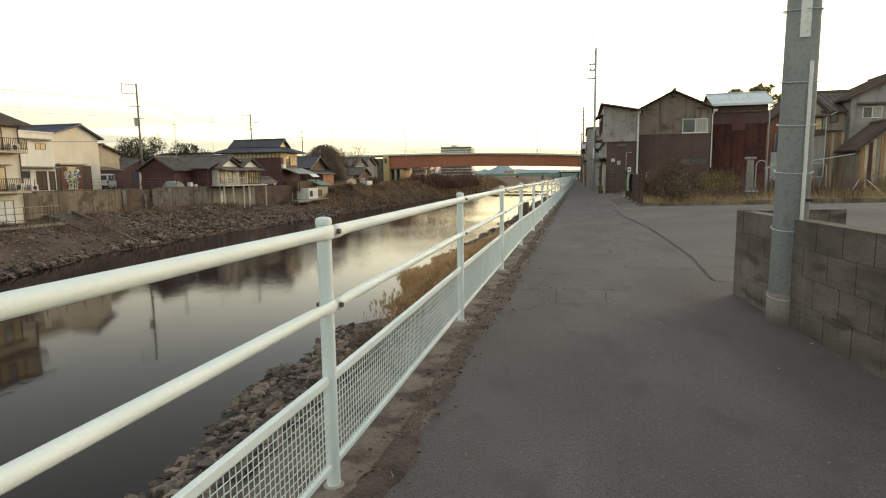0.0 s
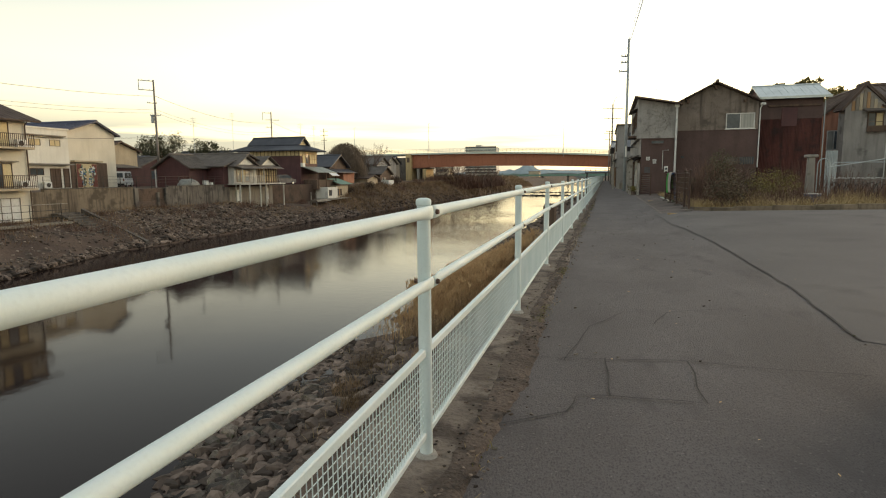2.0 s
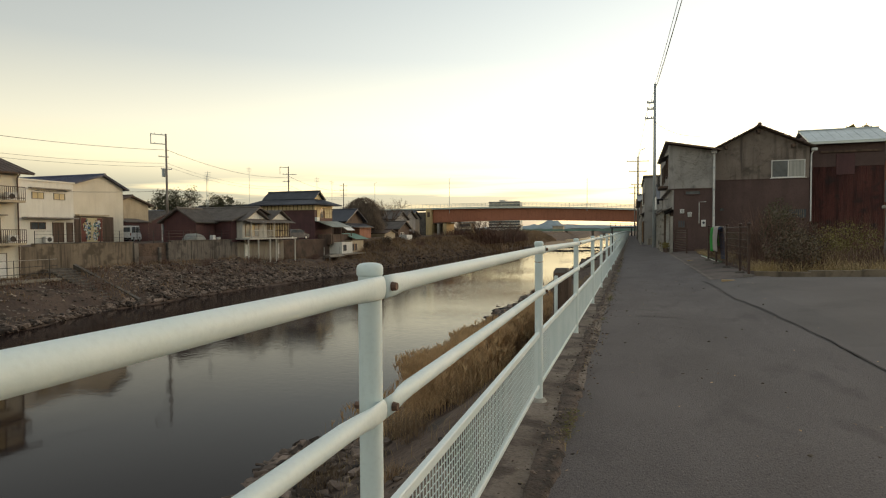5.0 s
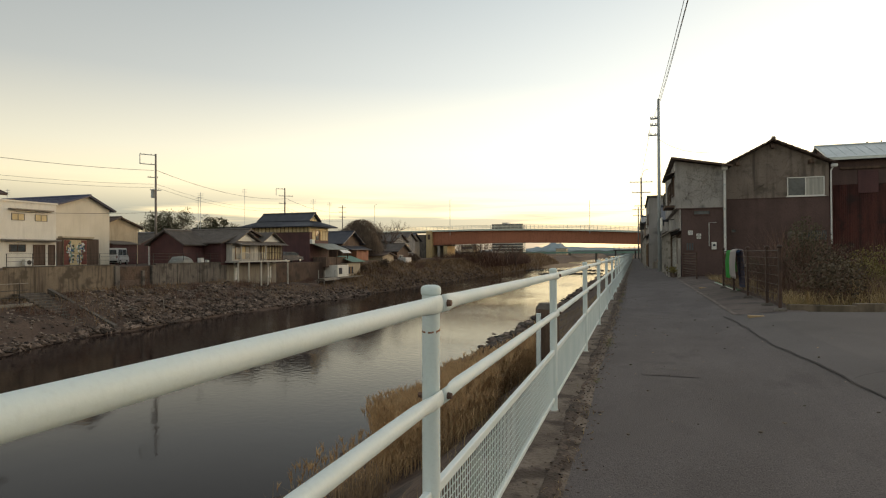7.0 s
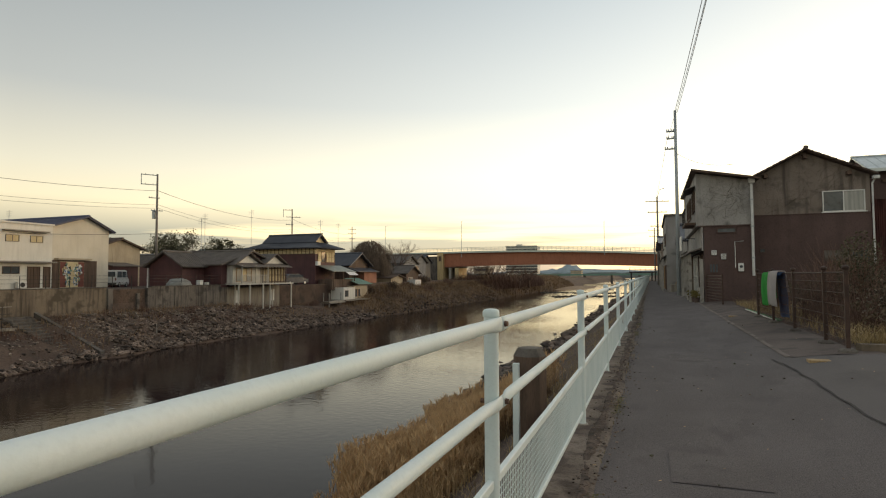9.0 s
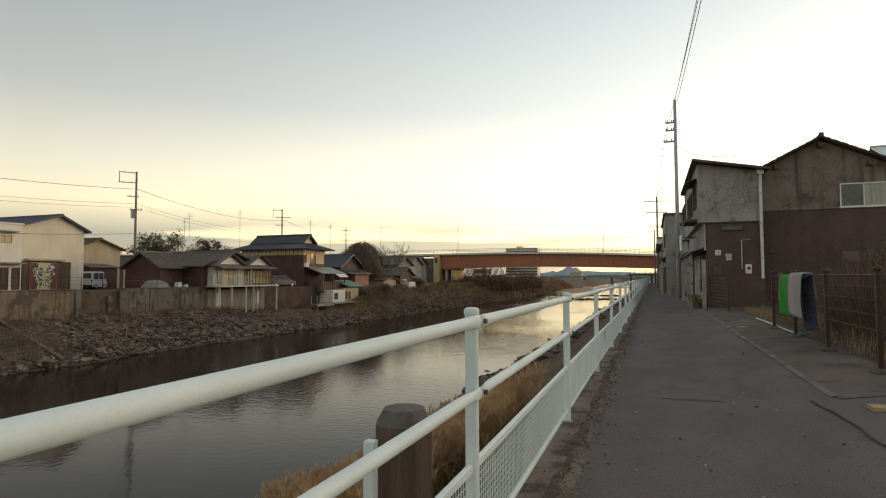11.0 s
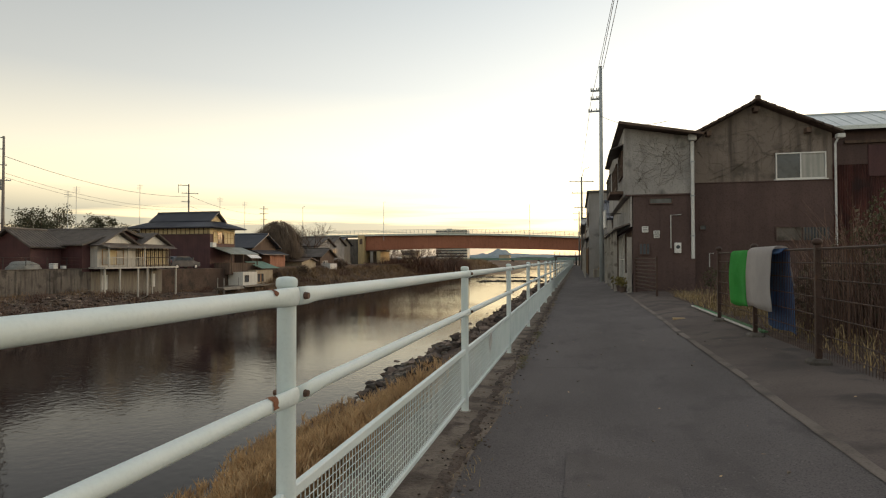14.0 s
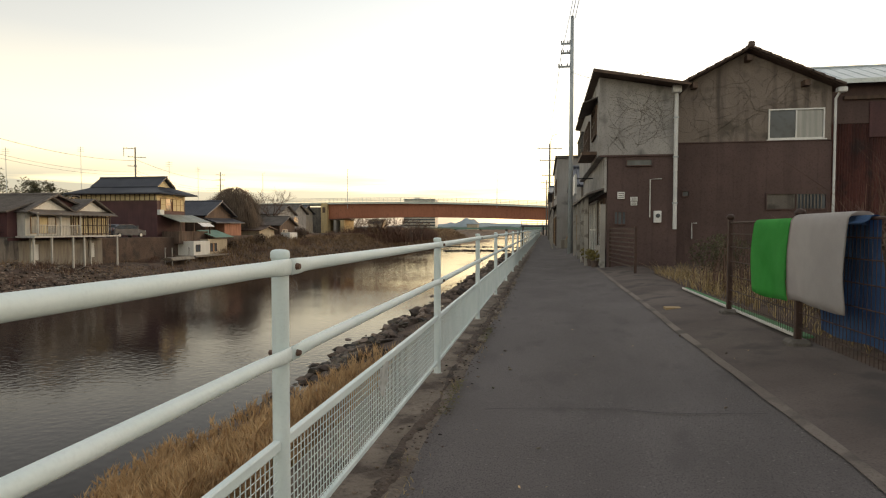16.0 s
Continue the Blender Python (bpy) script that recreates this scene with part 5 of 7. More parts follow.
# ---- far bank: embankment, stairs, railing ----
structure("wall_embankment", abox(-43.35, -43.0, 38.0, 47.2, -2.3, 0.46), "bank_wall", "tan stained concrete embankment wall of the far bank", "wall")
# the recess is a nearly flush face; its darkness is put into the soil colour
structure("wall_embankment_gap", abox(-43.35, -43.09, 47.2, 51.3, -2.3, 0.30), "soil", "dark soil face standing in for an embankment recess", "wall")
structure("wall_embankment_grey", abox(-43.35, -43.02, 51.9, 62.0, -3.0, 0.46), "stained_wall", "grey streaked concrete embankment wall of the far bank", "wall")
structure("wall_embankment_south", abox(-43.3, -43.02, -60.0, 38.0, -2.8, 0.28), "bank_wall", "stained concrete embankment wall of the far bank", "wall")
structure("wall_embankment_north", abox(-43.3, -43.02, 62.0, 96.0, -3.2, 0.2), "soil", "dark soil-coloured embankment wall of the far bank", "wall")
for k, (y, w_, x_) in enumerate(((47.2, 0.5, -42.85), (50.2, 0.3, -42.9), (51.25, 0.7, -42.8), (54.6, 0.16, -42.97), (57.7, 0.16, -42.97))):
    structure("wall_buttress_%d" % k, abox(-43.3, x_, y, y + w_, -2.6, 0.38 if k != 1 else -0.1, bevel=0.03), "stained_wall", "weathered concrete rib on the embankment wall", "wall")
for ya, yb in ((38.0, 47.3), (51.8, 62.0)):
    structure("wall_coping", abox(-43.42, -42.95, ya, yb, 0.464, 0.53, bevel=0.015), "old_concrete", "worn concrete coping on the embankment", "wall")
moss_bm = sheet(span(-42.98, -42.55, 0.11), span(39.2, 41.0, 0.12), lambda x, y: ground_z(x, y) + 0.10 + 0.06 * noise.noise((x * 4, y * 3, 0)) - 0.5 * abs(y - 40.1) ** 3)
structure("ground_moss", moss_bm, "moss", "bright green moss at the foot of the embankment", "ground", True)
rl = thing("bank_railing", (-43.3, 50, 0.44), "thin dark iron railing on the embankment", "railing")
for k in range(13):
    part("post", abox(-43.32, -43.28, 38.2 + 1.95 * k, 38.24 + 1.95 * k, 0.28, 1.5), "black_iron", rl)
for z in (0.9, 1.2, 1.48):
    part("rail", abox(-43.31, -43.29, 38.2, 61.7, z, z + 0.02), "black_iron", rl)
stair = structure("stairs_bank", abox(-43.0, -42.2, 38.4, 40.4, -3.2, -1.5), "old_concrete", "worn stone stairs down to the water", "stairs")
for k in range(14):
    part("step", abox(-42.2 + 0.42 * k, -41.7 + 0.42 * k, 38.4 + 0.05 * k, 40.4 + 0.05 * k, -4.6, -1.62 - 0.19 * k, bevel=0.02), "old_concrete", stair)
part("stair_side", aprism([(-42.2, 40.5, -1.2), (-36.3, 41.2, -3.9), (-36.3, 41.2, -4.5), (-42.2, 40.5, -2.4)], (0, 0.3, 0)), "old_concrete", stair)

# ---- cream apartment house with balconies ----
ap = house("apartment_house", -52, -42.6, 18.0, 36.6, -2.2, 5.9, 7.6, "y", "cream_wall", "tile_brown", "cream three-storey apartment house with balconies", over=0.7)
for zf in (3.55, 0.45):
    for k in range(4):
        y1 = 36.3 - 4.3 * k
        y0 = y1 - 4.0
        bal = part("balcony", abox(-42.6, -41.5, y0, y1, zf, zf + 0.16), "tan_wall", ap, "balcony with dark railing")
        bm = bmesh.new()
        for i in range(28):
            y = y0 + (y1 - y0) * i / 27
            box(bm, -41.54, -41.51, y - 0.012, y + 0.012, zf + 0.16, zf + 1.1)
        for z in (zf + 0.3, zf + 1.1):
            box(bm, -41.55, -41.5, y0, y1, z, z + 0.05)
        part("balcony_railing", bm, "iron_brown", bal)
        window(ap, "+x", y0 + 0.7, y0 + 2.9, zf + 0.2, zf + 2.05, -42.6, ("paper", "glass", "paper"), "wood_dark", 3)
        part("window_hood", abox(-42.6, -42.2, y0 + 0.5, y0 + 3.2, zf + 2.15, zf + 2.24), "plank_grey", ap)
        ac = part("air_conditioner", abox(-42.35, -42.0, y1 - 0.95, y1 - 0.2, zf + 0.17, zf + 0.75, bevel=0.02), "sign_white", bal, "white air conditioner unit")
        part("fan_grille", atube((-41.998, y1 - 0.62, zf + 0.46), (-41.985, y1 - 0.62, zf + 0.46), 0.2, seg=16), "black_iron", ac)
for k in range(4):
    y1 = 35.6 - 4.3 * k
    window(ap, "+x", y1 - 3.0, y1, -1.95, -0.1, -42.6, "sign_white", "plank_grey", 4)
part("downpipe", path_tube(bmesh.new(), [(-42.5, 36.45, -2.0), (-42.5, 36.45, 5.4), (-42.2, 36.5, 5.8)], 0.05), "wood_dark", ap)
deck = thing("timber_deck", (-41.5, 30, -2.1), "weathered timber deck with pipe railing over the bank", "deck")
part("platform", abox(-42.6, -40.4, 18, 38.0, -2.25, -2.08), "plank_grey", deck)
for k in range(8):
    y = 19.0 + 2.6 * k
    part("stilt", atube((-40.6, y, -4.4), (-40.6, y, -2.2), 0.07, seg=8), "wood_dark", deck)
    part("railing_post", atube((-40.5, y, -2.1), (-40.5, y, -0.6), 0.025, seg=6), "black_iron", deck)
for z in (-1.6, -1.1, -0.62):
    part("railing_bar", atube((-40.5, 18.5, z), (-40.5, 37.8, z), 0.022, seg=6), "black_iron" if z < -0.7 else "pale_concrete", deck)

# ---- white house and gabled house with painted shutter ----
wf = house("white_house", -62, -54, 44.6, 50.35, 0.2, 6.35, 6.35, "x", "white_wall", "white_wall", "white flat-roofed two-storey house")
for a, c in ((46.0, 47.2), (48.2, 49.4)):
    window(wf, "+x", a, c, 4.65, 5.3, -54, "paper", "plank_grey", 2)
part("window_hood", abox(-54.0, -53.55, 45.7, 49.8, 5.62, 5.74), "plank_grey", wf)
part("canopy", abox(-54.0, -53.2, 45.0, 50.3, 2.75, 2.88), "concrete", wf)
window(wf, "+x", 45.8, 47.3, 1.7, 2.4, -54, "glass", "wood_dark", 2)
window(wf, "+x", 48.0, 49.2, 0.4, 2.4, -54, "wood_dark", "wood_dark", 2)
window(wf, "+x", 49.5, 50.2, 0.4, 2.4, -54, "wood_dark", "wood_dark", 1)
acu = part("air_conditioner", abox(-53.9, -53.5, 46.9, 47.7, 0.4, 1.0, bevel=0.02), "sign_white", wf)
part("fan_grille", atube((-53.498, 47.3, 0.7), (-53.48, 47.3, 0.7), 0.22, seg=14), "black_iron", acu)
g3 = house("gabled_house", -68, -54.6, 50.4, 57.0, 0.2, 6.3, 7.55, "x", "cream_wall", "tile_blue", "cream gabled house with dark blue tile roof", ridge_at=54.3)
part("shutter_canopy", abox(-54.6, -54.0, 51.0, 54.6, 3.1, 3.28), "tan_wall", g3)
part("store_wall", abox(-54.6, -54.3, 50.6, 55.4, 0.2, 3.05), "wood_dark", g3)
shu = part("shutter", abox(-54.3, -54.2, 51.3, 53.9, 0.35, 2.95), "tan_wall", g3, "roller shutter painted with a colourful mural")
for ya, yb, m_ in ((51.32, 51.95, "rail_red"), (51.97, 52.58, "paper"), (52.6, 53.22, "paper"), (53.24, 53.88, "rail_red")):
    part("painted_leaf", abox(-54.199, -54.193, ya, yb, 0.4, 2.9), m_, shu)
rng = random.Random(21)
for i in range(420):
    zc, yc = rng.uniform(0.5, 2.8), rng.uniform(51.45, 53.75)
    u = abs(yc - 52.6)
    if math.hypot((u - 0.58) / 0.46, (zc - 2.1) / 0.62) > 1 and math.hypot((u - 0.45) / 0.36, (zc - 1.05) / 0.5) > 1:
        continue
    hw, hh = rng.uniform(0.03, 0.09), rng.uniform(0.04, 0.12)
    part("mural_patch", abox(-54.192, -54.185 + 0.00008 * i, yc - hw, yc + hw, zc - hh, zc + hh), ("sign_white", "teal_sheet", "sign_white", "blue_cloth", "black_iron", "paper")[rng.randrange(6)], shu)
h4 = house("small_house", -68, -60, 60.2, 66.0, 0.2, 4.9, 5.9, "x", "tan_wall", "tile_brown", "small tan house with brown roof")
part("annex", abox(-61.0, -57.5, 60.0, 63.5, 0.2, 2.7), "maroon_metal", h4)
part("annex_roof", aprism([(-61, 59.8, 3.2), (-57.2, 59.8, 2.6), (-57.2, 59.8, 2.7), (-61, 59.8, 3.3)], (0, 4, 0)), "tile_grey", h4)
for x, y, w_, l_, wl_, rf, ze in ((-74, 66, 8, 8, "maroon_metal", "tile_brown", 3.0), (-64, 70, 7, 8, "maroon_metal", "tile_grey", 2.6), (-72, 76, 9, 8, "tan_wall", "tile_dark", 3.0), (-66, 88, 9, 9, "tan_wall", "tile_dark", 4.2), (-80, 52, 9, 9, "tan_wall", "tile_brown", 4.4), (-64, 100, 9, 9, "gray_mortar", "tile_dark", 4.0), (-58, 112, 9, 8, "wood_dark", "tile_dark", 3.6), (-70, 120, 9, 9, "tan_wall", "tile_grey", 4.4), (-62, 134, 8, 8, "gray_mortar", "tile_dark", 4.6)):
    hb = house("back_house", x - w_ / 2, x + w_ / 2, y - l_ / 2, y + l_ / 2, 0.2, ze, ze + 1.5, "x", wl_, rf, "plain house with tile roof behind the bank houses")
    window(hb, "+x", y - 1.2, y + 1.2, 1.2, 2.4, x + w_ / 2, ("glass", "paper"), "wood_dark", 2)

# ---- long house and stilt house ----
h5 = house("long_house", -51.5, -43.0, 61.0, 70.5, 0.2, 2.7, 4.2, "x", "maroon_metal", "tile_grey", "long low dark red house with grey roof")
wing = house("gable_wing", -49.6, -45.2, 57.8, 60.9, 0.2, 2.6, 3.9, "y", "maroon_metal", "tile_grey", "low dark red gabled wing with grey roof")
part("door_post", abox(-49.75, -49.65, 57.6, 57.7, 0.2, 2.3), "sign_white", wing)
st = thing("stilt_house", (-42.6, 66.7, -2.2), "old timber house on stilts over the river bank", "house")
part("lower_wall", abox(-44.5, -43.0, 62.0, 71.4, -2.4, 0.3), "plank_grey", st)
for y0, y1, xf, zf in ((61.9, 66.6, -42.2, 3.95), (66.8, 71.4, -42.2, 4.0)):
    c = (y0 + y1) / 2
    part("gable_wall", aprism([(-43.6, y0, 0.62), (-43.6, y1, 0.62), (-43.6, y1, 2.7), (-43.6, c, zf - 0.1), (-43.6, y0, 2.7)], (xf + 43.6, 0, 0)), "weathered_white" if y0 < 65 else "tan_wall", st)
    part("gable_panel", aprism([(xf + 0.02, y0 + 0.25, 2.85), (xf + 0.02, y1 - 0.25, 2.85), (xf + 0.02, c, zf - 0.25)], (0.03, 0, 0)), "white_wall", st)
    for ye, s in ((y0, -1), (y1, 1)):
        roof_slope(st, "tile_grey", (-44.2, ye + s * 0.25, 2.58), (xf + 0.5, ye + s * 0.25, 2.58), (-44.2, c, zf), (xf + 0.5, c, zf), 0.09, 0.04)
    part("pent_roof", aprism([(xf, y0 - 0.1, 2.85), (xf + 1.0, y0 - 0.1, 2.45), (xf + 1.0, y0 - 0.1, 2.5), (xf, y0 - 0.1, 2.92)], (0, y1 - y0 + 0.2, 0)), "tile_grey", st)
dk = part("deck", abox(-43.2, -41.1, 61.7, 71.6, 0.46, 0.6), "weathered_white", st, "pale deck beam")
for y, x in ((61.9, -41.4), (63.5, -41.2), (65.8, -41.2), (67.2, -41.3), (71.4, -41.3), (62.8, -42.6), (69.3, -42.5)):
    part("stilt", abox(x - 0.065, x + 0.065, y - 0.065, y + 0.065, -3.3, 0.46), "weathered_white", st)
for i in range(9):
    y = 66.9 + 0.57 * i
    part("lattice_post", abox(-42.16, -42.08, y, y + 0.06, 0.6, 2.5), "wood_dark", st)
for z in (0.7, 1.5, 2.3):
    part("lattice_bar", abox(-42.16, -42.09, 66.9, 71.5, z, z + 0.07), "wood_dark", st)
window(st, "+x", 67.2, 71.2, 0.75, 2.3, -42.2, "paper", "wood_dark", 7, 1, t=0.04)
window(st, "+x", 62.4, 65.0, 0.8, 2.3, -42.2, ("curtain", "paper"), "wood_warm", 3)
bm = bmesh.new()
for i in range(30):
    y = 62.0 + 4.7 * i / 29
    box(bm, -41.18, -41.15, y - 0.012, y + 0.012, 0.6, 1.5)
box(bm, -41.2, -41.13, 62.0, 66.7, 1.5, 1.56)
part("veranda_railing", bm, "weathered_white", st)
for y in (62.1, 64.4, 66.6):
    part("veranda_post", abox(-41.22, -41.12, y, y + 0.1, 0.6, 2.6), "weathered_white", st)
part("veranda_roof", aprism([(-42.2, 61.8, 2.75), (-40.8, 61.8, 2.4), (-40.8, 61.8, 2.46), (-42.2, 61.8, 2.82)], (0, 5.0, 0)), "tile_grey", st)
for y in (63.2, 69.6):
    window(st, "+x", y, y + 0.8, -1.6, -0.1, -43.0, "sign_white", "plank_grey", 1)

# ---- large dark house with hipped and gabled tile roof ----
d8 = thing("big_dark_house", (-49.5, 84.6, -1.0), "large dark red clad house with black tile roof", "house")
part("wall", abox(-55, -44.6, 82.0, 87.4, -1.6, 4.6), "maroon_metal", d8)
up = part("upper_band", abox(-55.02, -44.58, 81.98, 87.42, 4.6, 5.35), "paper", d8, "cream plaster band under the eaves")
for i in range(16):
    x = -54.8 + 0.66 * i
    part("band_post", abox(x, x + 0.09, 81.93, 81.978, 4.6, 5.35), "wood_dark", up)
part("band_rail", abox(-55.05, -44.55, 81.94, 81.976, 4.52, 4.62), "wood_dark", up)
# skirt roof
zr0, zr1 = 5.35, 6.2
ov = 1.1
A0, B0 = (-55 - ov, 82 - ov), (-44.6 + ov, 87.4 + ov)
A1, B1 = (-54.2, 83.2), (-45.6, 86.2)
roof_slope(d8, "tile_dark", (A0[0], A0[1], zr0), (B0[0], A0[1], zr0), (A1[0], A1[1], zr1), (B1[0], A1[1], zr1), 0.1, 0.05, 0.3)
roof_slope(d8, "tile_dark", (B0[0], A0[1], zr0), (B0[0], B0[1], zr0), (B1[0], A1[1], zr1), (B1[0], B1[1], zr1), 0.1, 0.05, 0.3)
roof_slope(d8, "tile_dark", (A0[0], B0[1], zr0), (B0[0], B0[1], zr0), (A1[0], B1[1], zr1), (B1[0], B1[1], zr1), 0.1, 0.05, 0.3)
roof_slope(d8, "tile_dark", (A0[0], A0[1], zr0), (A0[0], B0[1], zr0), (A1[0], A1[1], zr1), (A1[0], B1[1], zr1), 0.1, 0.05, 0.3)
part("gable_wall", aprism([(-45.7, 83.2, 6.2), (-45.7, 86.2, 6.2), (-45.7, 84.7, 7.35)], (0.05, 0, 0)), "paper", d8)
for y in (83.0, 86.4):
    roof_slope(d8, "tile_dark", (-54.4, y, 6.25), (-45.2, y, 6.25), (-54.4, 84.7, 7.45), (-45.2, 84.7, 7.45), 0.1, 0.05, 0.3)
part("ridge", abox(-54.5, -45.1, 84.55, 84.85, 7.5, 7.72, bevel=0.05), "tile_dark", d8)
window(d8, "+x", 82.6, 84.6, 3.4, 4.9, -44.58, ("paper", "glass"), "wood_warm", 2, 1)
window(d8, "+x", 84.9, 87.2, 3.4, 4.9, -44.58, "paper", "wood_warm", 3, 1)
part("air_conditioner", abox(-44.57, -44.2, 82.0, 82.8, 2.9, 3.5, bevel=0.02), "sign_white", d8, "white air conditioner unit")
part("lean_to_roof", aprism([(-44.6, 82.5, 2.9), (-41.9, 82.5, 2.0), (-41.9, 82.5, 2.06), (-44.6, 82.5, 2.98)], (0, 6.6, 0)), "green_tin", d8, "grey-green sheet lean-to roof")
part("awning", aprism([(-41.9, 86.0, 1.95), (-41.2, 86.0, 1.5), (-41.2, 86.0, 1.53), (-41.9, 86.0, 1.98)], (0, 2.6, 0)), "sign_white", d8, "white awning")
for y in (82.8, 85.4, 88.8):
    part("lean_to_post", abox(-42.1, -41.98, y, y + 0.12, -0.5, 2.0), "wood_dark", d8)
part("veranda_wall", abox(-44.58, -42.3, 82.8, 88.8, -0.6, 0.9), "wood_dark", d8)

shk = thing("bank_shack", (-42, 87, -2), "white and green tin shack on stilts at the bank", "shed")
part("wall", abox(-43.0, -40.9, 83.6, 87.0, -2.0, -0.3), "white_wall", shk)
window(shk, "+x", 84.0, 84.9, -1.6, -0.7, -40.9, "glass", "wood_dark", 2)
part("annex_wall", abox(-43.0, -41.2, 87.1, 91.5, -2.0, -0.1), "tan_wall", shk)
window(shk, "+x", 87.6, 89.0, -1.7, -0.6, -41.2, ("glass", "wood_warm"), "wood_dark", 3)
part("green_roof", aprism([(-43.4, 88.0, 1.0), (-40.8, 88.0, 0.1), (-40.8, 88.0, 0.16), (-43.4, 88.0, 1.07)], (0, 4.6, 0)), "teal_sheet", shk)
part("deck", abox(-43, -40.2, 83.0, 92.5, -2.2, -2.0), "plank_grey", shk)
for k in range(7):
    y = 83.2 + 1.5 * k
    part("stilt", atube((-40.4, y, -4.0), (-40.4, y, -2.1), 0.07, seg=7), "wood_dark", shk)
jetty = thing("boat_frame", (-40.5, 80, -3), "small timber landing frame with a weathered punt", "landing")
for x, y in ((-41, 78.4), (-40, 78.2), (-40.2, 81.6)):
    part("post", atube((x, y, -4.2), (x, y, -0.9), 0.06, seg=7), "pale_concrete", jetty)
part("boat", aprism([(-41.2, 78.0, -2.3), (-40.7, 77.8, -2.0), (-39.9, 77.8, -2.0), (-39.7, 78.0, -2.3)], (0.3, 3.6, 0.05)), "plank_grey", jetty, "pale weathered punt hull")
part("brace", path_tube(bmesh.new(), [(-40, 78.2, -3.6), (-40.2, 81.6, -2.4)], 0.04), "plank_grey", jetty)

# ---- houses towards the bridge ----
h9 = house("tile_house", -53, -45, 92.5, 99, -0.6, 3.3, 5.0, "x", "wood_dark", "tile_dark", "low wooden house with blue-black tile roof", over=0.7)
part("pink_wall", abox(-44.98, -43.6, 95.0, 99.5, -1.6, 2.0), "orange_wall", h9, "faded pink wall")
part("porch_roof", aprism([(-45, 92.0, 2.6), (-43, 92.0, 2.0), (-43, 92.0, 2.1), (-45, 92.0, 2.75)], (0, 7.6, 0)), "tile_dark", h9)
hs_ = house("block_hut", -46.5, -42.5, 103, 108, -1.6, 1.0, 1.5, "x", "tan_wall", "tile_brown", "small tan walled hut with rusty roof")
for y0, y1, x0, x1, ze, zr, wl_, rf in ((112, 118, -50, -43.5, 1.9, 3.2, "wood_dark", "tile_grey"), (119, 126, -54, -47.2, 4.0, 5.5, "gray_mortar", "tile_grey"), (127, 134, -56, -48.2, 4.4, 6.0, "gray_mortar", "tile_grey"), (136, 143, -59, -50.5, 4.6, 6.2, "plank_grey", "tile_dark")):
    hb = house("bank_house", x0, x1, y0, y1, -1.4, ze, zr, "x", wl_, rf, "grey boarded house on the bank near the bridge", over=0.5)
    window(hb, "+x", y0 + 1, y0 + 3, ze - 2.0, ze - 0.8, x1, ("glass", "curtain"), "alu", 2)
    window(hb, "-y", x1 - 3, x1 - 1, ze - 2.2, ze - 1.0, y0, "glass", "wood_dark", 2)
    part("shed", abox(x1, x1 + 1.6, y0 + 0.5, y0 + 3.5, -1.6, 0.6), "sign_white" if y0 == 112 else "plank_grey", hb)

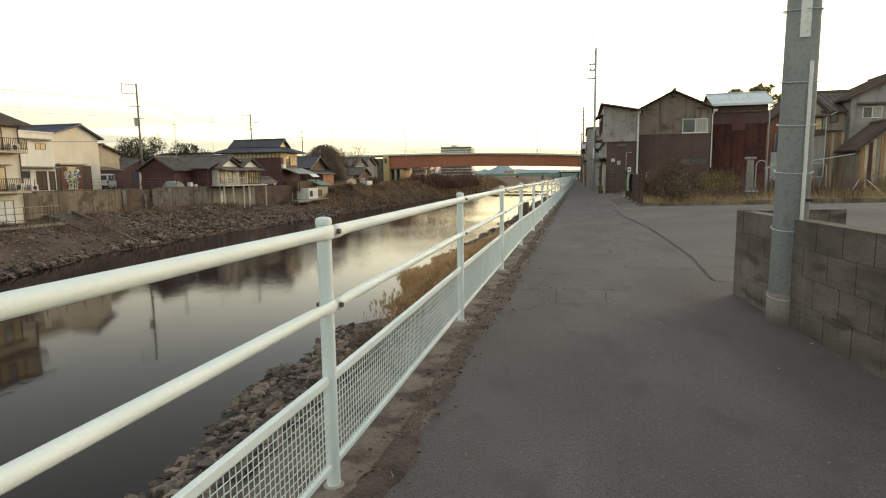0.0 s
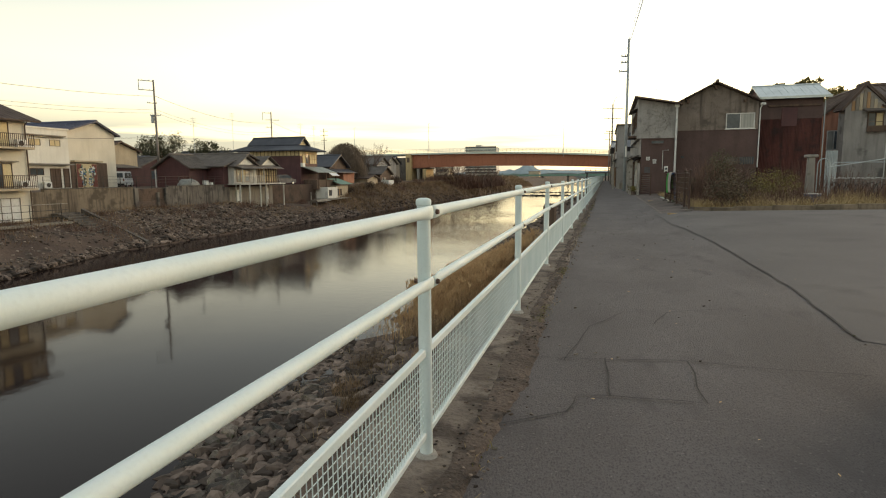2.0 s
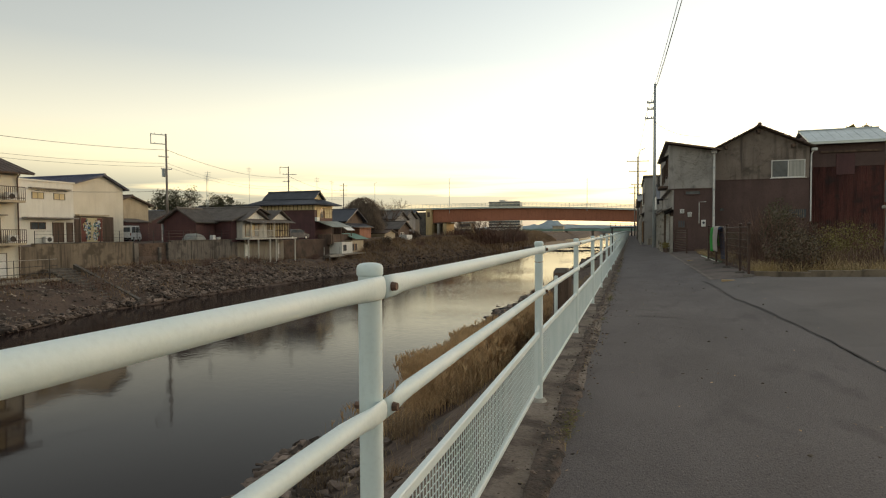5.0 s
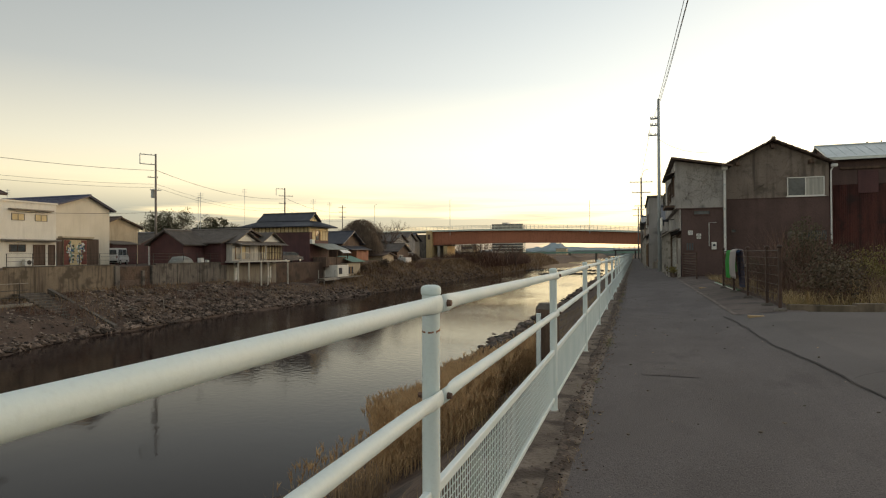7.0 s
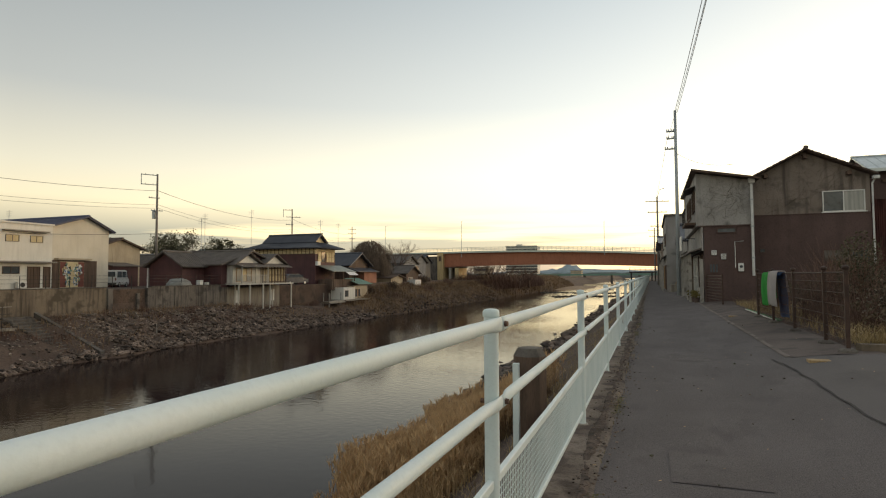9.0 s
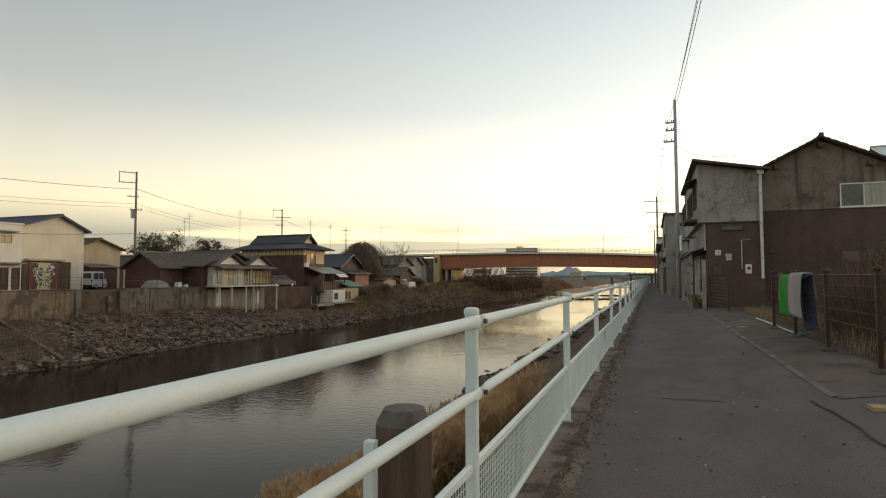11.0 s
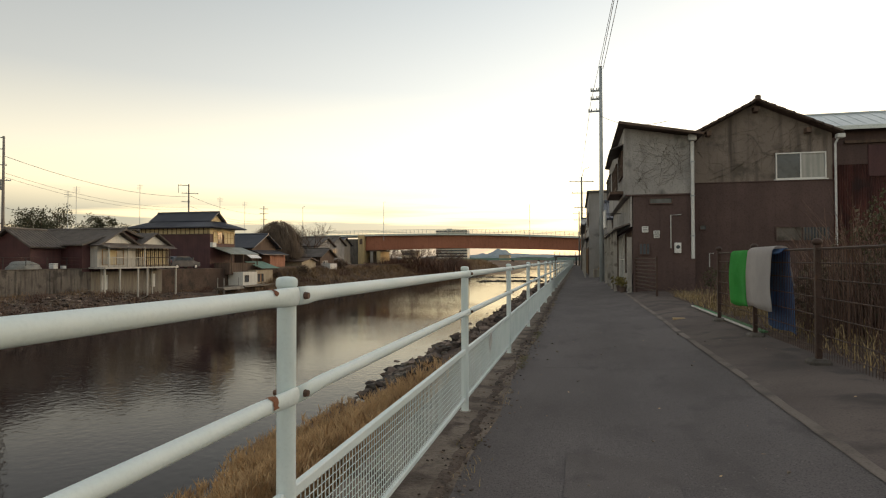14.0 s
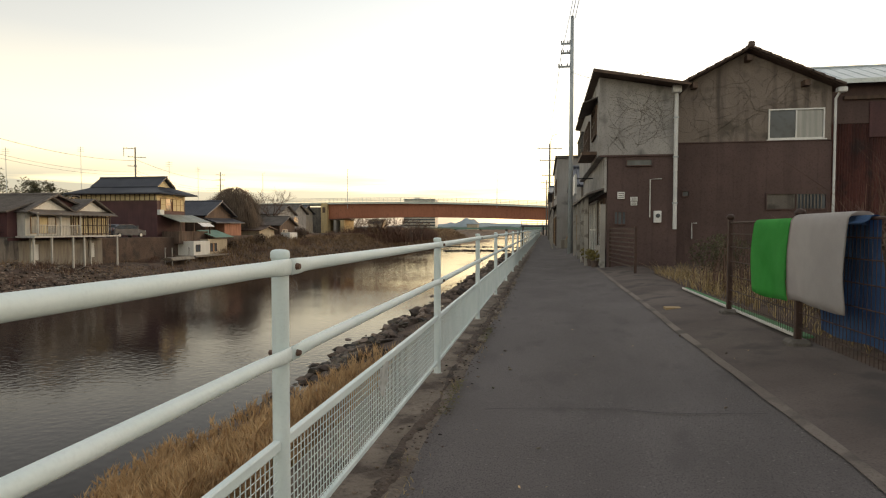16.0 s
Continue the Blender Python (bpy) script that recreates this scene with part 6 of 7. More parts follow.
# ---- vehicles on the far bank ----
def car(name, x, y, z, L, W, H, rot, paint, label, van=False):
    root = thing(name, (0, 0, 0), label, "van" if van else "car")
    k = H
    if van:
        prof = [(-L / 2, 0.25), (L / 2, 0.25), (L / 2, 0.8), (L / 2 - 0.25, 1.05), (L / 2 - 0.75, H), (-L / 2 + 0.1, H), (-L / 2, 0.9)]
        gl = [(L / 2 - 0.4, 1.08), (L / 2 - 0.78, H - 0.15), (-L / 2 + 0.15, H - 0.15), (-L / 2 + 0.1, 1.08)]
    else:
        prof = [(-L / 2, 0.25), (L / 2, 0.25), (L / 2, 0.7), (L / 2 - 1.0, 0.95), (L / 2 - 1.7, H), (-L / 2 + 0.7, H), (-L / 2 + 0.1, 0.95), (-L / 2, 0.8)]
        gl = [(L / 2 - 1.15, 0.97), (L / 2 - 1.72, H - 0.1), (-L / 2 + 0.75, H - 0.1), (-L / 2 + 0.35, 0.97)]
    bm = aprism([(px, -W / 2, pz) for px, pz in prof], (0, W, 0))
    bmesh.ops.bevel(bm, geom=bm.edges[:], offset=0.06, segments=2, affect="EDGES")
    part("body", bm, paint, root, smooth=False)
    for s in (-1, 1):
        part("side_window", aprism([(px, s * (W / 2 + 0.004), pz) for px, pz in gl], (0, s * 0.012, 0)), "glass", root)
        for px in (-L / 2 + 0.7, L / 2 - 0.75):
            wh = part("wheel", atube((px, s * (W / 2 - 0.14), 0.28), (px, s * (W / 2 + 0.02), 0.28), 0.28, seg=16), "rubber", root)
            part("rim", atube((px, s * (W / 2 + 0.02), 0.28), (px, s * (W / 2 + 0.03), 0.28), 0.17, seg=12), "alu", wh)
    part("rear_window", abox(-L / 2 - 0.012, -L / 2 + 0.02, -W * 0.38, W * 0.38, 0.62 * H, 0.9 * H) if van else abox(-L / 2 + 0.3, -L / 2 + 0.42, -W * 0.36, W * 0.36, 1.0, H - 0.08), "glass", root)
    for q in (-0.12, 0.22):
        part("window_pillar", abox(L * q, L * q + 0.09, -W / 2 - 0.02, W / 2 + 0.02, 1.05 if van else 0.97, H - 0.12), paint, root)
    part("bumper", abox(-L / 2 - 0.06, -L / 2 + 0.04, -W * 0.46, W * 0.46, 0.28, 0.48, bevel=0.02), "rubber", root)
    for s in (-1, 1):
        part("headlight", abox(L / 2 - 0.02, L / 2 + 0.015, s * W * 0.36 - 0.12, s * W * 0.36 + 0.12, 0.6, 0.76), "sign_white", root)
        part("tail_light", abox(-L / 2 - 0.015, -L / 2 + 0.02, s * W * 0.42 - 0.06, s * W * 0.42 + 0.06, 0.75, 1.05), "rail_red", root)
    root.matrix_basis = pose(x, y, z, 0, 0, rot)
    return root


car("van", -56.2, 59.4, 0.25, 3.4, 1.48, 1.9, 118, "car_white", "small white van parked by the house", True)
car("parked_car", -44.6, 76.6, 0.25, 4.2, 1.7, 1.45, 80, "car_grey", "dark grey car parked between the houses")
tarp = bmesh.new()
bmesh.ops.create_icosphere(tarp, subdivisions=4, radius=1.0)
for v in tarp.verts:
    v.co = Vector((v.co.x * 0.9, v.co.y * 1.5, max(0, v.co.z) ** 0.7 * 0.95)) * (1 + 0.12 * noise.noise(v.co * 3))
    v.co += Vector((-44.1, 56.3, 0.25))
tagged(part("covered_car", tarp, "tarp", None, smooth=True), "car wrapped in a grey-green tarpaulin", "car")
for x, y, s in ((-43.9, 58.9, 0.5), (-44.0, 60.0, 0.35)):
    tagged(part("storage_box", abox(x - s / 2, x + s / 2, y - s / 2, y + s / 2, 0.25, 0.25 + s * 1.5, bevel=0.03), "sign_white", None), "pale storage box on the bank", "box")

# ---- girder bridge ----
br = thing("girder_bridge", (-24, 154, 0), "orange steel girder road bridge with pale railings", "bridge")
A, B = Vector((-49.6, 150, 0)), Vector((8, 152, 0))
N = 28
top, bot = [], []
for i in range(N + 1):
    f = i / N
    p = A.lerp(B, f)
    zt = 7.0 - 1.3 * f + 0.55 * math.sin(math.pi * f)
    zb_ = 3.6 - 0.3 * f + 0.55 * math.sin(math.pi * min(1.0, f * 1.12) ** 0.9)
    top.append((p.x, p.y, zt))
    bot.append((p.x, p.y, zb_))
part("girder", prism(bmesh.new(), top + bot[::-1], (0, 0.35, 0)), "bridge_steel", br)
part("girder", prism(bmesh.new(), [(x, y + 6.5, z) for x, y, z in top + bot[::-1]], (0, 0.35, 0)), "bridge_steel", br)
part("bottom_flange", prism(bmesh.new(), [(x, y - 0.15, z) for x, y, z in bot] + [(x, y - 0.15, z - 0.06) for x, y, z in bot[::-1]], (0, 0.6, 0)), "bridge_steel", br)
ext = [(-110, 148, 6.4)] + top + [(60, 154, 4.6)]
part("deck", prism(bmesh.new(), [(x, y - 0.9, z + 0.004) for x, y, z in ext] + [(x, y - 0.9, z + 0.42) for x, y, z in ext[::-1]], (0, 8.6, 0)), "pale_green", br, "pale concrete deck edge")
for z_, yy in ((0.75, -0.8), (1.05, -0.8), (1.35, -0.8)):
    pts = [(x, y + yy, z + z_) for x, y, z in ext]
    part("railing", path_tube(bmesh.new(), pts, 0.045, 5), "pale_green", br)
for i in range(0, 76):
    f = i / 75
    x = -62 + 75 * f
    z = np.interp(x, [q[0] for q in ext], [q[2] for q in ext])
    y = np.interp(x, [q[0] for q in ext], [q[1] for q in ext])
    part("railing_post", abox(x, x + 0.08, y - 0.84, y - 0.76, z + 0.42, z + 1.38), "pale_green", br)
pier = part("pier", abox(-50.9, -49.4, 148.8, 158, -3.5, 7.2, bevel=0.05), "bridge_tan", br)
# flat dark plate on the face; the niche's inner shade is painted as colour
part("pier_niche", abox(-50.5, -49.8, 148.74, 148.79, 5.0, 6.3), "wood_dark", pier)
part("pier_arch", abox(-46.6, -45.6, 150, 157, -3.5, 3.6), "bridge_tan", br)
part("pier_arch", abox(-48.2, -47.6, 150, 157, -3.5, 3.4), "pale_concrete", br)
part("abutment", abox(-112, -51, 149.5, 157, -2, 6.3), "old_concrete", br)
part("bearing", abox(-49.3, -45.4, 150, 157, 3.3, 3.62), "wood_dark", br)
for x, zt in ((-44.7, 15.1), (-9.7, 13.8), (-66, 14.5)):
    lp = thing("bridge_lamp", (x, 149.6, 7), "thin street lamp on the bridge", "street lamp")
    part("mast", atube((x, 149.8, 6.0), (x, 149.8, zt), 0.07, 0.05, seg=7), "galv", lp)
    part("arm", path_tube(bmesh.new(), [(x, 149.8, zt), (x, 151.0, zt + 0.25)], 0.04), "galv", lp)

sl = thing("sluice_walkway", (-1.5, 146, 0), "dark steel sluice walkway at the end of the path", "walkway")
part("beam", abox(-4.2, 1.6, 145.6, 146.4, 1.75, 2.05), "black_iron", sl)
for z in (2.45, 2.85):
    part("rail", abox(-4.2, 1.6, 145.62, 145.68, z, z + 0.06), "black_iron", sl)
for k in range(6):
    x = -4.1 + 1.12 * k
    part("post", abox(x, x + 0.08, 145.6, 145.7, 2.05, 2.9), "black_iron", sl)
for x in (-3.9, 0.4):
    part("leg", abox(x, x + 0.35, 145.7, 146.3, -5.0, 1.75), "black_iron", sl)

# ---- distance beyond the bridge ----
fb = thing("far_apartment", (-110, 620, 0), "long white apartment block far beyond the bridge", "building")
part("wall", abox(-152, -117, 640, 655, 0, 33), "white_wall", fb)
for k in range(10):
    part("balcony_band", abox(-152, -117, 638.8, 639.9, 4.2 + 3.1 * k, 5.9 + 3.1 * k), "glass", fb)
part("stair_tower", abox(-140, -134, 639, 655, 33, 35.5), "white_wall", fb)
for x0, x1, y, z in ((-96, -88, 330, 6), (-58, -50, 460, 4.5)):
    fb = thing("far_building", (x0, y, 0), "pale building in the hazy distance", "building")
    part("wall", abox(x0, x1, y, y + 10, 0, z), "tan_wall", fb)
    part("roof", abox(x0 - 0.4, x1 + 0.4, y - 0.4, y + 10.4, z + 0.004, z + 0.5), "gray_mortar", fb)
    for k in range(int(z / 3)):
        part("window_band", abox(x0 + 0.8, x1 - 0.8, y - 0.06, y - 0.004, 1 + 3 * k, 2.3 + 3 * k), "glass", fb)
fbr = thing("far_green_bridge", (-20, 420, 0), "low green bridge in the distance", "bridge")
part("deck", abox(-90, 60, 420, 426, 1.0, 2.2), "teal_sheet", fbr)
for k in range(8):
    part("pier", abox(-80 + 18 * k, -78.6 + 18 * k, 421, 425, -6, 1.0), "old_concrete", fbr)
part("rail", abox(-90, 60, 419.9, 420, 3.0, 3.15), "teal_sheet", fbr)


def hill(name, x0, x1, y, hmax, seed, label):
    bm = bmesh.new()
    prev = None
    k = 60
    for i in range(k + 1):
        f = i / k
        x = x0 + (x1 - x0) * f
        hgt = hmax * (math.sin(math.pi * f) ** 1.8) * (0.55 + 0.45 * noise.noise((f * 4, seed, 0)) + 0.12 * noise.noise((f * 17, seed, 1)))
        a = bm.verts.new((x, y, -5))
        c = bm.verts.new((x, y + 150, max(2, hgt)))
        d = bm.verts.new((x, y + 500, -5))
        if prev:
            bm.faces.new((prev[0], a, c, prev[1]))
            bm.faces.new((prev[1], c, d, prev[2]))
        prev = (a, c, d)
    return structure(name, bm, "hazed_hill", label, "backdrop", True)


tl_bm = bmesh.new()
prev = None
for i in range(700):
    x = -2200 + 4.6 * i
    top = 4.5 + 2.6 * noise.noise((x * 0.012, 1, 0)) + 1.6 * noise.noise((x * 0.06, 2, 0)) + 1.0 * noise.noise((x * 0.3, 3, 0))
    row = [tl_bm.verts.new((x, 850, -3)), tl_bm.verts.new((x, 852, max(1.5, top))), tl_bm.verts.new((x, 880, -3))]
    if prev:
        tl_bm.faces.new((prev[0], row[0], row[1], prev[1]))
        tl_bm.faces.new((prev[1], row[1], row[2], prev[2]))
    prev = row
structure("backdrop_treeline", tl_bm, "hazed_trees", "line of trees along the far shore tinted haze grey", "backdrop", True)
# the hills' pale blue is air haze put into the material
hill("backdrop_hill_a", -630, -200, 2900, 100, 3.0, "hill on the horizon tinted haze blue")
hill("backdrop_hill_b", -1600, 900, 3300, 62, 7.0, "hills on the horizon tinted haze blue")
hill("backdrop_hill_c", -3000, -900, 3000, 70, 5.0, "hills on the horizon tinted haze blue")
bank = structure("ground_sandbar", sheet(span(-62, -12, 2.5), span(225, 330, 6), lambda x, y: -4.9 + (0.9 + 0.7 * smooth(-30, -50, x)) * max(0, math.sin(math.pi * (y - 225) / 105)) ** 0.5 * smooth(-16, -30, x) + 0.25 * noise.noise((x * 0.1, y * 0.1, 0))), "bank_straw", "low brown reed bank in the river beyond the bridge", "ground", True)
bank = structure("ground_sandbar_far", sheet(span(-70, -4, 4), span(335, 380, 5), lambda x, y: -4.9 + 0.9 * max(0, math.sin(math.pi * (y - 335) / 45)) ** 0.5), "dry_grass", "low brown bank across the river", "ground", True)

# ---- stones, reeds, weeds, trees ----
def rock_mesh(seed):
    """A broken stone: the hull of a few scattered points, so that it has flat faces and sharp arrises."""
    rr = random.Random(seed * 17 + 3)
    ax = Vector((rr.uniform(0.8, 1.25), rr.uniform(0.6, 1.0), rr.uniform(0.42, 0.7)))
    bm = bmesh.new()
    for i in range(15):
        d = Vector((rr.gauss(0, 1), rr.gauss(0, 1), rr.gauss(0, 1))).normalized() * rr.uniform(0.85, 1.1)
        bm.verts.new((d.x * ax.x, d.y * ax.y, d.z * ax.z))
    hull = bmesh.ops.convex_hull(bm, input=bm.verts[:])
    bmesh.ops.delete(bm, geom=[g for g in hull["geom_interior"] if isinstance(g, bmesh.types.BMVert)], context="VERTS")
    me = bpy.data.meshes.new("rock")
    bm.to_mesh(me)
    bm.free()
    me.materials.append(M["rock"])
    return me


ROCKS = [rock_mesh(s) for s in range(8)]
ROCK_V = [np.array([v.co[:] for v in me.vertices]) for me in ROCKS]
ROCK_F = [[tuple(p.vertices) for p in me.polygons] for me in ROCKS]


def soup(name, items, mat, label, category, smooth=False):
    """Many pieces joined into one mesh of kind stuff; items are (verts, faces)."""
    verts, faces = [], []
    for vs, fs in items:
        k = len(verts)
        verts.extend(map(tuple, vs))
        faces.extend(tuple(i + k for i in f) for f in fs)
    me = bpy.data.meshes.new(name)
    me.from_pydata(verts, [], faces)
    if smooth:
        me.polygons.foreach_set("use_smooth", [True] * len(me.polygons))
    me.materials.append(M[mat])
    return tagged(new(name, me), label, category, "", "stuff")


def rock_at(rr, x, y, s, sink=0.3):
    z = ground_z(x, y)
    return (Matrix.Translation((x, y, max(z, WATER - 0.25) + s * (0.45 - sink))) @ Euler((rr.uniform(-0.4, 0.4), rr.uniform(-0.4, 0.4), rr.uniform(0, 6.3))).to_matrix().to_4x4() @ Matrix.Diagonal((s, s, s, 1)))


rr = random.Random(11)
near = structure("rocks_near_bank", abox(-8.2, -7.9, 2.0, 2.3, WATER - 0.4, WATER + 0.02), "rock", "loose grey riprap stones along the near water edge", "rocks")
made = 0
while made < 290:
    y = rr.uniform(2.0, 16.0) if rr.random() < 0.68 else rr.uniform(33, 54)
    x = shore_near(y) + (rr.gauss(0.7, 0.9) if y < 20 else rr.gauss(0.3, 0.55))
    s = rr.uniform(0.12, 0.36) if y < 20 else rr.uniform(0.2, 0.5)
    ob = new("rock", ROCKS[rr.randrange(8)])
    ob.parent = near
    ob.matrix_basis = rock_at(rr, x, y, s)
    made += 1
items = []


def add_rock(x, y, s, flat=1.0):
    k = rr.randrange(8)
    m = np.array(rock_at(rr, x, y, s))
    v = ROCK_V[k] @ m[:3, :3].T * np.array([1, 1, flat]) + m[:3, 3] * np.array([1, 1, 1])
    if flat != 1.0:
        v[:, 2] += m[2, 3] * 0
    items.append((v, ROCK_F[k]))


for i in range(650):
    y = rr.uniform(34, 150)
    add_rock(shore_near(y) + rr.gauss(0.3, 0.7), y, rr.uniform(0.2, 0.55))
for i in range(260):
    y = rr.uniform(0, 17)
    add_rock(shore_near(y) + rr.gauss(0.4, 0.9), y, rr.uniform(0.06, 0.2))
for i in range(2600):
    y = rr.uniform(1.0, 19.0)
    add_rock(shore_near(y) + rr.uniform(-0.5, 3.4) * rr.random() ** 0.8, y, rr.uniform(0.06, 0.27))
for i in range(900):
    y = rr.uniform(-2.0, 16.0)
    x = shore_near(y) + 2.0 + (-0.9 - shore_near(y) - 2.0) * rr.random() ** 1.6
    add_rock(x, y, rr.uniform(0.03, 0.14))
soup("rocks_near_far", items, "rock_many", "loose stones along the near water edge", "rocks")
items = []
for i in range(4600):
    y = rr.uniform(18, 150) if rr.random() < 0.5 else rr.uniform(22, 75)
    s = shore_far(y)
    if y < 43 and rr.random() < 0.5:
        continue
    add_rock(s - 0.1 - abs(rr.gauss(0, 1.1 if y > 43 else 0.35)), y, rr.uniform(0.08, 0.3) * (1.3 if y > 75 else 1.0))
for i in range(1100):
    y = rr.uniform(43.5, 68)
    add_rock(rr.uniform(-42.0, -37), y, rr.uniform(0.05, 0.26))
soup("rocks_far_bank", items, "rock_many", "heaped riprap stones along the far bank", "rocks")
items = []
for i in range(150):
    f = rr.random()
    x, y = -24 + 15 * f + rr.gauss(0, 0.5), 165 + 6 * f + rr.gauss(0, 1.2)
    k = rr.randrange(8)
    s = rr.uniform(0.25, 0.7)
    items.append((ROCK_V[k] * s + np.array([x, y, WATER]), ROCK_F[k]))
for i in range(120):
    f = rr.random()
    x, y = -33 + 26 * f + rr.gauss(0, 0.5), 200 + rr.gauss(0, 1.5)
    k = rr.randrange(8)
    items.append((ROCK_V[k] * rr.uniform(0.25, 0.7) + np.array([x, y, WATER]), ROCK_F[k]))
soup("rocks_weir", items, "rock", "line of stones across the river at the weir", "rocks")


def blade(rr, x, y, z, h, w, lean, segs=3):
    """One bent stalk as a thin folded strip."""
    a = rr.uniform(0, 6.283)
    d = np.array([math.cos(a), math.sin(a), 0])
    side = np.array([-d[1], d[0], 0]) * w
    vs, fs = [], []
    for i in range(segs + 1):
        f = i / segs
        c = np.array([x, y, z]) + d * (lean * h * f * f) + np.array([0, 0, h * f * (1 - 0.25 * lean * f)])
        k = 1 - 0.75 * f
        vs += [c - side * k, c + side * k]
        if i:
            b = 2 * i
            fs.append((b - 2, b - 1, b + 1, b))
    return vs, fs


def reed(rr, x, y, z, h):
    vs, fs = blade(rr, x, y, z, h, 0.007, rr.uniform(0.05, 0.35))
    tip = (vs[-1] + vs[-2]) / 2
    a = rr.uniform(0, 6.283)
    d = np.array([math.cos(a), math.sin(a), 0])
    for turn in range(6):
        b3 = a + turn * 1.05 + rr.uniform(-0.3, 0.3)
        s = np.array([math.cos(b3), math.sin(b3), 0])
        k = len(vs)
        L = rr.uniform(0.16, 0.32)
        wdt = rr.uniform(0.007, 0.016)
        vs += [tip - np.array([0, 0, 0.04]), tip + s * wdt + np.array([0, 0, L * 0.35]), tip + s * 0.07 + d * 0.05 + np.array([0, 0, L]), tip - s * wdt + np.array([0, 0, L * 0.4])]
        fs.append((k, k + 1, k + 2, k + 3))
    for q in range(2):
        k = len(vs)
        zz = h * rr.uniform(0.25, 0.7)
        b2 = rr.uniform(0, 6.283)
        e = np.array([math.cos(b2), math.sin(b2), 0])
        o = np.array([x, y, z + zz])
        n_ = np.array([-e[1], e[0], 0]) * 0.007
        mid, end = o + e * 0.12 + np.array([0, 0, 0.13]), o + e * 0.25 + np.array([0, 0, 0.10])
        vs += [o - n_, o + n_, mid + n_, mid - n_, end]
        fs += [(k, k + 1, k + 2, k + 3), (k + 3, k + 2, k + 4)]
    return vs, fs


rr = random.Random(5)
items = []
for lo, hi, count in ((18.5, 22.5, 1500), (22, 31, 12000), (31, 34, 900)):
    for i in range(count):
        y = rr.uniform(lo, hi)
        x = -6.3 + 0.9 * noise.noise((y * 0.35, 3, 3)) + (1.4 + 1.9 * smooth(18, 23, y)) * rr.random() ** 1.1
        if noise.noise((x * 0.6, y * 0.35, 2)) < (-0.30 if y < 19 or y > 30 else -0.55):
            continue
        if y < 22.5 and rr.random() > smooth(18.3, 22.5, y):
            continue
        z = ground_z(x, y) - 0.05
        items.append(reed(rr, x, y, z, rr.uniform(0.5, 1.05) * (0.7 + 0.3 * smooth(16, 19, y) + 0.25 * smooth(19, 22, y)) * (0.55 + 0.45 * smooth(-2.2, -3.4, x))))
soup("reeds", items, "reed", "dense dry golden reeds on the near bank", "reeds")
items = []
for i in range(9000):
    y = rr.uniform(-3, 60)
    t = rr.random() ** 0.8
    x = -0.5 + (shore_near(y) + 0.6) * t
    if noise.noise((x * 0.7, y * 0.5, 6)) < (0.18 if y < 14 else -0.05):
        continue
    items.append(blade(rr, x, y, ground_z(x, y) - 0.02, rr.uniform(0.12, 0.42), 0.006, rr.uniform(0.2, 1.1), 2))
soup("bank_grass", items, "dry_grass", "short dry grass on the near bank", "grass")
items = []
for i in range(24000):
    y = rr.uniform(18, 150)
    x = -43 + (shore_far(y) + 42.2) * rr.random() ** 1.3
    if noise.noise((x * 0.35, y * 0.18, 6)) < (-0.02 if y < 75 else -0.15):
        continue
    items.append(blade(rr, x, y, ground_z(x, y) - 0.05, rr.uniform(0.15, 0.6), 0.016, rr.uniform(0.4, 1.3), 2))
for i in range(7000):
    y = rr.uniform(165, 300)
    x = -46 + (shore_far(y) + 46.2) * rr.random()
    items.append(blade(rr, x, y, ground_z(x, y) - 0.05, rr.uniform(0.7, 2.0), 0.08, rr.uniform(0.4, 1.2), 2))
for i in range(15000):
    y = rr.uniform(84, 172)
    x = -43 + (shore_far(y) + 43.2) * rr.random()
    items.append(blade(rr, x, y, ground_z(x, y) - 0.05, rr.uniform(0.3, 1.1), 0.03, rr.uniform(0.4, 1.2), 2))
soup("far_bank_grass", items, "bank_straw", "dry brown grass on the far bank", "grass")


def twig_clump(rr, x, y, z, r, h, count, leafy=0.0, tw=0.006):
    out = []
    for i in range(count):
        a, q = rr.uniform(0, 6.283), r * math.sqrt(rr.random())
        hh = h * rr.uniform(0.45, 1.0) * (1 - 0.4 * (q / r) ** 2)
        out.append(blade(rr, x + q * math.cos(a), y + q * math.sin(a), z, hh, tw, rr.uniform(0.1, 0.7)))
    return out


def leaf_quad(rr, c, s):
    u = Vector((rr.gauss(0, 1), rr.gauss(0, 1), rr.gauss(0, 1))).normalized()
    v = u.orthogonal().normalized()
    w = u.cross(v)
    c = Vector(c)
    return [c - v * s, c + w * s * 0.55, c + v * s, c - w * s * 0.55], [(0, 1, 2, 3)]


def leaf_cloud(rr, c, r, count, s, gap=0.0, seed=0.0):
    out = []
    while len(out) < count:
        d = Vector((rr.gauss(0, 1), rr.gauss(0, 1), rr.gauss(0, 1))).normalized() * (rr.random() ** 0.45)
        n_ = noise.noise(d * 2.6 + Vector((seed, 0, 0)))
        if n_ < gap:
            if rr.random() < 0.9:
                continue
        k = 1 + 0.25 * noise.noise(d * 3.1 + Vector((0, seed, 0)))
        out.append(leaf_quad(rr, (c[0] + d.x * r[0] * k, c[1] + d.y * r[1] * k, c[2] + d.z * r[2] * k), s * rr.uniform(0.6, 1.3)))
    return out


def join(items):
    bm = bmesh.new()
    for vs, fs in items:
        b = [bm.verts.new(v) for v in vs]
        for f in fs:
            bm.faces.new([b[i] for i in f])
    return bm


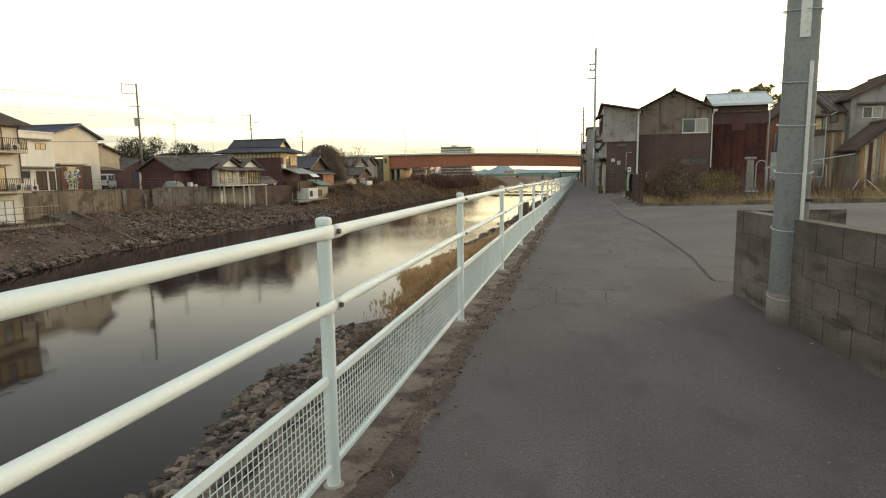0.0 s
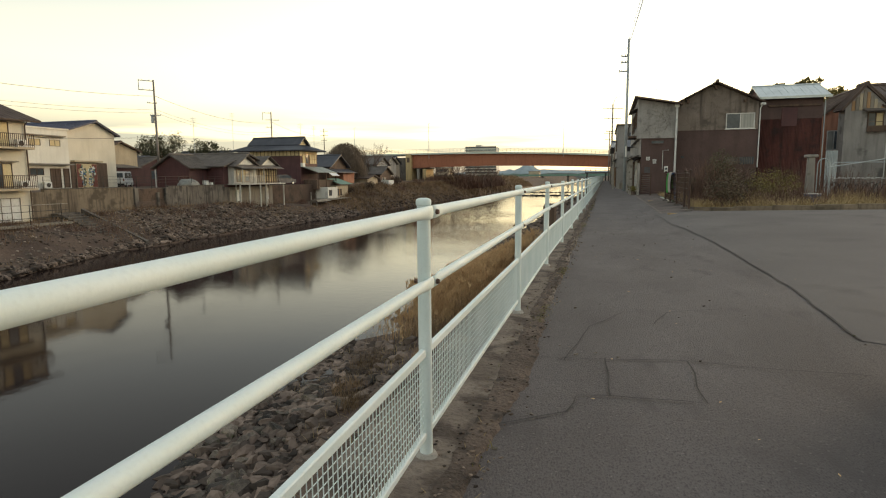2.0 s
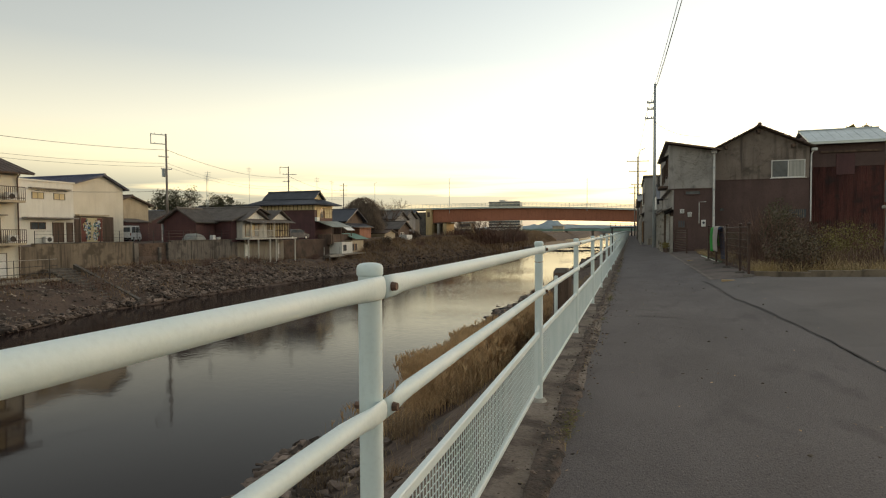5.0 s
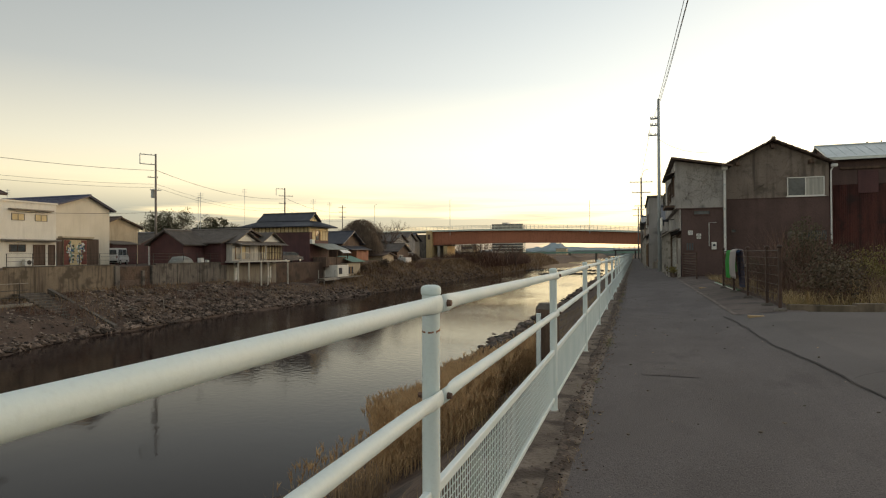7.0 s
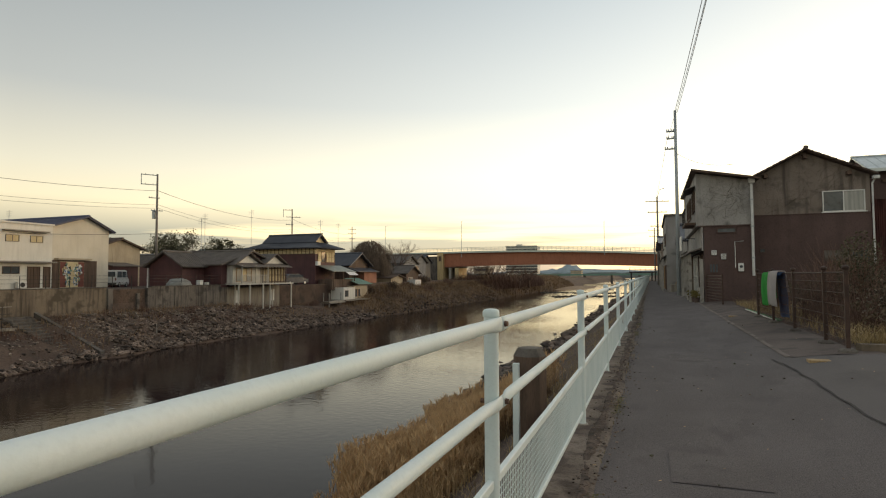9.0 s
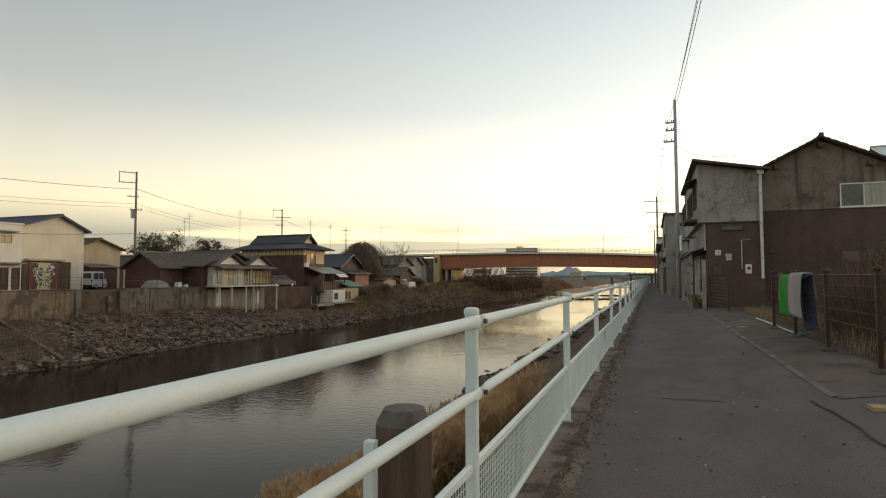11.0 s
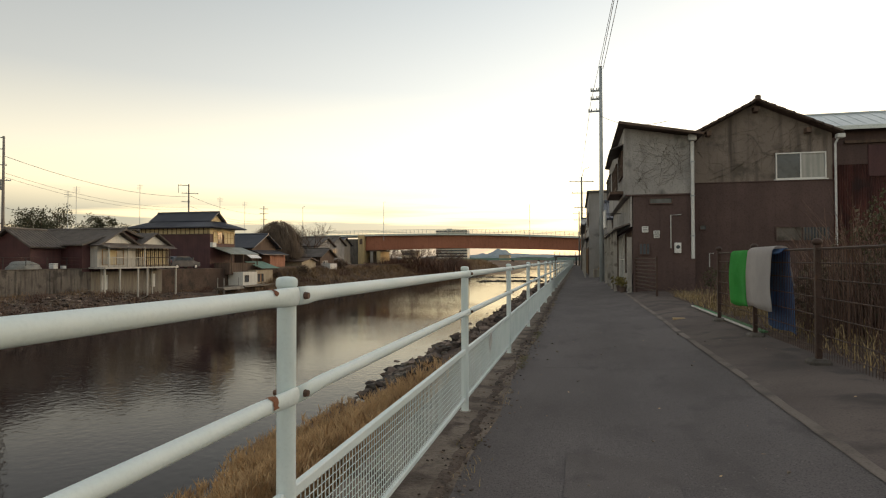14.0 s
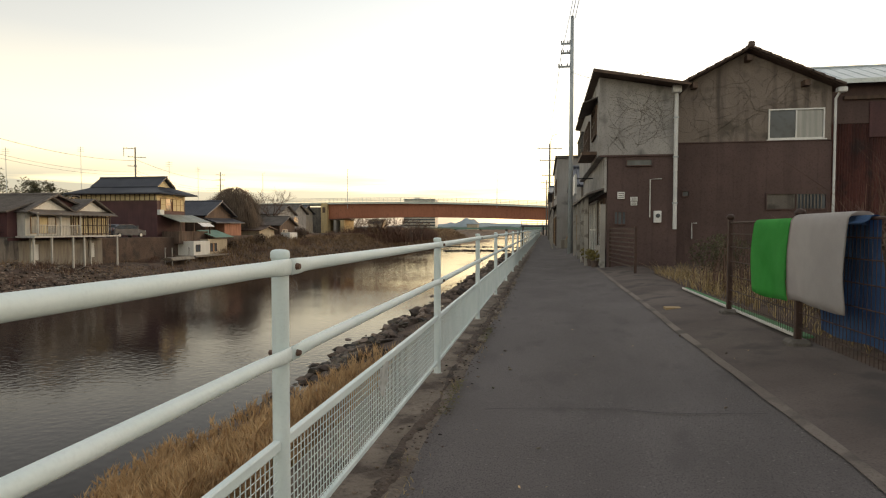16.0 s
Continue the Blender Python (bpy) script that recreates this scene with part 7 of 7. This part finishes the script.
def tree(name, x, y, z, h, r, leaf, count, label, seed, spread=5, bare=False, trunk=0.16, s=0.12, gap=0.0):
    rr = random.Random(seed)
    root = thing(name, (x, y, z), label, "tree")
    bm = bmesh.new()
    tube(bm, (x, y, z - 0.2), (x, y, z + h * 0.45), trunk, trunk * 0.7, seg=8)
    ends = []

    def limb(p, d, L, rad, depth):
        q = p + d * L
        tube(bm, p, q, rad, rad * 0.6, seg=5, cap=False)
        ends.append(q)
        if depth:
            for k in range(3 if bare else 2):
                nd = (d + Vector((rr.gauss(0, 0.55), rr.gauss(0, 0.55), rr.gauss(0.1, 0.35)))).normalized()
                limb(q, nd, L * rr.uniform(0.6, 0.8), rad * 0.55, depth - 1)
    for k in range(spread):
        a = 6.283 * k / spread + rr.uniform(-0.3, 0.3)
        d = Vector((math.cos(a) * 0.7, math.sin(a) * 0.7, rr.uniform(0.6, 1.1))).normalized()
        limb(Vector((x, y, z + h * rr.uniform(0.3, 0.45))), d, h * 0.28, trunk * 0.5, 3 if bare else 2)
    part("trunk", bm, "bark", root)
    if not bare:
        out = leaf_cloud(rr, (x, y, z + h - r * 0.95), (r, r, r * 0.95), count, s, gap, seed)
        for e in ends[::3]:
            out += leaf_cloud(rr, e, (r * 0.35, r * 0.35, r * 0.3), count // 40, s, -1, seed)
        part("crown", join(out), leaf, root)
    return root


# weedy lot on the land side
rr = random.Random(31)
items = []
for i in range(14000):
    x = 3.5 + 19 * rr.random() ** 1.2
    y = 20.95 + 0.2 * (x - 3.4) + rr.random() ** 2.6 * 14
    if y > 37.5 or noise.noise((x * 0.5, y * 0.5, 9)) < -0.2:
        continue
    items.append(blade(rr, x, y, ground_z(x, y) - 0.02, rr.uniform(0.1, 0.42), 0.007, rr.uniform(0.3, 1.2), 2))
for i in range(1800):
    x, y = 3.45 + 1.7 * rr.random(), rr.uniform(28.6, 34.5)
    items.append(blade(rr, x, y, 0.2, rr.uniform(0.08, 0.34), 0.007, rr.uniform(0.4, 1.3), 2))
soup("lot_grass", items, "dry_grass", "straw-coloured dry grass in the weedy lot", "grass")
items = []
for x, y, r, h, c in ((4.6, 25.5, 0.9, 2.3, 500), (5.2, 28.0, 1.1, 2.0, 450), (7.4, 24.8, 1.2, 1.0, 420), (5.8, 23.8, 1.0, 0.8, 350), (10.5, 25.5, 1.6, 1.1, 500), (4.6, 22.8, 0.8, 1.0, 260), (6.5, 29.5, 1.3, 1.9, 300), (9.8, 28.5, 1.2, 1.7, 300), (8.9, 31.0, 1.5, 2.2, 300), (4.3, 31.0, 0.8, 1.2, 160), (12.2, 27.5, 1.5, 1.5, 320), (14.5, 28.5, 1.8, 1.8, 360), (17.0, 28.0, 1.8, 1.9, 360), (19.5, 29.5, 2.0, 2.0, 360), (4.4, 23.5, 0.7, 1.3, 180), (11.5, 31.5, 1.6, 1.8, 300), (22.0, 30.0, 2.0, 2.0, 300)):
    items += twig_clump(rr, x, y, 0.22, r, h, c, tw=0.008)
soup("lot_brush", items, "brush", "reddish dead brushwood in the weedy lot", "brush")
for x, y, r, h, mt_, sd in ((6.9, 26.2, 0.95, 1.25, "leaf_yellow", 1), (4.9, 25.8, 0.55, 2.0, "leaf", 2), (4.75, 33.6, 0.7, 0.9, "leaf", 3), (14.0, 26.8, 0.8, 0.9, "leaf_yellow", 5)):
    b_ = thing("shrub", (x, y, 0.22), "low green and yellowing shrub in the weedy lot", "shrub")
    q = random.Random(sd)
    part("stem", join(twig_clump(q, x, y, 0.2, r * 0.6, h, 60)), "brush", b_)
    part("foliage", join(leaf_cloud(q, (x, y, 0.3 + h * 0.5), (r, r, h * 0.5), 2200, 0.03, -0.15, sd)), mt_, b_)

for x, y, r, h, sd in ((4.5, 22.2, 0.7, 0.95, 11), (4.9, 24.2, 0.75, 1.15, 12), (4.4, 26.6, 0.7, 1.05, 13), (5.5, 27.6, 0.7, 1.9, 14), (6.6, 29.0, 0.9, 1.3, 16)):
    b_ = thing("shrub", (x, y, 0.22), "brown half-bare shrub behind the wire fence", "shrub")
    q = random.Random(sd)
    part("stem", join(twig_clump(q, x, y, 0.2, r * 0.6, h, 90)), "brush", b_)
    part("foliage", join(leaf_cloud(q, (x, y, 0.3 + h * 0.48), (r, r, h * 0.5), 1100, 0.04, -0.05, sd)), "leaf_brown", b_)
items = []
for i in range(44):
    x = rr.uniform(5.2, 21)
    y = 21.9 + 0.2 * (x - 3.4) + rr.uniform(0, 2.6)
    items += twig_clump(rr, x, y, 0.2, rr.uniform(0.3, 0.7), rr.uniform(0.35, 0.95), 130, tw=0.006)
soup("lot_tufts", items, "dry_grass", "tall straw-coloured grass tufts in the weedy lot", "grass")

# things standing in the lot
cp = thing("old_gatepost", (8.5, 27.6, 0.2), "leaning weathered concrete gatepost in the weeds", "post")
part("post", aprism([(8.36, 27.5, 0.1), (8.66, 27.5, 0.1), (8.62, 27.5, 1.95), (8.40, 27.5, 1.98)], (0, 0.22, 0)), "concrete", cp)
part("cap", abox(8.3, 8.72, 27.44, 27.78, 1.95, 2.06, bevel=0.02), "concrete", cp)


def hoop(x, y, w, h, deg, name, label, r=0.02):
    d = Vector((math.cos(radians(deg)), math.sin(radians(deg)), 0))
    pts = [Vector((x, y, 0.15))]
    pts.append(Vector((x, y, h - 0.25)))
    for a in range(0, 91, 15):
        pts.append(Vector((x, y, h - 0.25)) + d * (0.25 - 0.25 * math.cos(radians(a))) + Vector((0, 0, 0.25 * math.sin(radians(a)))))
    pts.append(Vector((x, y, h)) + d * (w - 0.25))
    for a in range(0, 91, 15):
        pts.append(Vector((x, y, h - 0.25)) + d * (w - 0.25 + 0.25 * math.sin(radians(a))) + Vector((0, 0, 0.25 * math.cos(radians(a)))))
    pts.append(Vector((x, y, 0.15)) + d * w)
    root = thing(name, (x, y, 0.15), label, "pipe frame")
    part("pipe", path_tube(bmesh.new(), pts, r, 8), "galv", root)
    return root


hoop(8.75, 27.6, 0.5, 1.9, 20, "pipe_frame", "bent pale steel pipe frame in the weeds")
hoop(9.4, 28.2, 2.6, 1.75, 10, "pipe_frame", "bent pale steel pipe frame in the weeds")
pp = thing("fallen_pipe", (10.5, 28.5, 1.2), "long pale pipe lying slanted on the frames", "pipe")
part("pipe", atube((9.2, 28.0, 1.55), (13.2, 29.0, 2.15), 0.022, seg=8), "galv", pp)
for x, y, a in ((12.0, 26.6, 0.5), (15.8, 26.4, -0.7), (17.6, 26.0, 0.6), (13.4, 25.9, -0.9)):
    sk = thing("stake", (x, y, 0.2), "thin pale stake leaning in the weeds", "stake")
    part("stick", atube((x, y, 0.15), (x + a, y + 0.1, 1.0), 0.016, seg=6), "pvc", sk)
bk = thing("bucket", (8.25, 26.3, 0.2), "faded blue plastic tub in the weeds", "bucket")
part("tub", atube((8.25, 26.3, 0.2), (8.25, 26.3, 0.55), 0.22, 0.28, seg=16), "blue_cloth", bk)
part("rim", atube((8.25, 26.3, 0.55), (8.25, 26.3, 0.58), 0.3, 0.3, seg=16), "sign_white", bk)
fr = thing("bicycle_pile", (10.8, 28.9, 0.2), "dark heap of old bicycles under a rail", "clutter")
for i in range(6):
    x = 9.9 + 0.33 * i
    bm = bmesh.new()
    pts = [(x + 0.05 * math.sin(a), 28.9 + 0.32 * math.cos(a), 0.55 + 0.32 * math.sin(a)) for a in [6.2832 * k / 16 for k in range(17)]]
    part("wheel", path_tube(bm, pts, 0.02, 5), "rubber", fr)
    part("frame", path_tube(bmesh.new(), [(x, 28.9, 0.55), (x + 0.1, 29.3, 0.95), (x + 0.1, 29.8, 0.9), (x, 29.9, 0.55)], 0.02, 5), "black_iron", fr)
    part("handlebar", path_tube(bmesh.new(), [(x - 0.2, 29.2, 1.15), (x + 0.1, 29.3, 1.1), (x + 0.4, 29.2, 1.15)], 0.014, 5), "alu", fr)

# weathered post outside the fence
bo = thing("mooring_post", (-0.62, 16.6, -0.5), "dark weathered octagonal post beside a white steel angle", "post")
part("post", atube((-0.62, 16.6, -1.6), (-0.62, 16.6, 0.52), 0.17, 0.17, seg=8), "wood_dark", bo)
part("top", atube((-0.62, 16.6, 0.52), (-0.62, 16.6, 0.60), 0.17, 0.12, seg=8), "old_concrete", bo)
part("steel_angle", abox(-0.74, -0.68, 16.33, 16.39, -1.2, 0.47, bevel=0.004), "white_paint", bo, "white painted steel angle")

# weeds along the footing strip
rr = random.Random(77)
items = []
for i in range(900):
    y = rr.uniform(0, 45)
    x = rr.uniform(0.05, 0.26)
    if noise.noise((x * 3, y * 1.2, 3)) < 0.1:
        continue
    items.append(blade(rr, x, y, 0.0, rr.uniform(0.01, 0.05), 0.004, rr.uniform(0.3, 1.0), 2))
soup("strip_weeds", items, "leaf_yellow", "tiny yellow weeds in the footing strip", "weeds")
items = []
for i in range(420):
    y = rr.uniform(-1, 30)
    x = rr.uniform(-0.2, 0.34) if rr.random() < 0.75 else rr.uniform(0.3, 2.8)
    k = rr.randrange(8)
    s = rr.uniform(0.004, 0.018)
    items.append((ROCK_V[k] * s + np.array([x, y, rise(x, y) + 0.012]), ROCK_F[k]))
soup("grit", items, "rock", "loose grit on the path edge", "gravel")
for k, (x, y) in enumerate(((2.35, 39.0), (2.3, 40.5), (2.4, 38.2))):
    q = random.Random(k)
    pl = thing("potted_plant", (x, y, 0.1), "small potted plant by the house wall", "plant")
    part("pot", atube((x, y, 0.1), (x, y, 0.32), 0.09, 0.13, seg=12), "tile_brown", pl)
    part("foliage", join(leaf_cloud(q, (x, y, 0.45), (0.2, 0.2, 0.2), 120, 0.05, -1, k)), "leaf_yellow", pl)

# trees
for x, h, r, sd in ((15.5, 9.2, 0.95, 41), (17.6, 9.5, 1.1, 46), (20.0, 8.7, 1.2, 47)):
    tree("tree", x, 61.0, 0.2, h, r, "leaf_yellow", 2600, "leafy tree behind the rusty shed", sd, s=0.12, gap=-0.45)
rd = thing("round_tree", (-47.6, 104.5, -1.0), "dome-shaped tree of dense drooping brown twigs", "tree")
part("trunk", atube((-47.6, 104.5, -1.2), (-47.6, 104.5, 5.6), 0.3, 0.16, seg=9), "bark", rd)
q = random.Random(43)
out = []
for i in range(15000):
    a, u = q.uniform(0, 6.283), q.random() ** 0.8
    up = 1 - u
    rad = 4.35 * math.sqrt(max(0.0, 1 - up ** 3.6)) * (0.70 + 0.30 * q.random() + 0.20 * noise.noise((math.cos(a) * 2.5, math.sin(a) * 2.5, up * 4)))
    zt = 2.0 + 5.7 * up + 0.5 * noise.noise((math.cos(a) * 3, math.sin(a) * 3, 5))
    L = q.uniform(0.5, 1.5) * (0.35 + 0.65 * u)
    c0 = Vector((-47.6 + rad * math.cos(a), 104.5 + rad * math.sin(a), zt))
    c1 = c0 + Vector((0.22 * L * math.cos(a), 0.22 * L * math.sin(a), -L))
    side = Vector((-math.sin(a), math.cos(a), 0)) * 0.024
    out.append(([c0 - side, c0 + side, c1 + side * 0.4, c1 - side * 0.4], [(0, 1, 2, 3)]))
part("crown", join(out), "leaf_dark", rd)
out = []
for i in range(900):
    a, f = q.uniform(0, 6.283), q.random()
    rad = 3.3 * math.sqrt(q.random())
    zt = 2.0 + 5.0 * math.sqrt(max(0.0, 1 - (rad / 3.6) ** 2))
    c0 = Vector((-47.6, 104.5, 2.5 + 2.5 * f))
    c1 = Vector((-47.6 + rad * math.cos(a), 104.5 + rad * math.sin(a), zt))
    side = Vector((-math.sin(a), math.cos(a), 0)) * 0.035
    out.append(([c0 - side, c0 + side, c1 + side * 0.5, c1 - side * 0.5], [(0, 1, 2, 3)]))
part("branchwork", join(out), "bark", rd)
tree("bare_tree", -46.8, 116, -0.5, 8.6, 3, "leaf", 0, "bare winter tree on the bank", 44, 7, True, 0.2)
tree("bare_tree", -42.5, 170, -1.5, 6.5, 3, "leaf", 0, "bare winter tree on the bank", 45, 7, True, 0.2)
for i, (x, y, h) in enumerate(((-47.5, 163, 8.2), (-44.5, 168, 7.6), (-41.0, 166, 7.0), (-38.6, 174, 7.4), (-36.5, 181, 6.6), (-49.5, 172, 8.4), (-35.2, 188, 6.2))):
    tree("bare_tree", x, y, -2.4, h, 3, "leaf", 0, "bare winter tree on the bank behind the bridge", 70 + i, 8, True, 0.2)
for i, (x, y, h, r) in enumerate(((-68, 80, 8.2, 3.4), (-74, 84, 7.6, 3.2), (-63, 84, 7.2, 2.6), (-78, 76, 7.2, 3.0))):
    tree("tree", x, y, 0.2, h, r, "leaf", 4200, "dark green tree behind the houses", 50 + i, s=0.13)
rr = random.Random(61)
items = []
for i in range(46):
    y = rr.uniform(100, 215)
    x = rr.uniform(-45, -37.5) - (3 if y > 160 else 0)
    z = ground_z(x, y) if x > -43 else 0.2
    items += twig_clump(rr, x, y, z, rr.uniform(1.0, 2.2), rr.uniform(0.8, 2.6), 150, tw=0.03)
for i in range(110):
    y = rr.uniform(158, 225)
    x = rr.uniform(-52, -35.5)
    items += twig_clump(rr, x, y, -2.2, rr.uniform(1.4, 2.8), rr.uniform(3.0, 6.8), 150, tw=0.04)
for i in range(60):
    y = rr.uniform(20, 100)
    x = rr.uniform(-42.8, -38.5)
    items += twig_clump(rr, x, y, ground_z(x, y) - 0.05, rr.uniform(0.5, 1.3), rr.uniform(0.4, 1.1), 70, tw=0.016)
soup("far_brush", items, "brush", "reddish brushwood on the far bank near the bridge", "brush")
for x, y, s in ((-40.6, 99.5, 1.0), (-41.2, 92.8, 0.6), (-42.2, 118, 1.1)):
    q = random.Random(int(y))
    b_ = thing("shrub", (x, y, ground_z(x, y)), "dark rounded shrub on the far bank", "shrub")
    part("foliage", join(leaf_cloud(q, (x, y, ground_z(x, y) + s * 0.8), (s, s, s), 900, 0.1, -0.6, y)), "leaf_dark", b_)
tp = thing("bare_shrub", (-45.0, 57.0, 0.2), "bare shrub beside the covered car", "shrub")
part("twigs", join(twig_clump(rr, -45.0, 57.0, 0.2, 0.9, 2.0, 120, tw=0.012)), "brush", tp)
for i, (x, y, h) in enumerate(((-58, 75, 10.2), (-54, 70, 9.0), (-62, 90, 12.5), (-50, 92.0, 10.5), (-72, 58, 9.5), (-56, 108, 11.5))):
    an = thing("aerial", (x, y, 0.2), "thin rooftop television aerial", "aerial")
    part("mast", atube((x, y, 0.2), (x, y, h), 0.03, seg=5), "galv", an)
    for k in range(3):
        part("element", atube((x - 0.5, y, h - 0.2 - 0.25 * k), (x + 0.5, y, h - 0.2 - 0.25 * k), 0.02, seg=4), "galv", an)


# dead ivy on the mortar walls: thin twisting stems pressed to the plaster
def ivy(name, y, x0, x1, z0, z1, count, seed):
    rr = random.Random(seed)
    bm = bmesh.new()
    for i in range(count):
        x, z = rr.uniform(x0, x1), rr.uniform(z0, z0 + (z1 - z0) * 0.7)
        a = rr.uniform(0.1, 3.0)
        pts = []
        for k in range(rr.randrange(8, 20)):
            if not (x0 < x < x1 and z0 < z < z1 - max(0.0, abs(x - 6.66) - 0.4) * (0.5 if y > 38 else 0.0)):
                break
            pts.append((x, y - 0.012, z))
            a += rr.gauss(0, 0.35)
            x, z = x + 0.11 * math.cos(a), z + 0.11 * abs(math.sin(a)) * 0.8
        if len(pts) > 2:
            path_tube(bm, pts, rr.uniform(0.002, 0.0042), 3)
    return tagged(part(name, bm, "ivy", None), "dry leafless ivy stems on the mortar wall", "ivy", "", "stuff")


ivy("dead_ivy", 37.42, 2.65, 4.55, 3.45, 5.25, 60, 1)
ivy("dead_ivy", 38.4, 4.75, 8.9, 3.9, 6.25, 80, 2)


# moss, dry weeds and grit along the ragged edge between footing strip and path
rr = random.Random(71)
items = []
for i in range(1500):
    y = rr.uniform(-1.5, 34)
    if noise.noise((y * 0.9, 4.0, 1.0)) < 0.02:
        continue
    x = 0.20 + rr.gauss(0, 0.05)
    items.append(blade(rr, x, y, 0.0, rr.uniform(0.012, 0.05), 0.003, rr.uniform(0.4, 1.4), 2))
soup("strip_weeds", items, "dry_grass", "short dry weeds along the edge of the footing strip", "weeds")
items = []
for i in range(1200):
    y = rr.uniform(-1.5, 30)
    near_edge = rr.random() < 0.7
    x = rr.gauss(0.17, 0.05) if near_edge else rr.uniform(0.3, 3.0)
    if near_edge and noise.noise((x * 3, y * 0.8, 1.0)) < -0.1:
        continue
    k = rr.randrange(8)
    s = rr.uniform(0.003, 0.010) if near_edge else rr.uniform(0.0014, 0.0035)
    items.append((ROCK_V[k] * s + np.array([x, y, rise(x, y) + 0.008 * noise.noise((x * 0.8, y * 0.5, 0)) + (0.006 if near_edge else -0.001)]), ROCK_F[k]))
soup("road_grit", items, "old_concrete", "loose grit and small stones on the path", "gravel")
items = []
for i in range(110):
    y = rr.uniform(-1.0, 28)
    x = rr.uniform(0.1, 3.1)
    vs, fs = leaf_quad(rr, (x, y, rise(x, y) + 0.014), rr.uniform(0.008, 0.02))
    items.append(([(v[0], v[1], rise(x, y) + 0.012 + 0.25 * (v[2] - rise(x, y) - 0.014)) for v in vs], fs))
soup("fallen_leaves", items, "reed", "a few dry leaves scattered on the asphalt", "leaves")
items = []
for i in range(46):
    y, x = rr.uniform(41, 66), rr.uniform(-42.6, -37.5)
    a, L, w_ = rr.uniform(0, 3.14), rr.uniform(0.4, 1.6), rr.uniform(0.01, 0.03)
    d = Vector((math.cos(a), math.sin(a), 0))
    e = Vector((-d.y, d.x, 0)) * w_
    p = Vector((x, y, ground_z(x, y) + 0.12))
    q_ = p + d * L
    q_.z = ground_z(q_.x, q_.y) + rr.uniform(0.1, 0.3)
    up = Vector((0, 0, w_))
    items.append(([p - e, p + e, p + up, q_ - e, q_ + e, q_ + up], [(0, 1, 4, 3), (1, 2, 5, 4), (2, 0, 3, 5)]))
soup("driftwood", items, "plank_grey", "bleached sticks and planks washed up on the far bank", "driftwood")
items = []
for i in range(9000):
    y = rr.uniform(-2, 30)
    if noise.noise((y * 0.8, 2.0, 9.0)) < 0.2:
        continue
    x = 0.235 + 0.05 * noise.noise((1, y * 0.55, 7)) + rr.gauss(0, 0.028)
    vs, fs = leaf_quad(rr, (x, y, 0.02), rr.uniform(0.006, 0.018))
    items.append(([(v[0], v[1], 0.024 + 0.8 * abs(v[2] - 0.02)) for v in vs], fs))
soup("edge_moss", items, "moss", "yellow-green moss tufts along the asphalt edge", "moss")
items = []
for i in range(2600):
    y = rr.uniform(-2, 34)
    x = 0.17 + rr.gauss(0, 0.075)
    k = rr.randrange(8)
    items.append((ROCK_V[k] * rr.uniform(0.003, 0.013) + np.array([x, y, 0.022]), ROCK_F[k]))
soup("edge_gravel", items, "rock_many", "small broken stones in the soil beside the asphalt", "gravel")
items = []
for x, y, r, h in ((-5.2, 14.2, 0.5, 0.75), (-4.4, 12.6, 0.4, 0.6), (-5.6, 16.4, 0.6, 0.9), (-4.0, 17.6, 0.5, 0.7), (-3.4, 14.8, 0.4, 0.5), (-4.8, 19.0, 0.7, 0.9), (-3.6, 20.5, 0.6, 0.8), (-2.8, 22.5, 0.6, 0.7), (-3.0, 26.0, 0.7, 0.7), (-2.6, 30.0, 0.7, 0.7)):
    items += twig_clump(rr, x, y, ground_z(x, y) - 0.05, r, h, 260, tw=0.006)
soup("bank_tufts", items, "bank_straw", "grey-brown grass tufts between the near bank stones", "grass")
items = []
for i in range(2200):
    y = rr.uniform(26, 45) if rr.random() < 0.4 else rr.uniform(42, 74)
    x = -42.3 + (shore_far(y) + 41.6) * rr.random()
    k = rr.randrange(8)
    items.append((ROCK_V[k] * rr.uniform(0.04, 0.17) + np.array([x, y, ground_z(x, y) + 0.01]), ROCK_F[k]))
soup("far_bank_rubble", items, "pale_rubble", "scattered rubble on the worn slope of the far bank", "rocks")
